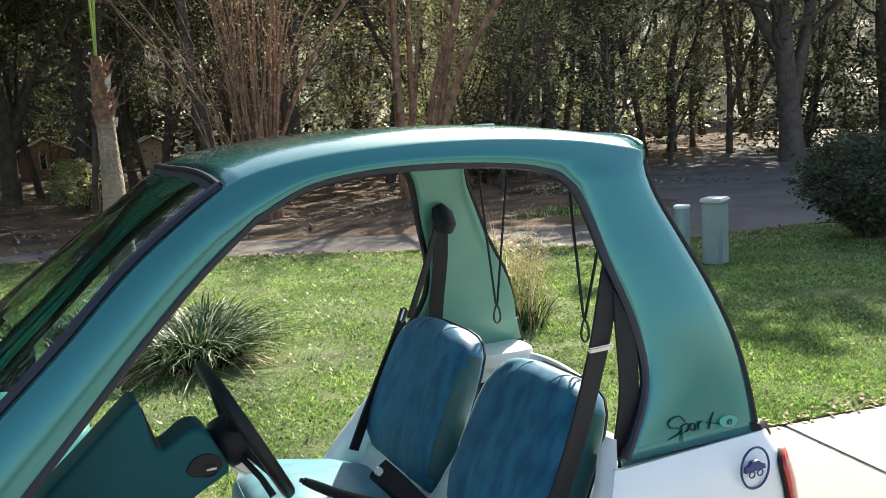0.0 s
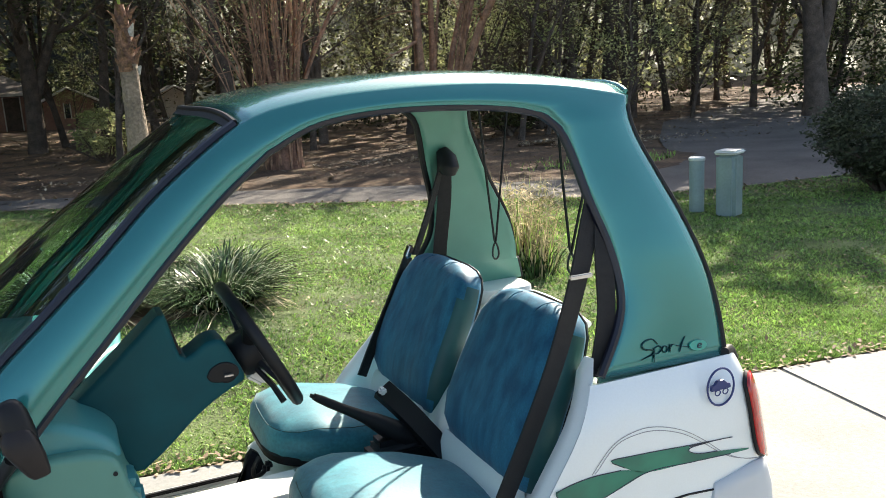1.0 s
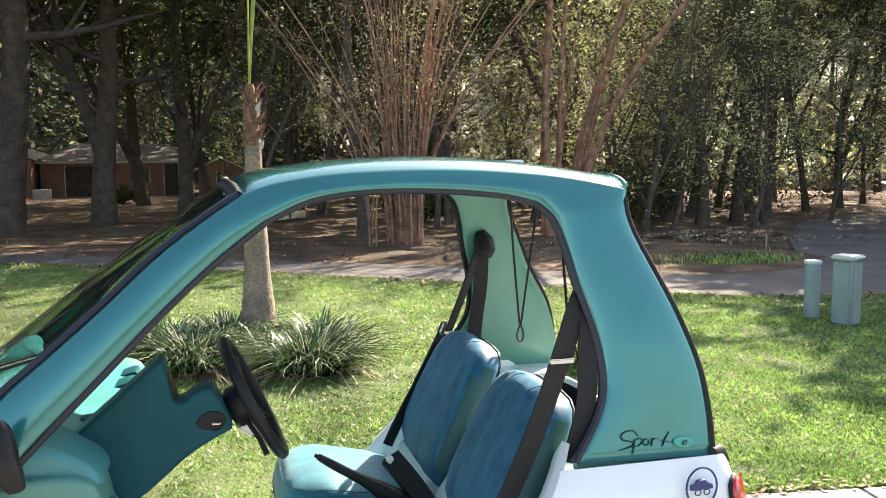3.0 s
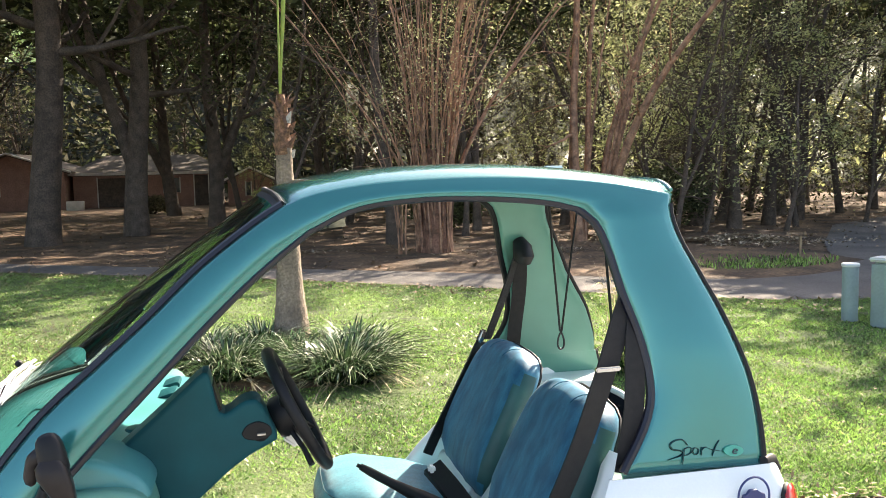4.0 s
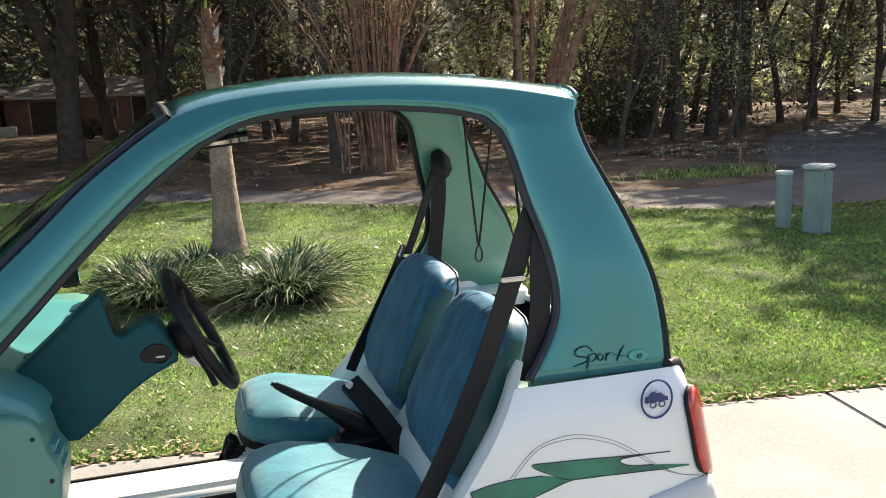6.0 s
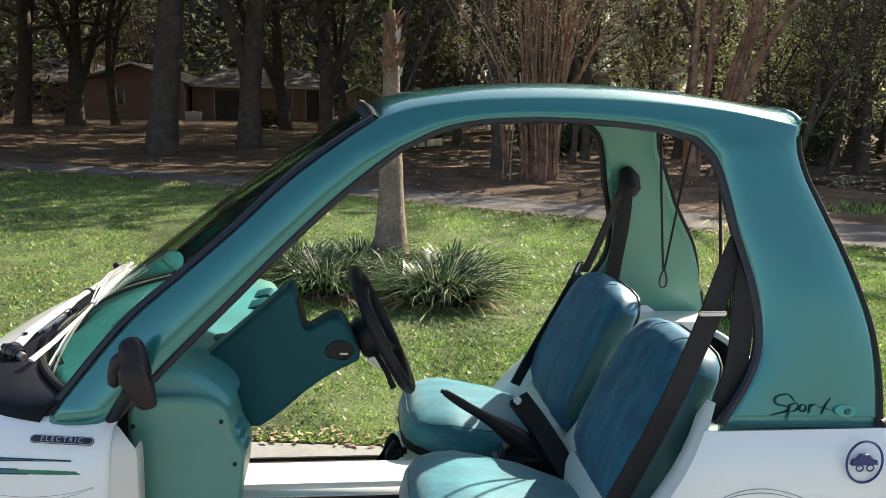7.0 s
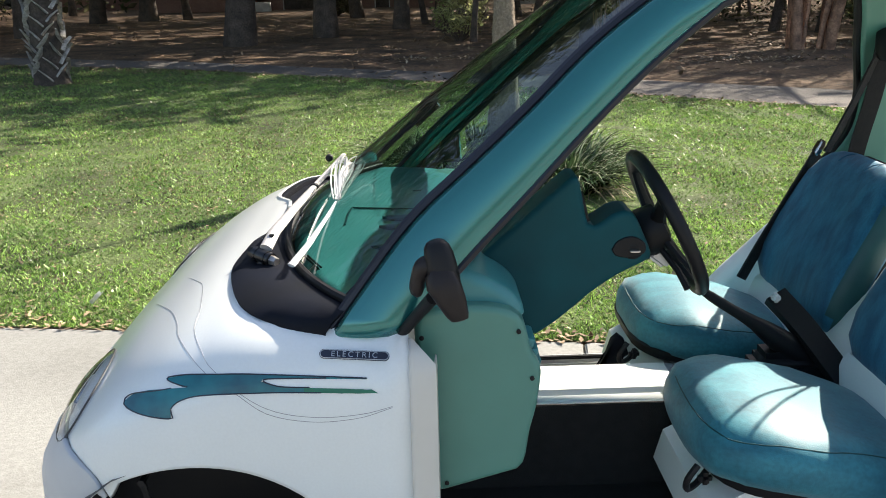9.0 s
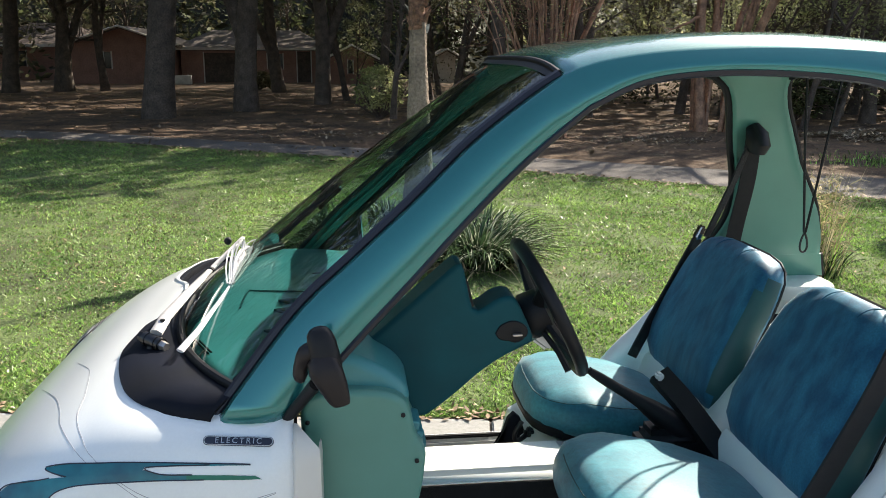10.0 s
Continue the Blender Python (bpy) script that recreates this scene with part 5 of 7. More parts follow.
def fast_mesh(name, quads, mat, parent=None, label="", smooth=False):
    """A mesh from an array of N four-cornered leaves."""
    q = np.asarray(quads, dtype=np.float32)
    n = len(q)
    me = bpy.data.meshes.new(name)
    me.vertices.add(4 * n)
    me.vertices.foreach_set("co", q.reshape(-1))
    me.loops.add(4 * n)
    me.loops.foreach_set("vertex_index", np.arange(4 * n, dtype=np.int32))
    me.polygons.add(n)
    me.polygons.foreach_set("loop_start", np.arange(0, 4 * n, 4, dtype=np.int32))
    me.polygons.foreach_set("loop_total", np.full(n, 4, dtype=np.int32))
    me.update(calc_edges=True)
    return link(name, me, parent, (mat,), label)


bm = bmesh.new()
sz, n = 260.0, 60
gv = [[bm.verts.new((-sz / 2 + sz * i / n, -sz / 3 + sz * j / n, -0.03)) for j in range(n + 1)] for i in range(n + 1)]
for i in range(n):
    for j in range(n):
        bm.faces.new((gv[i][j], gv[i + 1][j], gv[i + 1][j + 1], gv[i][j + 1]))
tagged(part("ground", bm, LITTER), "brown leaf litter under the trees in dappled sun", "ground", "", "structure")


def drive_edge(x):
    return 3.75 - 0.14 * x


NEAR = [(-24, 25.5), (-14, 22.0), (-9, 19.6), (-5, 17.8), (-1.5, 15.6), (0.5, 14.4), (2.4, 12.9), (5.4, 10.6), (7.1, 9.3), (9.0, 8.9), (12, 8.6), (20, 8.2)]
FAR = [(-24, 27.5), (-14, 23.9), (-9, 21.4), (-5, 19.5), (-1.5, 17.2), (1.2, 15.8), (4.6, 13.5), (6.8, 11.9), (8.4, 11.2)]


def lane_near(x):
    return float(np.interp(x, [p[0] for p in NEAR], [p[1] for p in NEAR]))


FAR += [(10.2, 11.8), (12.5, 15.5), (17, 21), (26, 27), (40, 34)]
NEAR += [(40, 8.0)]
bm = bmesh.new()
lx = [-24 + 1.0 * i for i in range(65)]
lr = []
for x in lx:
    y0, y1 = lane_near(x), float(np.interp(x, [p[0] for p in FAR], [p[1] for p in FAR]))
    lr.append([bm.verts.new((x, y0 - 0.2 + (y1 - y0 + 0.2) * j / 8, -0.004)) for j in range(9)])
for ra, rb in zip(lr, lr[1:]):
    for j in range(8):
        bm.faces.new((ra[j], rb[j], rb[j + 1], ra[j + 1]))
tagged(part("lane", bm, ASPHALT, None), "worn grey lane and turning area in dappled shade", "road", "", "structure")

# lawn sheet
bm = bmesh.new()
XS = [-26 + 0.5 * i for i in range(93)]
lv = []
for x in XS:
    a, b = drive_edge(x) + 0.02, lane_near(x) + 0.05 * noise.noise(Vector((x * 2, 0, 0)))
    b = max(b, a + 0.1)
    lv.append([bm.verts.new((x, a + (b - a) * j / 24, 0.006 + 0.012 * noise.noise(Vector((x * 0.8, j * 0.4, 3.0))) * min(1, j, 24 - j))) for j in range(25)])
for a, b in zip(lv, lv[1:]):
    for j in range(24):
        bm.faces.new((a[j], b[j], b[j + 1], a[j + 1]))
tagged(part("lawn", bm, SOIL), "front lawn of short green grass, partly shaded", "lawn", "", "structure")

# grass blades
rng = np.random.default_rng(7)
# slow waves whose crests leave thin, trodden places in the grass
HOLLOWS = [(k * math.cos(a), k * math.sin(a), p) for k, a, p in zip(rng.uniform(2.5, 22, 12), rng.uniform(0, 6.28, 12), rng.uniform(0, 6.28, 12))]


def blades(count, x0, x1, tall, wide, near_bias):
    x = rng.uniform(x0, x1, count)
    a = 3.75 - 0.14 * x
    b = np.interp(x, [p[0] for p in NEAR], [p[1] for p in NEAR])
    f = rng.uniform(0, 1, count) ** near_bias
    y = a + 0.03 + (b - a - 0.06) * f
    bare = sum(np.sin(x * fx + y * fy + ph) for fx, fy, ph in HOLLOWS) / len(HOLLOWS) ** 0.5
    keep = rng.uniform(0, 1, count) > np.clip((bare - 0.95) * 0.9, 0, 0.6)
    x, y = x[keep], y[keep]
    count = len(x)
    h = tall * (1.0 - 0.25 * np.clip(bare[keep], -1, 1)) * rng.uniform(0.5, 1.3, count)
    w = wide * rng.uniform(0.6, 1.3, count)
    t = rng.uniform(0, 2 * np.pi, count)
    lean = rng.uniform(0.3, 1.6, count) * h
    la = rng.uniform(0, 2 * np.pi, count)
    base = np.stack([x, y, np.full(count, 0.004)], 1)
    side = np.stack([np.cos(t) * w, np.sin(t) * w, np.zeros(count)], 1)
    tip = base + np.stack([np.cos(la) * lean, np.sin(la) * lean, h], 1)
    return np.stack([base - side, base + side, tip + side * 0.3, tip - side * 0.3], 1)


def worn_blades(count, x0, x1, tall, wide):
    """Dry blades that gather in worn patches, mostly on the far half of the lawn."""
    q = blades(count, x0, x1, tall, wide, 0.55)
    c = q[:, 0]
    worn = sum(np.sin(c[:, 0] * fx * 0.12 + c[:, 1] * fy * 0.2 + ph) for fx, fy, ph in HOLLOWS) / len(HOLLOWS) ** 0.5
    return q[rng.uniform(0, 1, len(q)) < np.clip(0.15 + worn, 0, 1)]


THATCH = material("trodden_brown_grass", (0.27, 0.215, 0.125), 0.85, dark=(0.15, 0.115, 0.065), scale=0.8, island=0.5, translucent=0.2)
STRAW = material("straw_blades", (0.46, 0.40, 0.24), 0.7, dark=(0.27, 0.22, 0.12), scale=0.8, island=0.4, translucent=0.25)
CLOVER = material("broad_lawn_leaves", (0.20, 0.36, 0.085), 0.4, dark=(0.09, 0.19, 0.04), scale=1.2, island=0.85, translucent=0.35)
tagged(fast_mesh("grass", np.concatenate([blades(150000, -7, 8, 0.017, 0.005, 1.5), blades(190000, -4, 5.5, 0.012, 0.0036, 1.5), blades(120000, -2, 5, 0.011, 0.0032, 1.9), blades(70000, 4.5, 10, 0.013, 0.0045, 1.1), blades(95000, -16, 14, 0.024, 0.009, 0.9)]), BLADE), "short green grass blades of the lawn", "grass", "", "stuff")
tagged(fast_mesh("dry_grass", np.concatenate([blades(30000, -7, 8, 0.012, 0.0065, 1.5), blades(22000, -16, 14, 0.015, 0.011, 0.9)]), STRAW), "pale dry blades among the grass", "grass", "", "stuff")
tagged(fast_mesh("dry_grass", np.concatenate([worn_blades(60000, -16, 12, 0.013, 0.010), worn_blades(70000, -14, 0, 0.013, 0.010)]), THATCH), "brown trodden grass in worn patches", "grass", "", "stuff")
tagged(fast_mesh("lawn_weeds", np.concatenate([blades(70000, -7, 8, 0.011, 0.0062, 1.6), blades(30000, -16, 14, 0.015, 0.017, 0.9)]), CLOVER), "broad low leaves in the lawn", "grass", "", "stuff")
# verge island beyond the lane
bm = bmesh.new()
ring = []
for k in range(64):
    a = 2 * math.pi * k / 64
    rr = 1 + 0.16 * noise.noise(Vector((3 * math.cos(a), 3 * math.sin(a), 1.0))) + 0.08 * noise.noise(Vector((9 * math.cos(a), 9 * math.sin(a), 5.0)))
    ring.append((9.3 + 2.3 * rr * math.cos(a), 14.1 + 2.1 * rr * math.sin(a)))
low_v = [bm.verts.new((9.3 + (x - 9.3) * 1.12, 14.1 + (y - 14.1) * 1.3, -0.05)) for x, y in ring]
vs = [bm.verts.new((x, y, 0.0)) for x, y in ring]
mid_v = bm.verts.new((9.3, 14.1, 0.02))
for k in range(64):
    bm.faces.new((vs[k], vs[(k + 1) % 64], mid_v))
    bm.faces.new((low_v[k], low_v[(k + 1) % 64], vs[(k + 1) % 64], vs[k]))
tagged(part("verge", bm, LITTER), "small island of leaf litter and thin grass beside the lane", "verge", "", "structure")
n = 1500
x, y = 9.6 + rng.normal(0, 0.9, n), 12.6 + rng.normal(0, 0.7, n)
keep = ((x - 9.3) / 2.1) ** 2 + ((y - 14.2) / 1.9) ** 2 < 1
x, y = x[keep], y[keep]
n = len(x)
w, h, t = 0.012 * rng.uniform(0.6, 1.3, n), 0.08 * rng.uniform(0.4, 1.3, n), rng.uniform(0, 6.28, n)
base = np.stack([x, y, np.full(n, 0.006)], 1)
side = np.stack([np.cos(t) * w, np.sin(t) * w, 0 * w], 1)
tip = base + np.stack([rng.normal(0, 0.03, n), rng.normal(0, 0.03, n), h], 1)
tagged(fast_mesh("grass", np.stack([base - side, base + side, tip + side * 0.3, tip - side * 0.3], 1), BLADE), "longer grass of the verge", "grass", "", "stuff")


def scatter_leaves(count, place, size, mat, name, label):
    p = place(count)
    a = rng.normal(size=(count, 3)) * np.array([1, 1, 0.25])
    a /= np.linalg.norm(a, axis=1)[:, None]
    b = np.cross(a, np.array([0.1, 0.2, 1.0]))
    b /= np.linalg.norm(b, axis=1)[:, None]
    s = (size * rng.uniform(0.5, 1.4, count))[:, None]
    p[:, 2] += s[:, 0] * 0.28 + 0.004
    q = np.stack([p - a * s, p - b * s * 0.45, p + a * s, p + b * s * 0.45], 1)
    return tagged(fast_mesh(name, q, mat), label, "leaves", "", "stuff")


def on_edge(n):
    x = rng.uniform(-9, 9, n)
    return np.stack([x, 3.75 - 0.14 * x + np.abs(rng.normal(0, 0.12, n)) - 0.04, np.full(n, 0.012)], 1)


def on_lawn(n):
    x = rng.uniform(-10, 9, n)
    a = 3.75 - 0.14 * x
    b = np.interp(x, [p[0] for p in NEAR], [p[1] for p in NEAR])
    return np.stack([x, a + (b - a) * rng.uniform(0, 1, n), np.full(n, 0.025)], 1)


def in_woods(n):
    x = rng.uniform(-25, 30, n)
    return np.stack([x, 15 + rng.uniform(0, 1, n) ** 1.5 * 30, np.full(n, -0.025)], 1)


def on_lane_edge(n):
    x = rng.uniform(-12, 10, n)
    b = np.interp(x, [p[0] for p in NEAR], [p[1] for p in NEAR])
    return np.stack([x, b - np.abs(rng.normal(0, 0.55, n)), np.full(n, 0.02)], 1)


scatter_leaves(3400, on_lane_edge, 0.035, DRY, "fallen_leaves", "brown fallen leaves where the lawn meets the lane")
scatter_leaves(2600, on_edge, 0.022, DRY, "fallen_leaves", "brown fallen leaves along the drive edge")
scatter_leaves(3200, on_lawn, 0.02, DRY, "fallen_leaves", "pale dry leaves scattered in the lawn")
scatter_leaves(9000, in_woods, 0.06, DRY, "fallen_leaves", "brown leaf litter under the trees")
leaf_one = part("fallen_leaf", sheet([[Vector((-1.93 + 0.05 * i / 5 + (j - 1) * 0.012, 4.34 + 0.03 * i / 5 + (j - 1) * 0.028 * math.sin(math.pi * (0.1 + 0.85 * i / 5)), 0.022 + 0.02 * (j - 1) ** 2 + 0.05 * i / 5)) for j in range(3)] for i in range(6)]), CORDWHITE)
tagged(leaf_one, "single pale curled leaf lying on the lawn", "leaf")

# ---- trees and plants ----
BARK = material("grey_brown_bark", (0.115, 0.088, 0.07), 0.95, dark=(0.06, 0.047, 0.038), scale=4, detail=8, grain=0.35, grain_scale=30, bump=1.0, bump_scale=14, per_object=0.25)
MYRTLE = material("red_brown_smooth_bark", (0.42, 0.235, 0.145), 0.65, dark=(0.15, 0.08, 0.05), scale=5, detail=6, grain=0.25, grain_scale=25, bump=0.3, bump_scale=20)
# darker copy of the myrtle bark; shade on the stool is in its colour
STOOL_SHADE = material("shaded_myrtle_bark", (0.24, 0.12, 0.078), 0.85, dark=(0.10, 0.052, 0.034), scale=5, detail=6, grain=0.3, grain_scale=25, bump=0.6, bump_scale=16)
PALMBARK = material("palm_trunk_bark", (0.27, 0.208, 0.155), 0.95, dark=(0.165, 0.127, 0.094), scale=4, detail=8, grain=0.3, grain_scale=40, bump=0.9, bump_scale=30)
BOOT = material("palm_boot_fibre", (0.22, 0.115, 0.068), 0.9, dark=(0.10, 0.055, 0.036), scale=14, grain=0.4, grain_scale=50, bump=0.8, bump_scale=40)
BOOTGREY = material("palm_boot_grey", (0.46, 0.43, 0.38), 0.9, dark=(0.26, 0.235, 0.2), scale=9, grain=0.3, grain_scale=40, bump=0.6, bump_scale=30)
# LEAF_C and LEAF_G carry sunlight in their bright leaf colours
LEAF_C = material("sun_toned_pale_leaves", (0.46, 0.46, 0.24), 0.45, spec=0.5, dark=(0.27, 0.31, 0.12), scale=0.6, island=0.5, translucent=0.5)
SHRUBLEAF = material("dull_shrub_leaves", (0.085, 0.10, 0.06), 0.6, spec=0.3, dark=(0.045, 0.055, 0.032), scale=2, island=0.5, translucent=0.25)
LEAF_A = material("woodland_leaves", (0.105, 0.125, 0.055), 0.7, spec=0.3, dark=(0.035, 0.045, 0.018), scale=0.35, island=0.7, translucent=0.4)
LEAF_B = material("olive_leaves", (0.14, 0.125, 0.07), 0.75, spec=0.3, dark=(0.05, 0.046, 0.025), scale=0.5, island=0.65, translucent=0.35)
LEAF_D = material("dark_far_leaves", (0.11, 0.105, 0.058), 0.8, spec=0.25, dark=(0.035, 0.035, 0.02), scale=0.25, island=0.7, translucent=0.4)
LEAF_G = material("backlit_toned_green_leaves", (0.24, 0.36, 0.12), 0.6, spec=0.3, dark=(0.12, 0.20, 0.06), scale=0.3, island=0.6, translucent=0.6)
LIRIOPE = material("strap_leaves", (0.06, 0.105, 0.045), 0.24, dark=(0.018, 0.04, 0.014), scale=3, island=0.75, translucent=0.2)
# pale leaf colour for striped leaves and for glints painted as leaves
GLINTSTRAP = material("glint_strap_leaves", (0.50, 0.52, 0.40), 0.4, dark=(0.30, 0.34, 0.2), scale=3, island=0.4, translucent=0.2)
REED = material("dry_reed", (0.60, 0.50, 0.33), 0.7, dark=(0.22, 0.2, 0.09), scale=5, island=0.5, translucent=0.3)
SPEAR = material("palm_spear_leaf", (0.30, 0.36, 0.08), 0.4, dark=(0.2, 0.27, 0.06), scale=6, translucent=0.3)
FROND = material("palm_frond_green", (0.10, 0.16, 0.05), 0.45, dark=(0.06, 0.11, 0.035), scale=3, island=0.3, translucent=0.3)


def leaf_quads(centres, per, spread, size, gen):
    """Small pointed leaves in clumps round the centres."""
    c = np.asarray(centres, dtype=float)
    p = np.repeat(c[:, :3], per, axis=0)
    r = np.repeat(c[:, 3], per)[:, None] * spread
    n = len(p)
    d = gen.normal(size=(n, 3))
    p = p + d * r * np.array([1, 1, 0.7]) * 0.5
    a = gen.normal(size=(n, 3))
    a[:, 2] *= 0.6
    a /= np.linalg.norm(a, axis=1)[:, None]
    b = np.cross(a, gen.normal(size=(n, 3)))
    b /= np.linalg.norm(b, axis=1)[:, None]
    s = (size * gen.uniform(0.5, 1.4, n))[:, None]
    return np.stack([p - a * s, p - b * s * 0.42 - a * s * 0.1, p + a * s, p + b * s * 0.42 - a * s * 0.1], 1)


def limb(bm, p, d, length, r, depth, gen, ends, wander=0.25, up=0.15, kids=3, n=5):
    """A tapered, bending limb with smaller limbs on it."""
    pts, rs, q, v = [], [], Vector(p), Vector(d).normalized()
    steps = 6 if depth else 5
    for i in range(steps + 1):
        pts.append(q.copy())
        rs.append(r * (1 - 0.72 * i / steps))
        v = (v + Vector(gen.normal(0, wander, 3)) * 0.5 + Vector((0, 0, up * 0.3))).normalized()
        q = q + v * (length / steps)
    tube(pts, rs, n, bm)
    if depth == 0:
        ends.append((*pts[-1], length * 0.9))
        ends.append((*pts[4], length * 0.7))
        return
    for k in range(kids):
        i = 2 + int(gen.integers(0, steps - 2))
        dd = (v + Vector(gen.normal(0, 0.8, 3)) + Vector((0, 0, 0.2))).normalized()
        limb(bm, pts[i], dd, length * gen.uniform(0.45, 0.7), rs[i] * 0.6, depth - 1, gen, ends, wander, up, kids, max(3, n - 2))
    ends.append((*pts[-1], length * 0.4))


def tree(name, seed, height, r, first, label, leafmat, limbs=9, per=26, leaf=0.11, low=False, bark=None, lean=0.05, flare=1.4, fork=0):
    """A woodland tree built at the origin: trunk with its limbs, and a crown of leaves."""
    gen = np.random.default_rng(seed)
    t = thing(name, (0, 0, 0), label, "tree", "woodland trees")
    bm = bmesh.new()
    pts, rs = [], []
    ph = gen.uniform(0, 6)
    w1, w2, w3 = gen.uniform(0.08, 0.3), gen.uniform(3, 6), gen.uniform(7, 12)
    for i in range(15):
        f = i / 14
        wx = w1 * math.sin(w2 * f + ph) + 0.35 * w1 * math.sin(w3 * f)
        wy = w1 * math.cos(w2 * f * 0.8 + ph) + 0.35 * w1 * math.cos(w3 * f + 1)
        pts.append(Vector((lean * height * f * math.cos(ph) + wx * min(1, 3 * f), lean * height * f * math.sin(ph) + wy * min(1, 3 * f), height * f - 0.08)))
        rs.append(r * (1 - 0.75 * f) * (1 + (flare - 1) * math.exp(-f * height / 0.35)))
    tube(pts, rs, 10, bm)
    ends = []
    for k in range(fork):
        i = 2 + 2 * k
        a = ph + 2.1 * k + 0.5
        limb(bm, pts[i], (math.cos(a) * 0.55, math.sin(a) * 0.55, 1.0), height * 0.62, rs[i] * 0.75, 1, gen, ends, 0.14, 0.5, 5, 8)
    for k in range(limbs):
        f = first + (1 - first) * (k + gen.uniform(0, 0.8)) / limbs
        i = min(13, int(f * 14))
        a = k * 2.4 + gen.uniform(-0.5, 0.5)
        ln = height * gen.uniform(0.16, 0.3) * (1.15 - 0.5 * f)
        limb(bm, pts[i].lerp(pts[i + 1], f * 14 - i), (math.cos(a), math.sin(a), gen.uniform(0.1, 0.8)), ln, rs[i] * 0.42, 1, gen, ends)
    part("trunk", bm, bark or BARK, t, angle=80)
    if low:
        for k in range(low):
            a, rr = gen.uniform(0, 6.28), gen.uniform(0.3, 1.6)
            ends.append((rr * math.cos(a), rr * math.sin(a), gen.uniform(0.4, 2.2), 1.0))
    fast_mesh("crown", leaf_quads(ends, per, 0.85, leaf, gen), leafmat, t)
    return t


def put(src, x, y, s=1.0, turn=0.0, first=[]):
    m = Matrix.Translation((x, y, -0.03)) @ Matrix.Rotation(turn, 4, 'Z') @ Matrix.Rotation(0.07 * math.sin(turn * 5.3), 4, 'X') @ Matrix.Diagonal((s, s, s, 1))
    if src.name not in first:
        first.append(src.name)
        src.matrix_basis = m
        src["base_scale"] = 1.0
        return src
    c = copy_thing(src, Matrix())
    c.matrix_basis = m
    return c


kinds = [tree("oak_tree", 11, 13.0, 0.34, 0.28, "tall dark-barked oak with an open leafy crown", LEAF_A, 11, 36, 0.075, fork=1, flare=1.15),
         tree("oak_tree", 12, 12.0, 0.19, 0.2, "slender woodland oak with low leafy limbs", LEAF_B, 13, 34, 0.065, lean=0.1, fork=1),
         tree("pine_tree", 13, 14.0, 0.25, 0.4, "tall straight dark trunk with a high crown", LEAF_A, 10, 36, 0.075, lean=0.02),
         tree("sapling", 14, 7.5, 0.075, 0.12, "thin understorey tree with small sparse leaves", LEAF_B, 15, 20, 0.05, lean=0.14, fork=1),
         tree("sapling", 15, 6.0, 0.06, 0.1, "thin leaning understorey tree with pale leaves", LEAF_C, 16, 30, 0.048, lean=0.2, fork=2),
         tree("oak_tree", 16, 11.0, 0.13, 0.35, "thin crooked woodland tree with twiggy limbs", LEAF_B, 12, 24, 0.06, lean=0.12, fork=2, flare=1.25),
         tree("oak_tree", 17, 12.5, 0.40, 0.2, "old oak with a thick dark trunk and heavy boughs", LEAF_B, 12, 60, 0.07, lean=0.02, fork=3, flare=1.3)]
# trees that stand out by themselves
spots = [(2, -6.9, 34.5, 0.8, 1.0), (0, -3.0, 41.5, 0.95, 2.2), (0, -0.75, 31.5, 0.9, 5.2), (6, -13.2, 43.0, 0.9, 1.7), (0, -15.2, 41.5, 1.1, 0.4), (0, -5.2, 24.8, 1.3, 0.3), (0, -3.05, 27.6, 1.1, 1.3), (2, 4.0, 20.8, 0.75, 2.0), (2, -14.0, 31, 1.1, 3.0),
         (2, 13.8, 23.1, 0.85, 0.5), (2, 14.1, 21.5, 0.7, 2.5), (1, 15.8, 25.0, 0.8, 4.5), (2, 15.7, 22.2, 0.7, 0.2), (1, 18.0, 24.0, 0.8, 5.0), (5, 16.6, 23.4, 1.0, 1.0),
         (5, 14.9, 24.2, 1.0, 3.6), (5, 19.9, 29.7, 1.0, 2.1), (1, 24.2, 28.0, 0.9, 3.1), (5, 23.5, 24.0, 0.95, 0.8), (6, 20.7, 18.5, 0.88, 0.9), (0, 27.5, 20.5, 0.8, 3.7),
         (3, 11.2, 19.6, 1.0, 0.4), (4, 12.6, 20.6, 1.1, 2.4), (3, 15.8, 21.0, 0.95, 4.1), (4, 11.9, 21.4, 1.2, 5.1), (4, 14.6, 19.8, 1.0, 1.1), (3, 6.3, 22.5, 1.1, 1.9), (3, 1.4, 24.0, 1.1, 0.2),
         (5, 7.2, 24.5, 1.0, 4.4), (5, 10.4, 25.5, 1.1, 2.9), (5, 21.5, 26.4, 1.0, 5.5), (4, 18.6, 21.6, 1.0, 0.6), (4, 24.5, 21.4, 1.2, 2.0), (5, 29.0, 25.5, 1.0, 1.4)]
for k, x, y, s, a in spots:
    put(kinds[k], x, y, s, a)
wr = random.Random(5)
count = 0
while count < 150:
    az, d = radians(wr.uniform(-46, 66)), wr.uniform(25, 74)
    x, y = d * math.sin(az), d * math.cos(az)
    if -17.5 < x < 9 and 46 < y < 66 or -10 < x < 5 and 31 < y < 47 and wr.uniform(0, 1) < 0.6 or (9 < x < 30 and y < 0.75 * x + 9) or y < 21.5:
        continue
    k = wr.choice([0, 1, 1, 2, 2, 3, 3, 4, 5, 5, 5, 5])
    size, turn = wr.uniform(0.75, 1.1) * (0.8 if az > 0.5 else 1.0), wr.uniform(0, 6.28)
    if not (-15 < x < -4 and y < 42):
        put(kinds[k], x, y, size, turn)
    count += 1


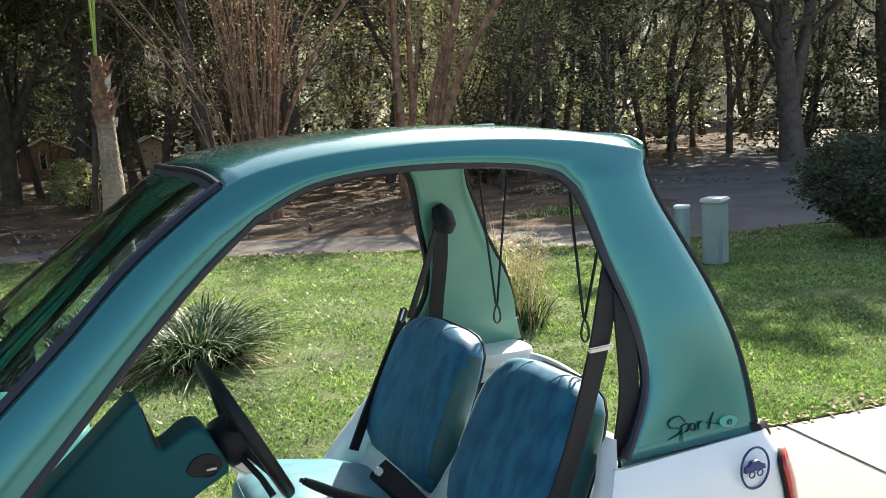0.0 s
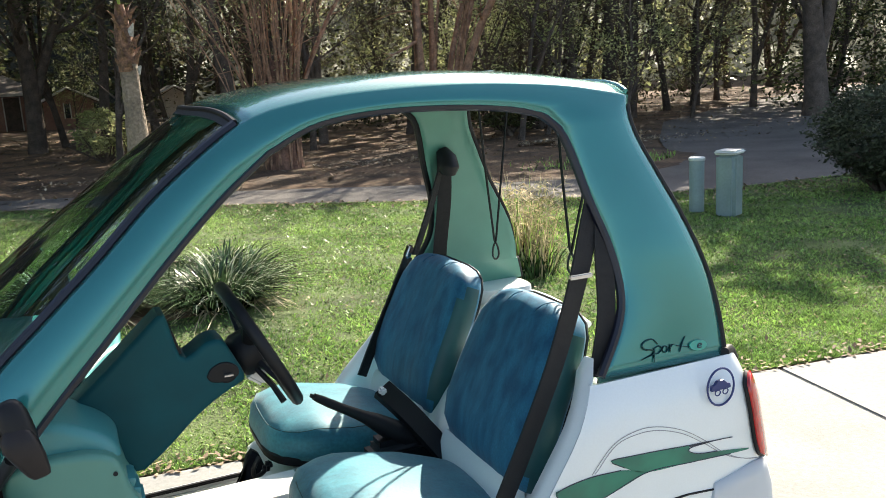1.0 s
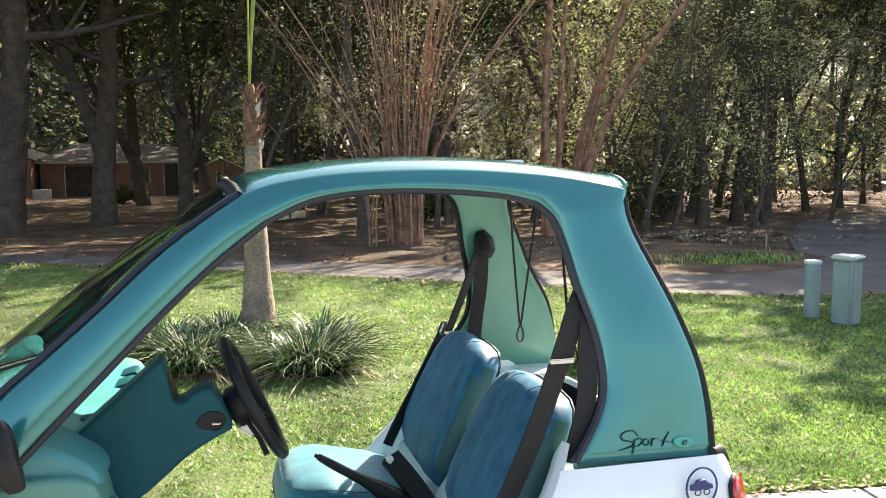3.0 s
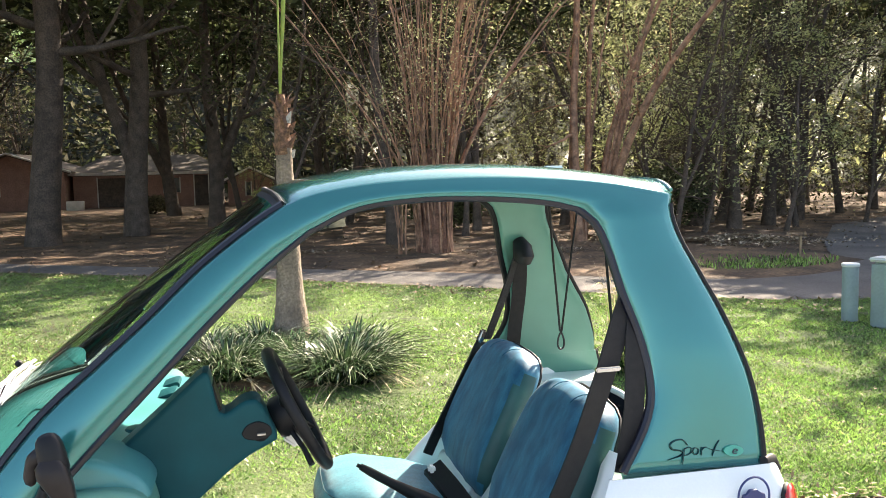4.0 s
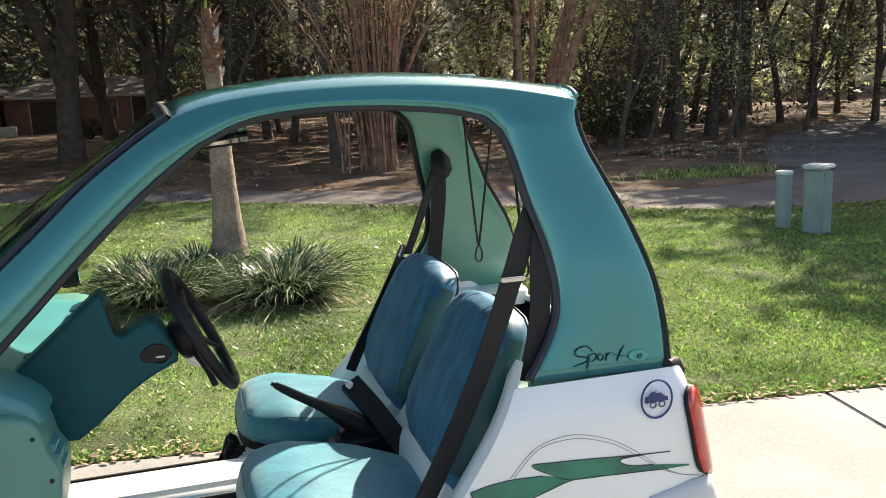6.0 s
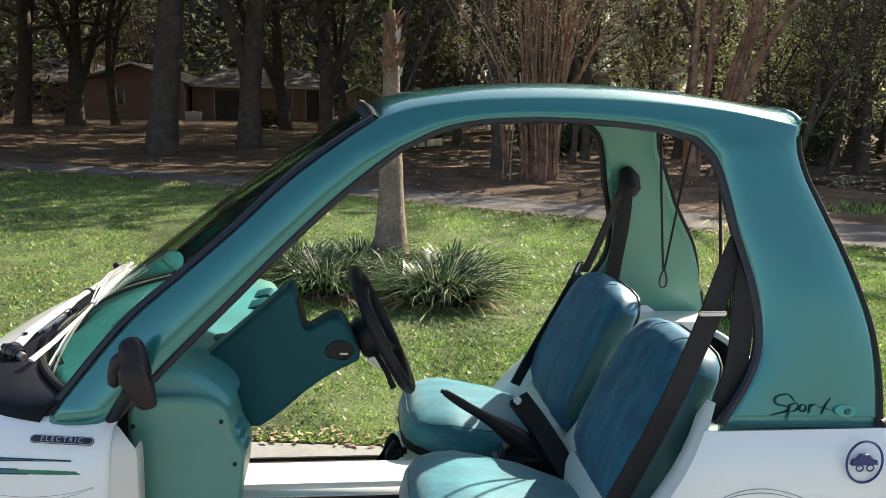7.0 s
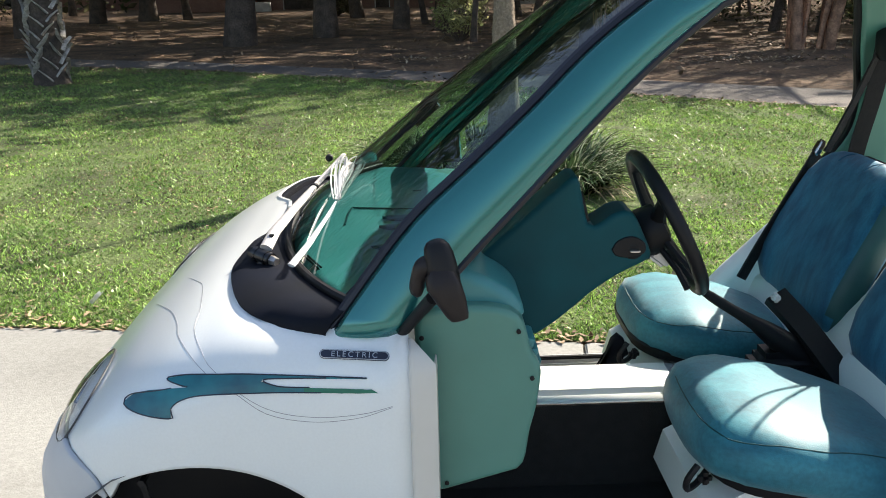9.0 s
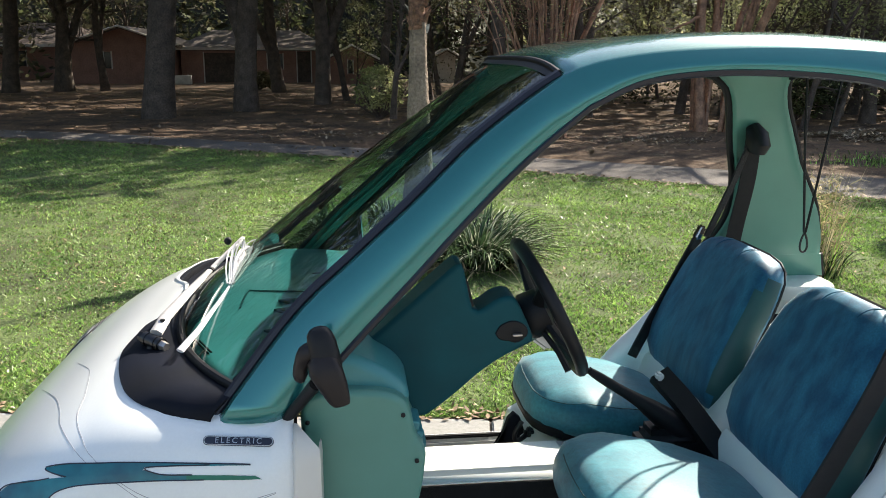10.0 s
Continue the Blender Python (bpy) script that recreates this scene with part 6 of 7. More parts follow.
# understorey thicket and far woods: uncountable foliage
def thicket(name, n, dist, az0, az1, z0, z1, clump, per, leaf, mat, seed, label, over=False):
    gen = np.random.default_rng(seed)
    az = np.radians(gen.uniform(az0, az1, n))
    d = gen.uniform(dist[0], dist[1], n)
    z = z0 + (z1 - z0) * gen.uniform(0, 1, n) ** 1.3
    c = np.stack([d * np.sin(az), d * np.cos(az), z, clump * gen.uniform(0.5, 1.5, n)], 1)
    house = (c[:, 0] > -17 - 0.12 * (c[:, 1] - 30)) & (c[:, 0] < 3 + 0.1 * c[:, 1]) & (c[:, 1] < 62)
    clear_right = (c[:, 0] > 9) & (c[:, 1] < 0.75 * c[:, 0] + 11)
    if over:
        house[:] = False
        sunny = np.minimum(np.maximum(c[:, 0] - 8, 0) * 0.8, 12) + 22
        clear_right = (c[:, 1] < sunny) & (c[:, 0] > 2) & ~((c[:, 0] > 21.5) & (c[:, 1] > 16))
    c = c[~(house | clear_right)]
    return tagged(fast_mesh(name, leaf_quads(c, per, 1.0, leaf, gen), mat), label, "foliage", "", "stuff")


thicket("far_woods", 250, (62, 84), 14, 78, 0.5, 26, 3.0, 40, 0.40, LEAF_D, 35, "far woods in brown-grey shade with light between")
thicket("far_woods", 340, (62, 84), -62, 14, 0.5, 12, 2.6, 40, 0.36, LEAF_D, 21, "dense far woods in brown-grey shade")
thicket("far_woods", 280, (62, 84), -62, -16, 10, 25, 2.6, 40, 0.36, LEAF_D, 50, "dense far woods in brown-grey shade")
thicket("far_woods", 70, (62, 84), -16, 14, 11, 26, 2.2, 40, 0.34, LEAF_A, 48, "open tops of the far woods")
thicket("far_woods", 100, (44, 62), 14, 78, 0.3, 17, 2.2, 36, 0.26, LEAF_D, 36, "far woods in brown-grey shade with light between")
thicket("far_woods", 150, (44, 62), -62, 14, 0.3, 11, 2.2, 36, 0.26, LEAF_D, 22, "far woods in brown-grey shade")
thicket("undergrowth", 330, (30, 50), -50, 70, 0.1, 1.9, 1.2, 60, 0.10, LEAF_D, 23, "low shrubs and brush at the wood's edge")
# leaf clumps added overhead, mostly out of view, to shade the wood floor
thicket("tree_canopy", 1900, (21, 56), -66, 66, 8.0, 13.5, 1.7, 25, 0.38, LEAF_A, 24, "leafy tops of the wood, added overhead for shade", True)
thicket("tree_canopy", 560, (22, 36), 42, 64, 8.0, 13.0, 1.8, 30, 0.31, LEAF_A, 27, "leafy tops of the wood, added overhead for shade", True)
thicket("far_woods", 400, (66, 80), -62, 8, 0.3, 10.5, 2.0, 40, 0.26, LEAF_A, 30, "deep shaded woods behind the house")
thicket("tree_canopy", 380, (30, 62), -48, 24, 9.5, 15.0, 1.9, 30, 0.38, LEAF_A, 31, "leafy tops of the wood, added overhead for shade", True)


# unseen leaf clumps added towards the sun to shade lawn, lane and houses
def shade_box(n, x0, x1, y0, y1, z0, z1, seed):
    gen = np.random.default_rng(seed)
    c = np.stack([gen.uniform(x0, x1, n), gen.uniform(y0, y1, n), gen.uniform(z0, z1, n), 1.4 * gen.uniform(0.5, 1.5, n)], 1)
    return tagged(fast_mesh("tree_canopy", leaf_quads(c, 34, 1.0, 0.27, gen), LEAF_A), "unseen leaf clumps added to cast shade", "foliage", "", "stuff")


shade_box(240, 18.6, 28, 14.4, 25, 9.5, 11.5, 41)
shade_box(60, 17.8, 22.5, 14.2, 17.8, 9.6, 11.2, 45)
shade_box(12, 17.2, 18.2, 14.7, 16.6, 9.8, 11.0, 49)
shade_box(150, 23, 37, 25, 39, 9.5, 12.0, 43)
shade_box(200, -12, 16, 60, 70, 9.0, 13.0, 46)
shade_box(260, -10, 12, 32, 54, 8.5, 13.0, 44)
shade_box(125, -11, 6.5, 18, 25, 9.0, 11.5, 42)
# bright leaf tones stand for sun striking the foliage
thicket("sunlit_foliage", 420, (44, 60), 10, 70, 0.8, 11.0, 1.4, 40, 0.18, LEAF_C, 25, "yellow-green foliage in a sunlit tone deep in the wood")
thicket("sunlit_foliage", 620, (22, 42), 18, 62, 2.4, 11.0, 0.9, 90, 0.042, LEAF_C, 26, "sprays of leaves in a sunlit pale tone at the wood's edge")
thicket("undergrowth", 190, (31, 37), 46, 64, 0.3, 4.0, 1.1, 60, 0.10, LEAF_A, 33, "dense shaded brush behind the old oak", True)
thicket("sunlit_foliage", 60, (36, 42), 48, 62, 3.0, 6.5, 1.1, 70, 0.13, LEAF_C, 28, "yellow-green bush tops in a sunlit tone behind the oak")
thicket("sunlit_foliage", 190, (58, 68), -17, 14, 11.0, 19.0, 1.6, 40, 0.22, LEAF_G, 47, "bright green foliage in a backlit tone high behind the houses", True)
thicket("hedge", 130, (36, 41), 46, 64, 0.2, 3.2, 1.2, 80, 0.12, LEAF_D, 29, "dark hedge behind the turning area")

# far tree line that closes the view; daylight gaps are glow in its colour
def glowing_tree_line(name, low, mid, high, at):
    """A dim wood whose gaps are emission shaped by noise, standing for daylight."""
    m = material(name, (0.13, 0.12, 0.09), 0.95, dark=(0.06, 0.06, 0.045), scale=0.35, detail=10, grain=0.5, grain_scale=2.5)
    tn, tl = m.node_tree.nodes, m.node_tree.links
    glow_gap = tn.new("ShaderNodeTexNoise")
    glow_gap.inputs["Scale"].default_value, glow_gap.inputs["Detail"].default_value, glow_gap.inputs["Roughness"].default_value = 0.35, 8.0, 0.7
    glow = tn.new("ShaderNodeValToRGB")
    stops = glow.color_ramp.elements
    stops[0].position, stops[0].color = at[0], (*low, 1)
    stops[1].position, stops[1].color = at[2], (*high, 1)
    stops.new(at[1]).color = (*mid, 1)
    tl.new(tn["Texture Coordinate"].outputs["Object"], glow_gap.inputs["Vector"])
    tl.new(glow_gap.outputs[0], glow.inputs[0])
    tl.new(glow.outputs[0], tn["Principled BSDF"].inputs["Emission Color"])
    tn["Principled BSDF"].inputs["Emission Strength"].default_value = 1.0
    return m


GLOWLINE = glowing_tree_line("glowing_far_trees", (0.022, 0.022, 0.017), (0.095, 0.092, 0.066), (0.60, 0.58, 0.46), (0.45, 0.56, 0.68))
GREENGLOW = glowing_tree_line("glowing_green_trees", (0.03, 0.045, 0.022), (0.10, 0.16, 0.06), (0.55, 0.62, 0.48), (0.42, 0.53, 0.68))
# darker copy without glow; the shade of the deep wood is in its colour
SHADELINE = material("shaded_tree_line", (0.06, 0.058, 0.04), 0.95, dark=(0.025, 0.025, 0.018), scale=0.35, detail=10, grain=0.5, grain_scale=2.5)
for a0, a1, mat_, z0, z1, words in ((-75, -16, SHADELINE, -1, 27, "distant tree line toned dark as in shade"), (-16, 7, SHADELINE, -1, 13.5, "distant tree line toned dark as in shade"), (-16, 7, GREENGLOW, 13.5, 27, "green distant treetops with painted light between them"), (7, 90, GLOWLINE, -1, 27, "distant tree line with painted glow between the trees")):
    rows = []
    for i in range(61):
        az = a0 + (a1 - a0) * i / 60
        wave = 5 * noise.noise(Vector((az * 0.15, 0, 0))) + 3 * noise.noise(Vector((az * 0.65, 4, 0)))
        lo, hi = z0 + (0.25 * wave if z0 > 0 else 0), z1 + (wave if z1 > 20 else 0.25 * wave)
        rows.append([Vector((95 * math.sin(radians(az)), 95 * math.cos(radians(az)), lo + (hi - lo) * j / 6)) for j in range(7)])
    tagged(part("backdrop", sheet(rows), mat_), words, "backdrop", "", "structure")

# crape myrtles: many bare red-brown stems from one base
def myrtle(seed, x, y, stems, height, label, rmin, rmax, base, bias=0.0, mass=0.0):
    gen = np.random.default_rng(seed)
    t = thing("crape_myrtle", (x, y, -0.03), label, "tree", "crape myrtles")
    ends = []
    if mass:
        rings = []
        for i, (z, m) in enumerate(((-0.06, 1.05), (0.3, 0.93), (0.8, 0.95), (1.3, 1.0), (1.8, 0.85), (2.3, 0.45))):
            rings.append([Vector((x + mass * m * math.cos(6.283 * j / 26) * (1 + 0.16 * math.sin(7 * j + i * 0.4)), y + mass * m * math.sin(6.283 * j / 26) * (1 + 0.16 * math.cos(9 * j)), z)) for j in range(26)])
        part("stool", loft(rings), STOOL_SHADE, t, "crowded stem bases with shade in the bark colour", angle=80)
    for k in range(stems):
        a = 2.4 * k + gen.uniform(-0.4, 0.4)
        rr = base * math.sqrt(gen.uniform(0.15, 1))
        bm = bmesh.new()
        sp_ = gen.uniform(0.02, 0.42) if gen.uniform() < 0.75 else gen.uniform(0.45, 0.95)
        p0 = Vector((x + rr * math.cos(a), y + rr * math.sin(a), -0.05))
        pts, rs = [], []
        r0 = rmin + (rmax - rmin) * gen.uniform(0, 1) ** 2
        w1, w2, w3 = gen.uniform(0.03, 0.12), gen.uniform(4, 9), gen.uniform(0, 6)
        for i in range(13):
            f = i / 12
            out = sp_ * height * (0.12 * f + 0.55 * f * f)
            pts.append(p0 + Vector((math.cos(a) * out + bias * height * f * f + w1 * math.sin(w2 * f + w3), math.sin(a) * out + w1 * math.cos(w2 * f * 0.8 + w3), height * f * (1 - 0.2 * sp_))))
            rs.append(r0 * (1 - 0.8 * f))
        tube(pts, rs, 7, bm)
        for j in range(5):
            i = int(gen.integers(4, 12))
            d = Vector((math.cos(a), math.sin(a), 1.0)) + Vector(gen.normal(0, 0.8, 3))
            limb(bm, pts[i], d, height * gen.uniform(0.1, 0.24), rs[i] * 0.45, 1, gen, ends, 0.45, 0.12, 3, 5)
        part("stem", bm, MYRTLE, t, angle=80)
    fast_mesh("leaf_spray", leaf_quads(ends, 5, 0.6, 0.03, gen), LEAF_C, t, "sparse small pale leaves")
    return t


myrtle(31, 4.5, 18.2, 40, 8.0, "large crape myrtle with many bare red-brown stems", 0.018, 0.06, 0.36, 0.05, 0.38)
myrtle(32, 8.9, 19.6, 11, 8.5, "crape myrtle with thick leaning red-brown stems", 0.05, 0.15, 0.55, 0.16)
myrtle(33, 3.7, 18.0, 5, 6.5, "crape myrtle with a few slender arching pale stems", 0.018, 0.03, 0.06, -0.28)

# the slender palm in the lawn
def palm_trunk(t, x, y, prof, leanx, mat):
    rings = []
    n = 24
    for i in range(len(prof) * 6 - 5):
        k, f = divmod(i, 6)
        a, b = prof[k], prof[min(k + 1, len(prof) - 1)]
        z, r = a[0] + (b[0] - a[0]) * f / 6, a[1] + (b[1] - a[1]) * f / 6
        r *= 1 + 0.025 * math.sin(i * 2.1)
        rings.append([Vector((x + leanx * z + r * math.cos(2 * math.pi * j / n) * (1 + 0.03 * noise.noise(Vector((j, i * 0.6, x)))), y + r * math.sin(2 * math.pi * j / n), z)) for j in range(n)])
    return part("trunk", loft(rings), mat, t, "grey ringed palm trunk", angle=60)


PX, PY = 0.738, 8.2
palm = thing("palm_tree", (PX, PY, 0.0), "slender palm with a grey trunk and red-brown old leaf bases", "palm")
palm_trunk(palm, PX, PY, [(-0.05, 0.23), (0.1, 0.20), (0.35, 0.165), (0.7, 0.132), (1.2, 0.110), (1.7, 0.086), (2.05, 0.080)], -0.006, PALMBARK)
palm_trunk(palm, PX - 0.01, PY, [(1.98, 0.081), (2.1, 0.080), (2.3, 0.076), (2.45, 0.062), (2.58, 0.04)], -0.006, BOOT)
pr = random.Random(3)
for k in range(30):
    a, z = k * 2.4, 1.96 + 0.019 * k
    d = Vector((math.cos(a), math.sin(a), 0))
    ln = pr.uniform(0.015, 0.085)
    p = Vector((PX - 0.015, PY, z)) + d * (0.072 - 0.035 * max(0, z - 2.0))
    part("leaf_base", tube([p, p + d * 0.02 + Vector((0, 0, 0.05)), p + d * (0.02 + ln * pr.uniform(0.4, 1.0)) + Vector((0, 0, 0.05 + ln * 0.75))], [0.034, 0.026, 0.005], 6, flat=0.45), BOOT if k % 9 else BOOTGREY, palm, "dry cut leaf base")
part("spear", tube(spline([(PX - 0.03, PY, 2.46), (PX - 0.005, PY - 0.02, 2.9), (PX + 0.04, PY - 0.05, 3.6), (PX + 0.05, PY - 0.05, 4.2)], 10), [0.012, 0.013, 0.014, 0.018, 0.026, 0.032, 0.03, 0.026, 0.02, 0.014, 0.006], 8, flat=0.4), SPEAR, palm, "yellow-green unopened leaf")


def frond(t, base, direction, length, seed):
    gen = np.random.default_rng(seed)
    d = Vector(direction).normalized()
    pts = [base + d * (length * f) + Vector((0, 0, -0.5 * length * f * f * (1 - d.z))) for f in [i / 8 for i in range(9)]]
    st = part("frond_stalk", tube(pts, [0.012 - 0.0009 * i for i in range(9)], 6), SPEAR, t, "green leaf stalk")
    hub, out = pts[-1], (pts[-1] - pts[-2]).normalized()
    side = out.cross(Vector((0, 0, 1))).normalized()
    q = []
    for k in range(34):
        a = -2.0 + 4.0 * k / 33
        v = (out * math.cos(a) + side * math.sin(a) + Vector((0, 0, 0.15 * math.cos(a)))).normalized()
        ln = 0.75 * gen.uniform(0.85, 1.1)
        w = side * math.cos(a) * 0.022 - out * math.sin(a) * 0.022
        e = hub + v * ln * 0.6
        f = hub + v * ln + Vector((0, 0, -0.25 * ln))
        q.append([hub, e + w, f, e - w])
    fast_mesh("frond", np.array([[list(p) for p in r] for r in q]), FROND, t, "fan-shaped green palm leaf")


frond(palm, Vector((PX - 0.03, PY + 0.02, 2.5)), (0.012, 0.03, 1.0), 2.9, 41)

# the stout palm further off, with criss-cross leaf bases
QX, QY = -6.78, 15.7
palm2 = thing("palm_tree", (QX, QY, 0.0), "stout palm with grey criss-cross leaf bases on its trunk", "palm")
palm_trunk(palm2, QX, QY, [(-0.05, 0.34), (0.3, 0.28), (1.0, 0.26), (3.0, 0.25), (6.0, 0.22)], 0.0, BARK)
pr = random.Random(8)
for k in range(140):
    a, z = k * 2.4, 0.02 + 0.028 * k
    d, sd = Vector((math.cos(a), math.sin(a), 0)), Vector((-math.sin(a), math.cos(a), 0))
    p = Vector((QX, QY, z)) + d * 0.26
    sg = 1 if k % 2 else -1
    out = pr.uniform(0.07, 0.15)
    part("leaf_base", tube([p - sd * 0.10 * sg, p + d * 0.035 + Vector((0, 0, 0.11)), p + sd * 0.11 * sg + d * out + Vector((0, 0, pr.uniform(0.2, 0.28)))], [0.062, 0.052, 0.026], 6, flat=0.35), BOOTGREY, palm2, "grey split leaf base")
for k in range(10):
    a = k * 2.4
    frond(palm2, Vector((QX, QY, 5.9)), (math.cos(a) * 0.6, math.sin(a) * 0.6, 0.7), 1.6, 60 + k)


# strap-leaved clumps
def strap_clump(x, y, r, count, ln, seed, mat, label, name="liriope_clump", upright=0.6, width=0.009, category="plant"):
    gen = np.random.default_rng(seed)
    q = []
    for k in range(count):
        a, rr = gen.uniform(0, 6.28), r * math.sqrt(gen.uniform(0, 1))
        b = np.array([x + rr * math.cos(a), y + rr * math.sin(a), 0.0])
        oa = a + gen.normal(0, 0.6)
        out = np.array([math.cos(oa), math.sin(oa), 0])
        l = ln * gen.uniform(0.6, 1.2)
        lean = (0.35 + 0.9 * rr / r) * gen.uniform(0.5, 1.4) * (1.2 - upright)
        w = np.array([-math.sin(oa), math.cos(oa), 0]) * width * gen.uniform(0.7, 1.3)
        prev = None
        for i in range(6):
            f = i / 5
            c = b + out * (l * lean * (0.7 * f + 0.6 * f * f)) + np.array([0, 0, l * (1.15 * f - (1.25 - upright) * f * f * min(1.0, 0.35 + lean))])
            ww = w * (1 - f ** 2) + w * 0.05
            if prev is not None:
                q.append([prev[0] - prev[1], prev[0] + prev[1], c + ww, c - ww])
            prev = (c, ww)
    return tagged(fast_mesh(name, np.array(q), mat), label, category, "", "stuff")


for i, (x, y, r, n) in enumerate([(0.12, 7.15, 0.30, 620), (1.10, 6.80, 0.32, 760), (0.42, 7.9, 0.3, 300), (1.28, 7.55, 0.32, 320), (-0.12, 7.75, 0.28, 280), (0.78, 7.25, 0.25, 220)]):
    strap_clump(x, y, r, int(n * 1.3), 0.52, 80 + i, LIRIOPE, "dark green arching strap-leaved border grass by the palm", upright=0.48, width=0.0105)
    strap_clump(x, y, r * 0.95, n // 3, 0.53, 180 + i, GLINTSTRAP, "pale leaves, part stripe and part painted glint, among the border grass", upright=0.48, width=0.006)
    strap_clump(x, y, r * 1.15, n // 7, 0.34, 280 + i, REED, "withered brown leaves round the border grass", upright=0.05, width=0.008)
strap_clump(3.72, 6.26, 0.30, 210, 0.80, 90, REED, "clump of tall dry ornamental grass", "ornamental_grass", 0.98, 0.0042)
strap_clump(3.72, 6.26, 0.28, 110, 0.72, 92, BLADE, "green upright stems of the ornamental grass", "ornamental_grass", 0.95, 0.005)
strap_clump(3.70, 6.24, 0.33, 260, 0.34, 91, LIRIOPE, "green base leaves of the ornamental grass", "ornamental_grass", 0.75, 0.007)
gen = np.random.default_rng(93)
q = []
for k in range(460):
    a, rr, z = gen.uniform(0, 6.28), 0.36 * math.sqrt(gen.uniform(0, 1)), gen.uniform(0.20, 0.78)
    p = np.array([3.72 + rr * math.cos(a), 6.26 + rr * math.sin(a), z])
    oa, l, w = gen.uniform(0, 6.28), gen.uniform(0.07, 0.17), gen.uniform(0.005, 0.010)
    d, n = np.array([math.cos(oa), math.sin(oa), 0]), np.array([-math.sin(oa) * 0.7, math.cos(oa) * 0.7, 0.7]) * w
    m, e = p + d * l * 0.5 + [0, 0, l * 0.25], p + d * l + [0, 0, l * gen.uniform(-0.25, 0.25)]
    q += [[p - n * 0.4, p + n * 0.4, m + n, m - n], [m - n, m + n, e + n * 0.2, e - n * 0.2]]
tagged(fast_mesh("ornamental_grass", np.array(q), REED), "pale dry leaves curling from the ornamental grass stems", "plant", "", "stuff")
mulch = lathe([(0.95, 0.012), (0.8, 0.03), (0.3, 0.045), (0.02, 0.05)], (0.6, 7.45, 0), 'Z', 28)
tagged(part("mulch_bed", mulch, LITTER), "round brown mulch bed under the palm", "mulch", "", "structure")


def leaf_mound(n):
    """Places on an uneven low heap of raked leaves."""
    a, r = rng.uniform(0, 2 * np.pi, n), np.sqrt(rng.uniform(0, 1, n))
    r = r * (1 + 0.25 * np.sin(3 * a + 1) + 0.15 * np.sin(7 * a))
    return np.stack([11.8 + 1.5 * r * np.cos(a), 17.6 + 1.1 * r * np.sin(a), 0.16 * np.clip(1 - r, 0, 1) - 0.02], 1)


# leaf colour raised to hold the sun patch on the heap
SUNLEAF = material("sun_toned_raked_leaves", (0.50, 0.42, 0.31), 0.8, dark=(0.28, 0.21, 0.14), scale=2, island=0.5)
scatter_leaves(2600, leaf_mound, 0.055, SUNLEAF, "raked_leaves", "low uneven heap of raked leaves in a sunlit pale tone beside the lane")
for k in range(4):
    gen = np.random.default_rng(300 + k)
    cx, cy = ((9.5, 20.5), (13.2, 16.6), (6.4, 17.4), (1.0, 19.2))[k]
    scatter_leaves(420, lambda n: np.stack([cx + gen.normal(0, 0.9, n), cy + gen.normal(0, 0.35, n), np.full(n, -0.02)], 1), 0.05, SUNLEAF, "raked_leaves", "streak of pale fallen leaves under the trees")

# clipped shrub by the turning area
def shrub(name, x, y, r, h, n, leaf, seed, label, mat, skirt=1.0):
    gen = np.random.default_rng(seed)
    t = thing(name, (x, y, 0), label, "shrub")
    bm = bmesh.new()
    ends = []
    for k in range(14):
        a = k * 2.4
        limb(bm, (x + 0.08 * math.cos(a), y + 0.08 * math.sin(a), -0.02), (math.cos(a) * gen.uniform(0.3, 1.1), math.sin(a) * gen.uniform(0.3, 1.1), 1.0), h * 0.75, 0.03, 1, gen, ends, 0.3, 0.1, 2, 5)
    part("woody_stem", bm, BARK, t)
    c = []
    while len(c) < n:
        p = gen.uniform(-1, 1, 3)
        l = np.linalg.norm(p * np.array([1, 1, 1]))
        if 0.55 < l < 1.0 + 0.06 * math.sin(9 * p[0] + 7 * p[1] + 5 * p[2]):
            k = skirt + (1 - skirt) * min(1.0, max(0.0, (p[2] + 0.9) / 0.7))
            c.append((x + r * k * p[0], y + r * k * p[1], h * 0.54 + h * 0.46 * p[2], 0.14))
    fast_mesh("foliage", leaf_quads(c, 14, 1.0, leaf, gen), mat, t)
    return t


shrub("round_shrub", 9.66, 7.28, 0.90, 1.36, 1400, 0.032, 71, "dense rounded dull green shrub beside the turning area", SHRUBLEAF, 0.62)
shrub("shrub", 1.05, 24.6, 0.72, 1.45, 200, 0.055, 72, "loose shrub with leaves in a sunlit pale tone at the wood's edge", LEAF_C)
shrub("shrub", -4.2, 44.0, 0.9, 0.9, 240, 0.07, 73, "loose leafy shrub before the far house", LEAF_B)
shrub("shrub", 11.9, 21.6, 1.4, 1.9, 420, 0.06, 75, "loose green shrub at the foot of the trees", LEAF_A)
shrub("shrub", 6.6, 26.0, 1.2, 1.0, 300, 0.07, 74, "low leafy shrub at the wood's edge", LEAF_A)

# utility posts in the lawn
POST = material("faded_green_plastic", (0.24, 0.32, 0.31), 0.6, dark=(0.20, 0.27, 0.26), scale=3, grain=0.06, grain_scale=40)
POSTCAP = material("pale_cap_plastic", (0.62, 0.67, 0.66), 0.55, scale=5)
a = thing("utility_post", (6.94, 7.72, 0.0), "slim pale green round utility post in the lawn", "post", "utility posts")
part("pipe", lathe([(0.088, -0.05), (0.088, 0.62), (0.08, 0.63)], (6.94, 7.72, 0), 'Z', 24), POST, a)
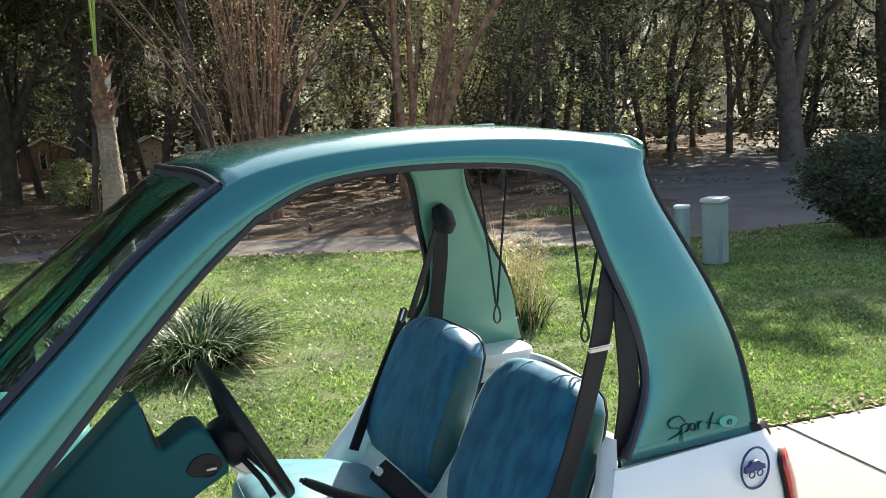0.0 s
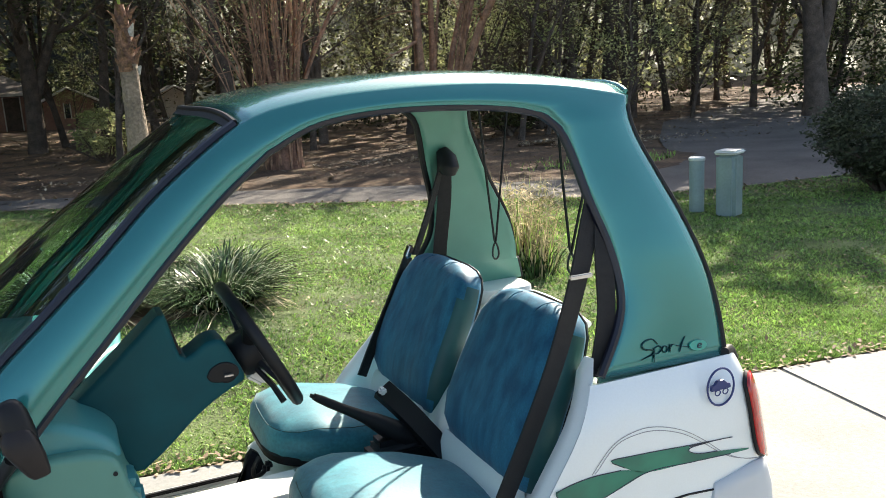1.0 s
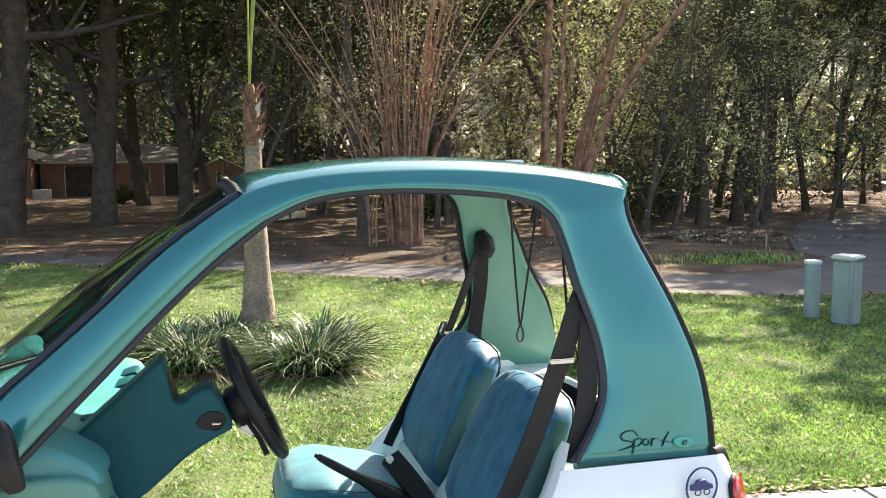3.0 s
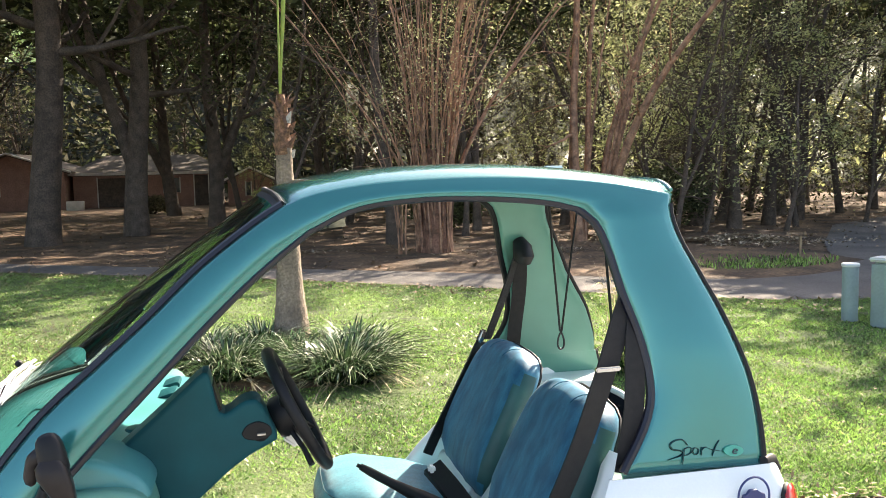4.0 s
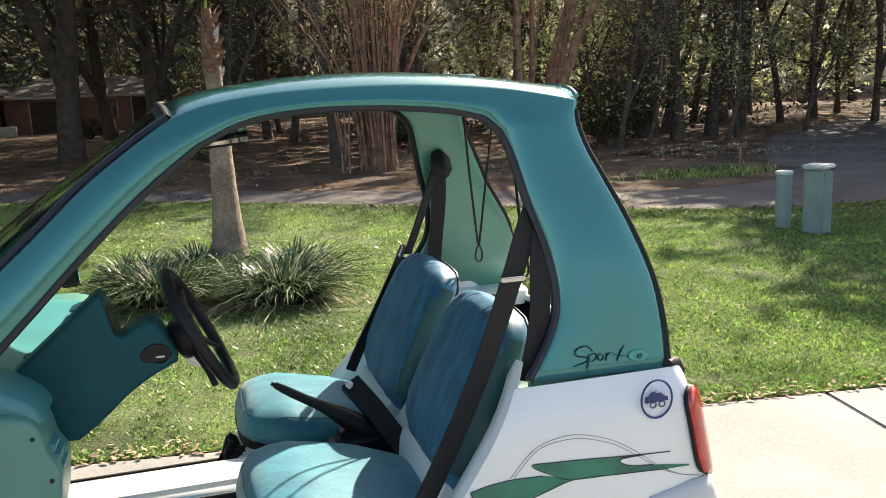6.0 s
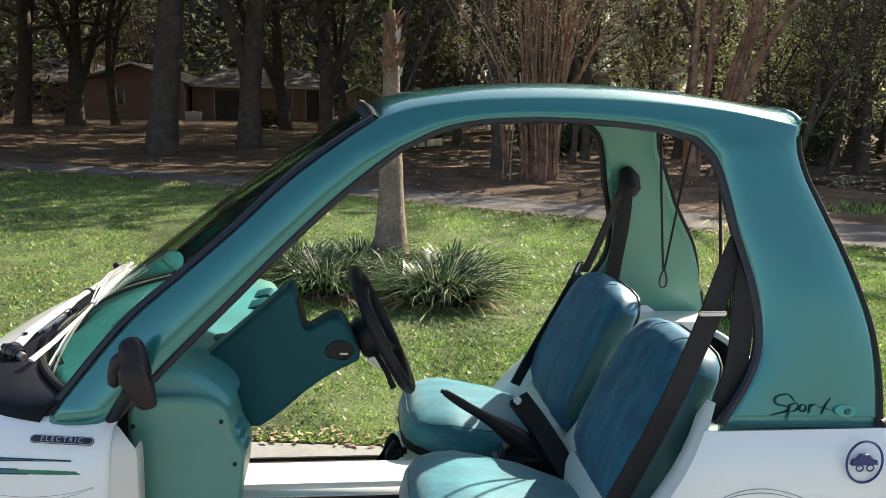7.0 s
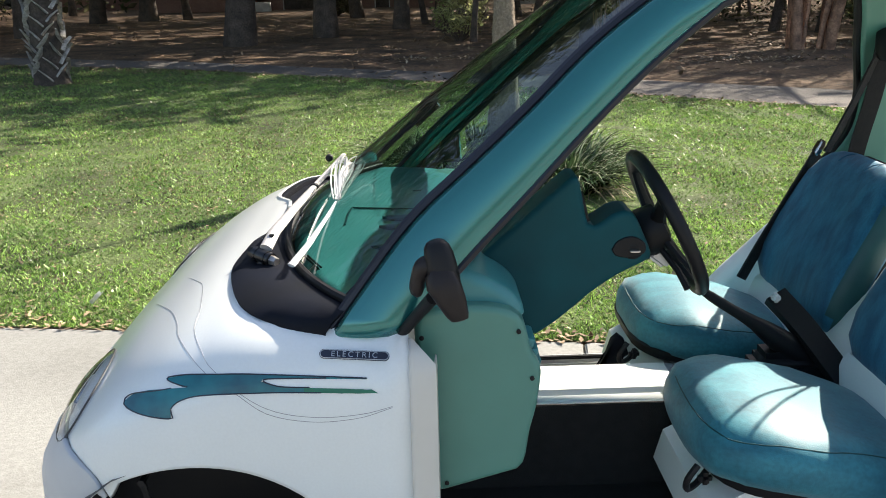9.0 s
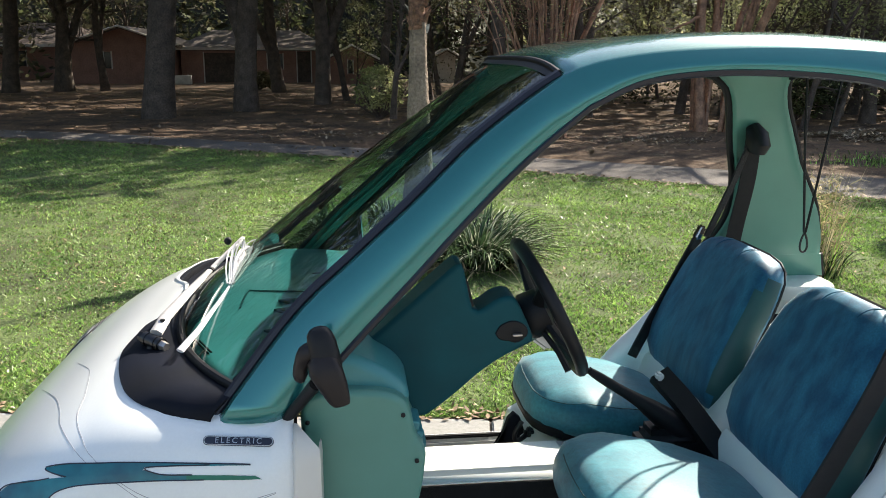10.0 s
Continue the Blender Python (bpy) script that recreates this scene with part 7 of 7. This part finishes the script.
part("cap", lathe([(0.094, 0.622), (0.098, 0.63), (0.098, 0.650), (0.085, 0.662), (0.0, 0.666)], (6.94, 7.72, 0), 'Z', 24), POSTCAP, a)
b = thing("utility_pedestal", (7.02, 7.26, 0.0), "broad grey-green utility pedestal with a pale lid", "post", "utility posts")
rot = Euler((0, 0, radians(25))).to_matrix()
part("housing", box((7.02, 7.26, 0.355), (0.26, 0.24, 0.75), 0.04, rot=rot, seg=3), POST, b)
part("lid", box((7.02, 7.26, 0.745), (0.29, 0.27, 0.045), 0.018, rot=rot, seg=3), POSTCAP, b)
st = thing("marker_stake", (11.0, 14.2, 0.0), "small orange-tipped wooden stake by the lane", "stake")
part("stake", box((11.0, 14.2, 0.16), (0.035, 0.03, 0.4), 0.004), DRY, st)

# ---- far houses ----
BRICK = material("pinkish_brick_wall", (0.31, 0.18, 0.145), 0.9, dark=(0.25, 0.145, 0.115), scale=2, grain=0.15, grain_scale=12, bump=0.2, bump_scale=30)
SHINGLE = material("brown_roof_shingle", (0.105, 0.08, 0.068), 0.9, dark=(0.06, 0.047, 0.04), scale=2, grain=0.25, grain_scale=10, bump=0.3, bump_scale=20)
PANE = material("dark_window_glass", (0.02, 0.024, 0.028), 0.1, scale=3)
TRIM = material("white_trim_paint", (0.6, 0.58, 0.54), 0.6, scale=4)


def house(name, x0, x1, y0, y1, eave, ridge, label, openings, along='X', wallmat=None):
    h = thing(name, ((x0 + x1) / 2, y0, -0.03), label, "house", "far houses")
    wm = wallmat or BRICK
    for nm, bx in (("wall", ((x0 + x1) / 2, y0 + 0.1, eave / 2 - 0.03, x1 - x0, 0.2, eave)), ("wall", ((x0 + x1) / 2, y1 - 0.1, eave / 2 - 0.03, x1 - x0, 0.2, eave)),
                   ("wall", (x0 + 0.1, (y0 + y1) / 2, eave / 2 - 0.03, 0.2, y1 - y0 - 0.41, eave)), ("wall", (x1 - 0.1, (y0 + y1) / 2, eave / 2 - 0.03, 0.2, y1 - y0 - 0.41, eave))):
        part(nm, box(bx[:3], bx[3:]), wm, h, smooth=False)
    o = 0.45
    bm = bmesh.new()
    if along == 'X':
        ym = (y0 + y1) / 2
        e = [(x0 - o, y0 - o, eave - 0.1), (x1 + o, y0 - o, eave - 0.1), (x1 + o, y1 + o, eave - 0.1), (x0 - o, y1 + o, eave - 0.1), (x0 + 1.5, ym, ridge), (x1 - 1.5, ym, ridge)]
        v = [bm.verts.new(p) for p in e]
        for f in ((0, 1, 5, 4), (2, 3, 4, 5), (1, 2, 5), (3, 0, 4)):
            bm.faces.new([v[i] for i in f])
    else:
        xm = (x0 + x1) / 2
        e = [(x0 - o, y0 - o, eave - 0.15), (xm, y0 - o, ridge), (x1 + o, y0 - o, eave - 0.15), (x0 - o, y1 + o, eave - 0.15), (xm, y1 + o, ridge), (x1 + o, y1 + o, eave - 0.15)]
        v = [bm.verts.new(p) for p in e]
        for f in ((0, 1, 4, 3), (1, 2, 5, 4)):
            bm.faces.new([v[i] for i in f])
        g = bmesh.new()
        g.faces.new([g.verts.new(p) for p in ((x0, y0 + 0.1, eave - 0.03), (x1, y0 + 0.1, eave - 0.03), (xm, y0 + 0.1, ridge - 0.12))])
        solidify(part("gable", g, wm, h, smooth=False), 0.18)
    solidify(part("roof", bm, SHINGLE, h, "brown shingle roof", smooth=False), 0.16)
    part("fascia", box(((x0 + x1) / 2, y0 - o - 0.02, eave - 0.14), (x1 - x0 + 2 * o, 0.04, 0.16)) if along == 'X' else tube([(x0 - o, y0 - o - 0.02, eave - 0.18), ((x0 + x1) / 2, y0 - o - 0.02, ridge - 0.05), (x1 + o, y0 - o - 0.02, eave - 0.18)], 0.07, 4), TRIM, h)
    for kind, x, z, w, hh in openings:
        p = part(kind, box((x, y0 - 0.01, z), (w, 0.06, hh)), PANE if kind == "window" else SHINGLE, h, smooth=False)
        for dx in (-w / 2, w / 2):
            part("frame", box((x + dx, y0 - 0.02, z), (0.07, 0.09, hh + 0.1)), TRIM, p, smooth=False)
    return h


house("house", -16.2, -10.2, 54, 64, 2.4, 3.4, "pinkish brick house with its gable end under the trees", [("window", -14.0, 1.35, 0.45, 0.95)], 'Y')
house("garage_wing", -10.0, -1.3, 55.5, 63, 2.2, 3.3, "low pinkish brick wing with a brown shingle roof", [("door", -7.3, 0.9, 2.6, 1.8), ("window", -4.2, 1.3, 1.0, 0.9), ("door", -2.4, 0.95, 0.9, 1.9)])
house("house_wing", -0.75, 1.95, 53.5, 61, 1.6, 2.35, "gabled pinkish brick wing of the far house", [("window", 0.5, 1.0, 0.34, 0.8)], 'Y')
house("shed", 6.2, 7.35, 56, 59, 1.75, 2.15, "small white gabled shed far under the trees", [], 'Y', TRIM)
house("house", -26.0, -17.5, 62, 70, 2.4, 3.9, "low brick house half hidden behind the trees", [("window", -22.0, 1.4, 1.2, 1.0)], 'X')
# white trim colour stands for sunlight on the foot of the wall
wall_low = part("low_wall", box((-9.4, 52.6, 0.24), (0.95, 0.4, 0.54), 0.02), TRIM)
tagged(wall_low, "low block by the far house in a sunlit pale tone", "wall")

# ---- concrete drive slabs ----
bm = bmesh.new()
ang = math.atan(-0.14)
e1, e2 = Vector((math.cos(ang), math.sin(ang), 0)), Vector((math.sin(ang), -math.cos(ang), 0))
org = Vector((3.70, drive_edge(3.70), 0))
bm.faces.new([bm.verts.new(org + e1 * s + e2 * t + Vector((0, 0, -0.004))) for s, t in ((-24, -0.0), (24, -0.0), (24, 12), (-24, 12))])
drive = tagged(part("driveway", bm, JOINT, smooth=False), "pale concrete drive of large slabs with joints", "driveway", "", "structure")
slab = box((0, 0, 0), (3.038, 2.988, 0.08), 0.008)
slab_me = None
for i in range(-7, 7):
    for j in range(4):
        c = org + e1 * (3.05 * i + 1.525) + e2 * (3.0 * j + 1.5) + Vector((0, 0, -0.025))
        if slab_me is None:
            ob = part("slab", slab, CONCRETE, drive)
            slab_me = ob.data
        else:
            ob = link("slab", slab_me, drive)
        ob.matrix_basis = Matrix.Translation(c) @ Matrix.Rotation(ang, 4, 'Z')
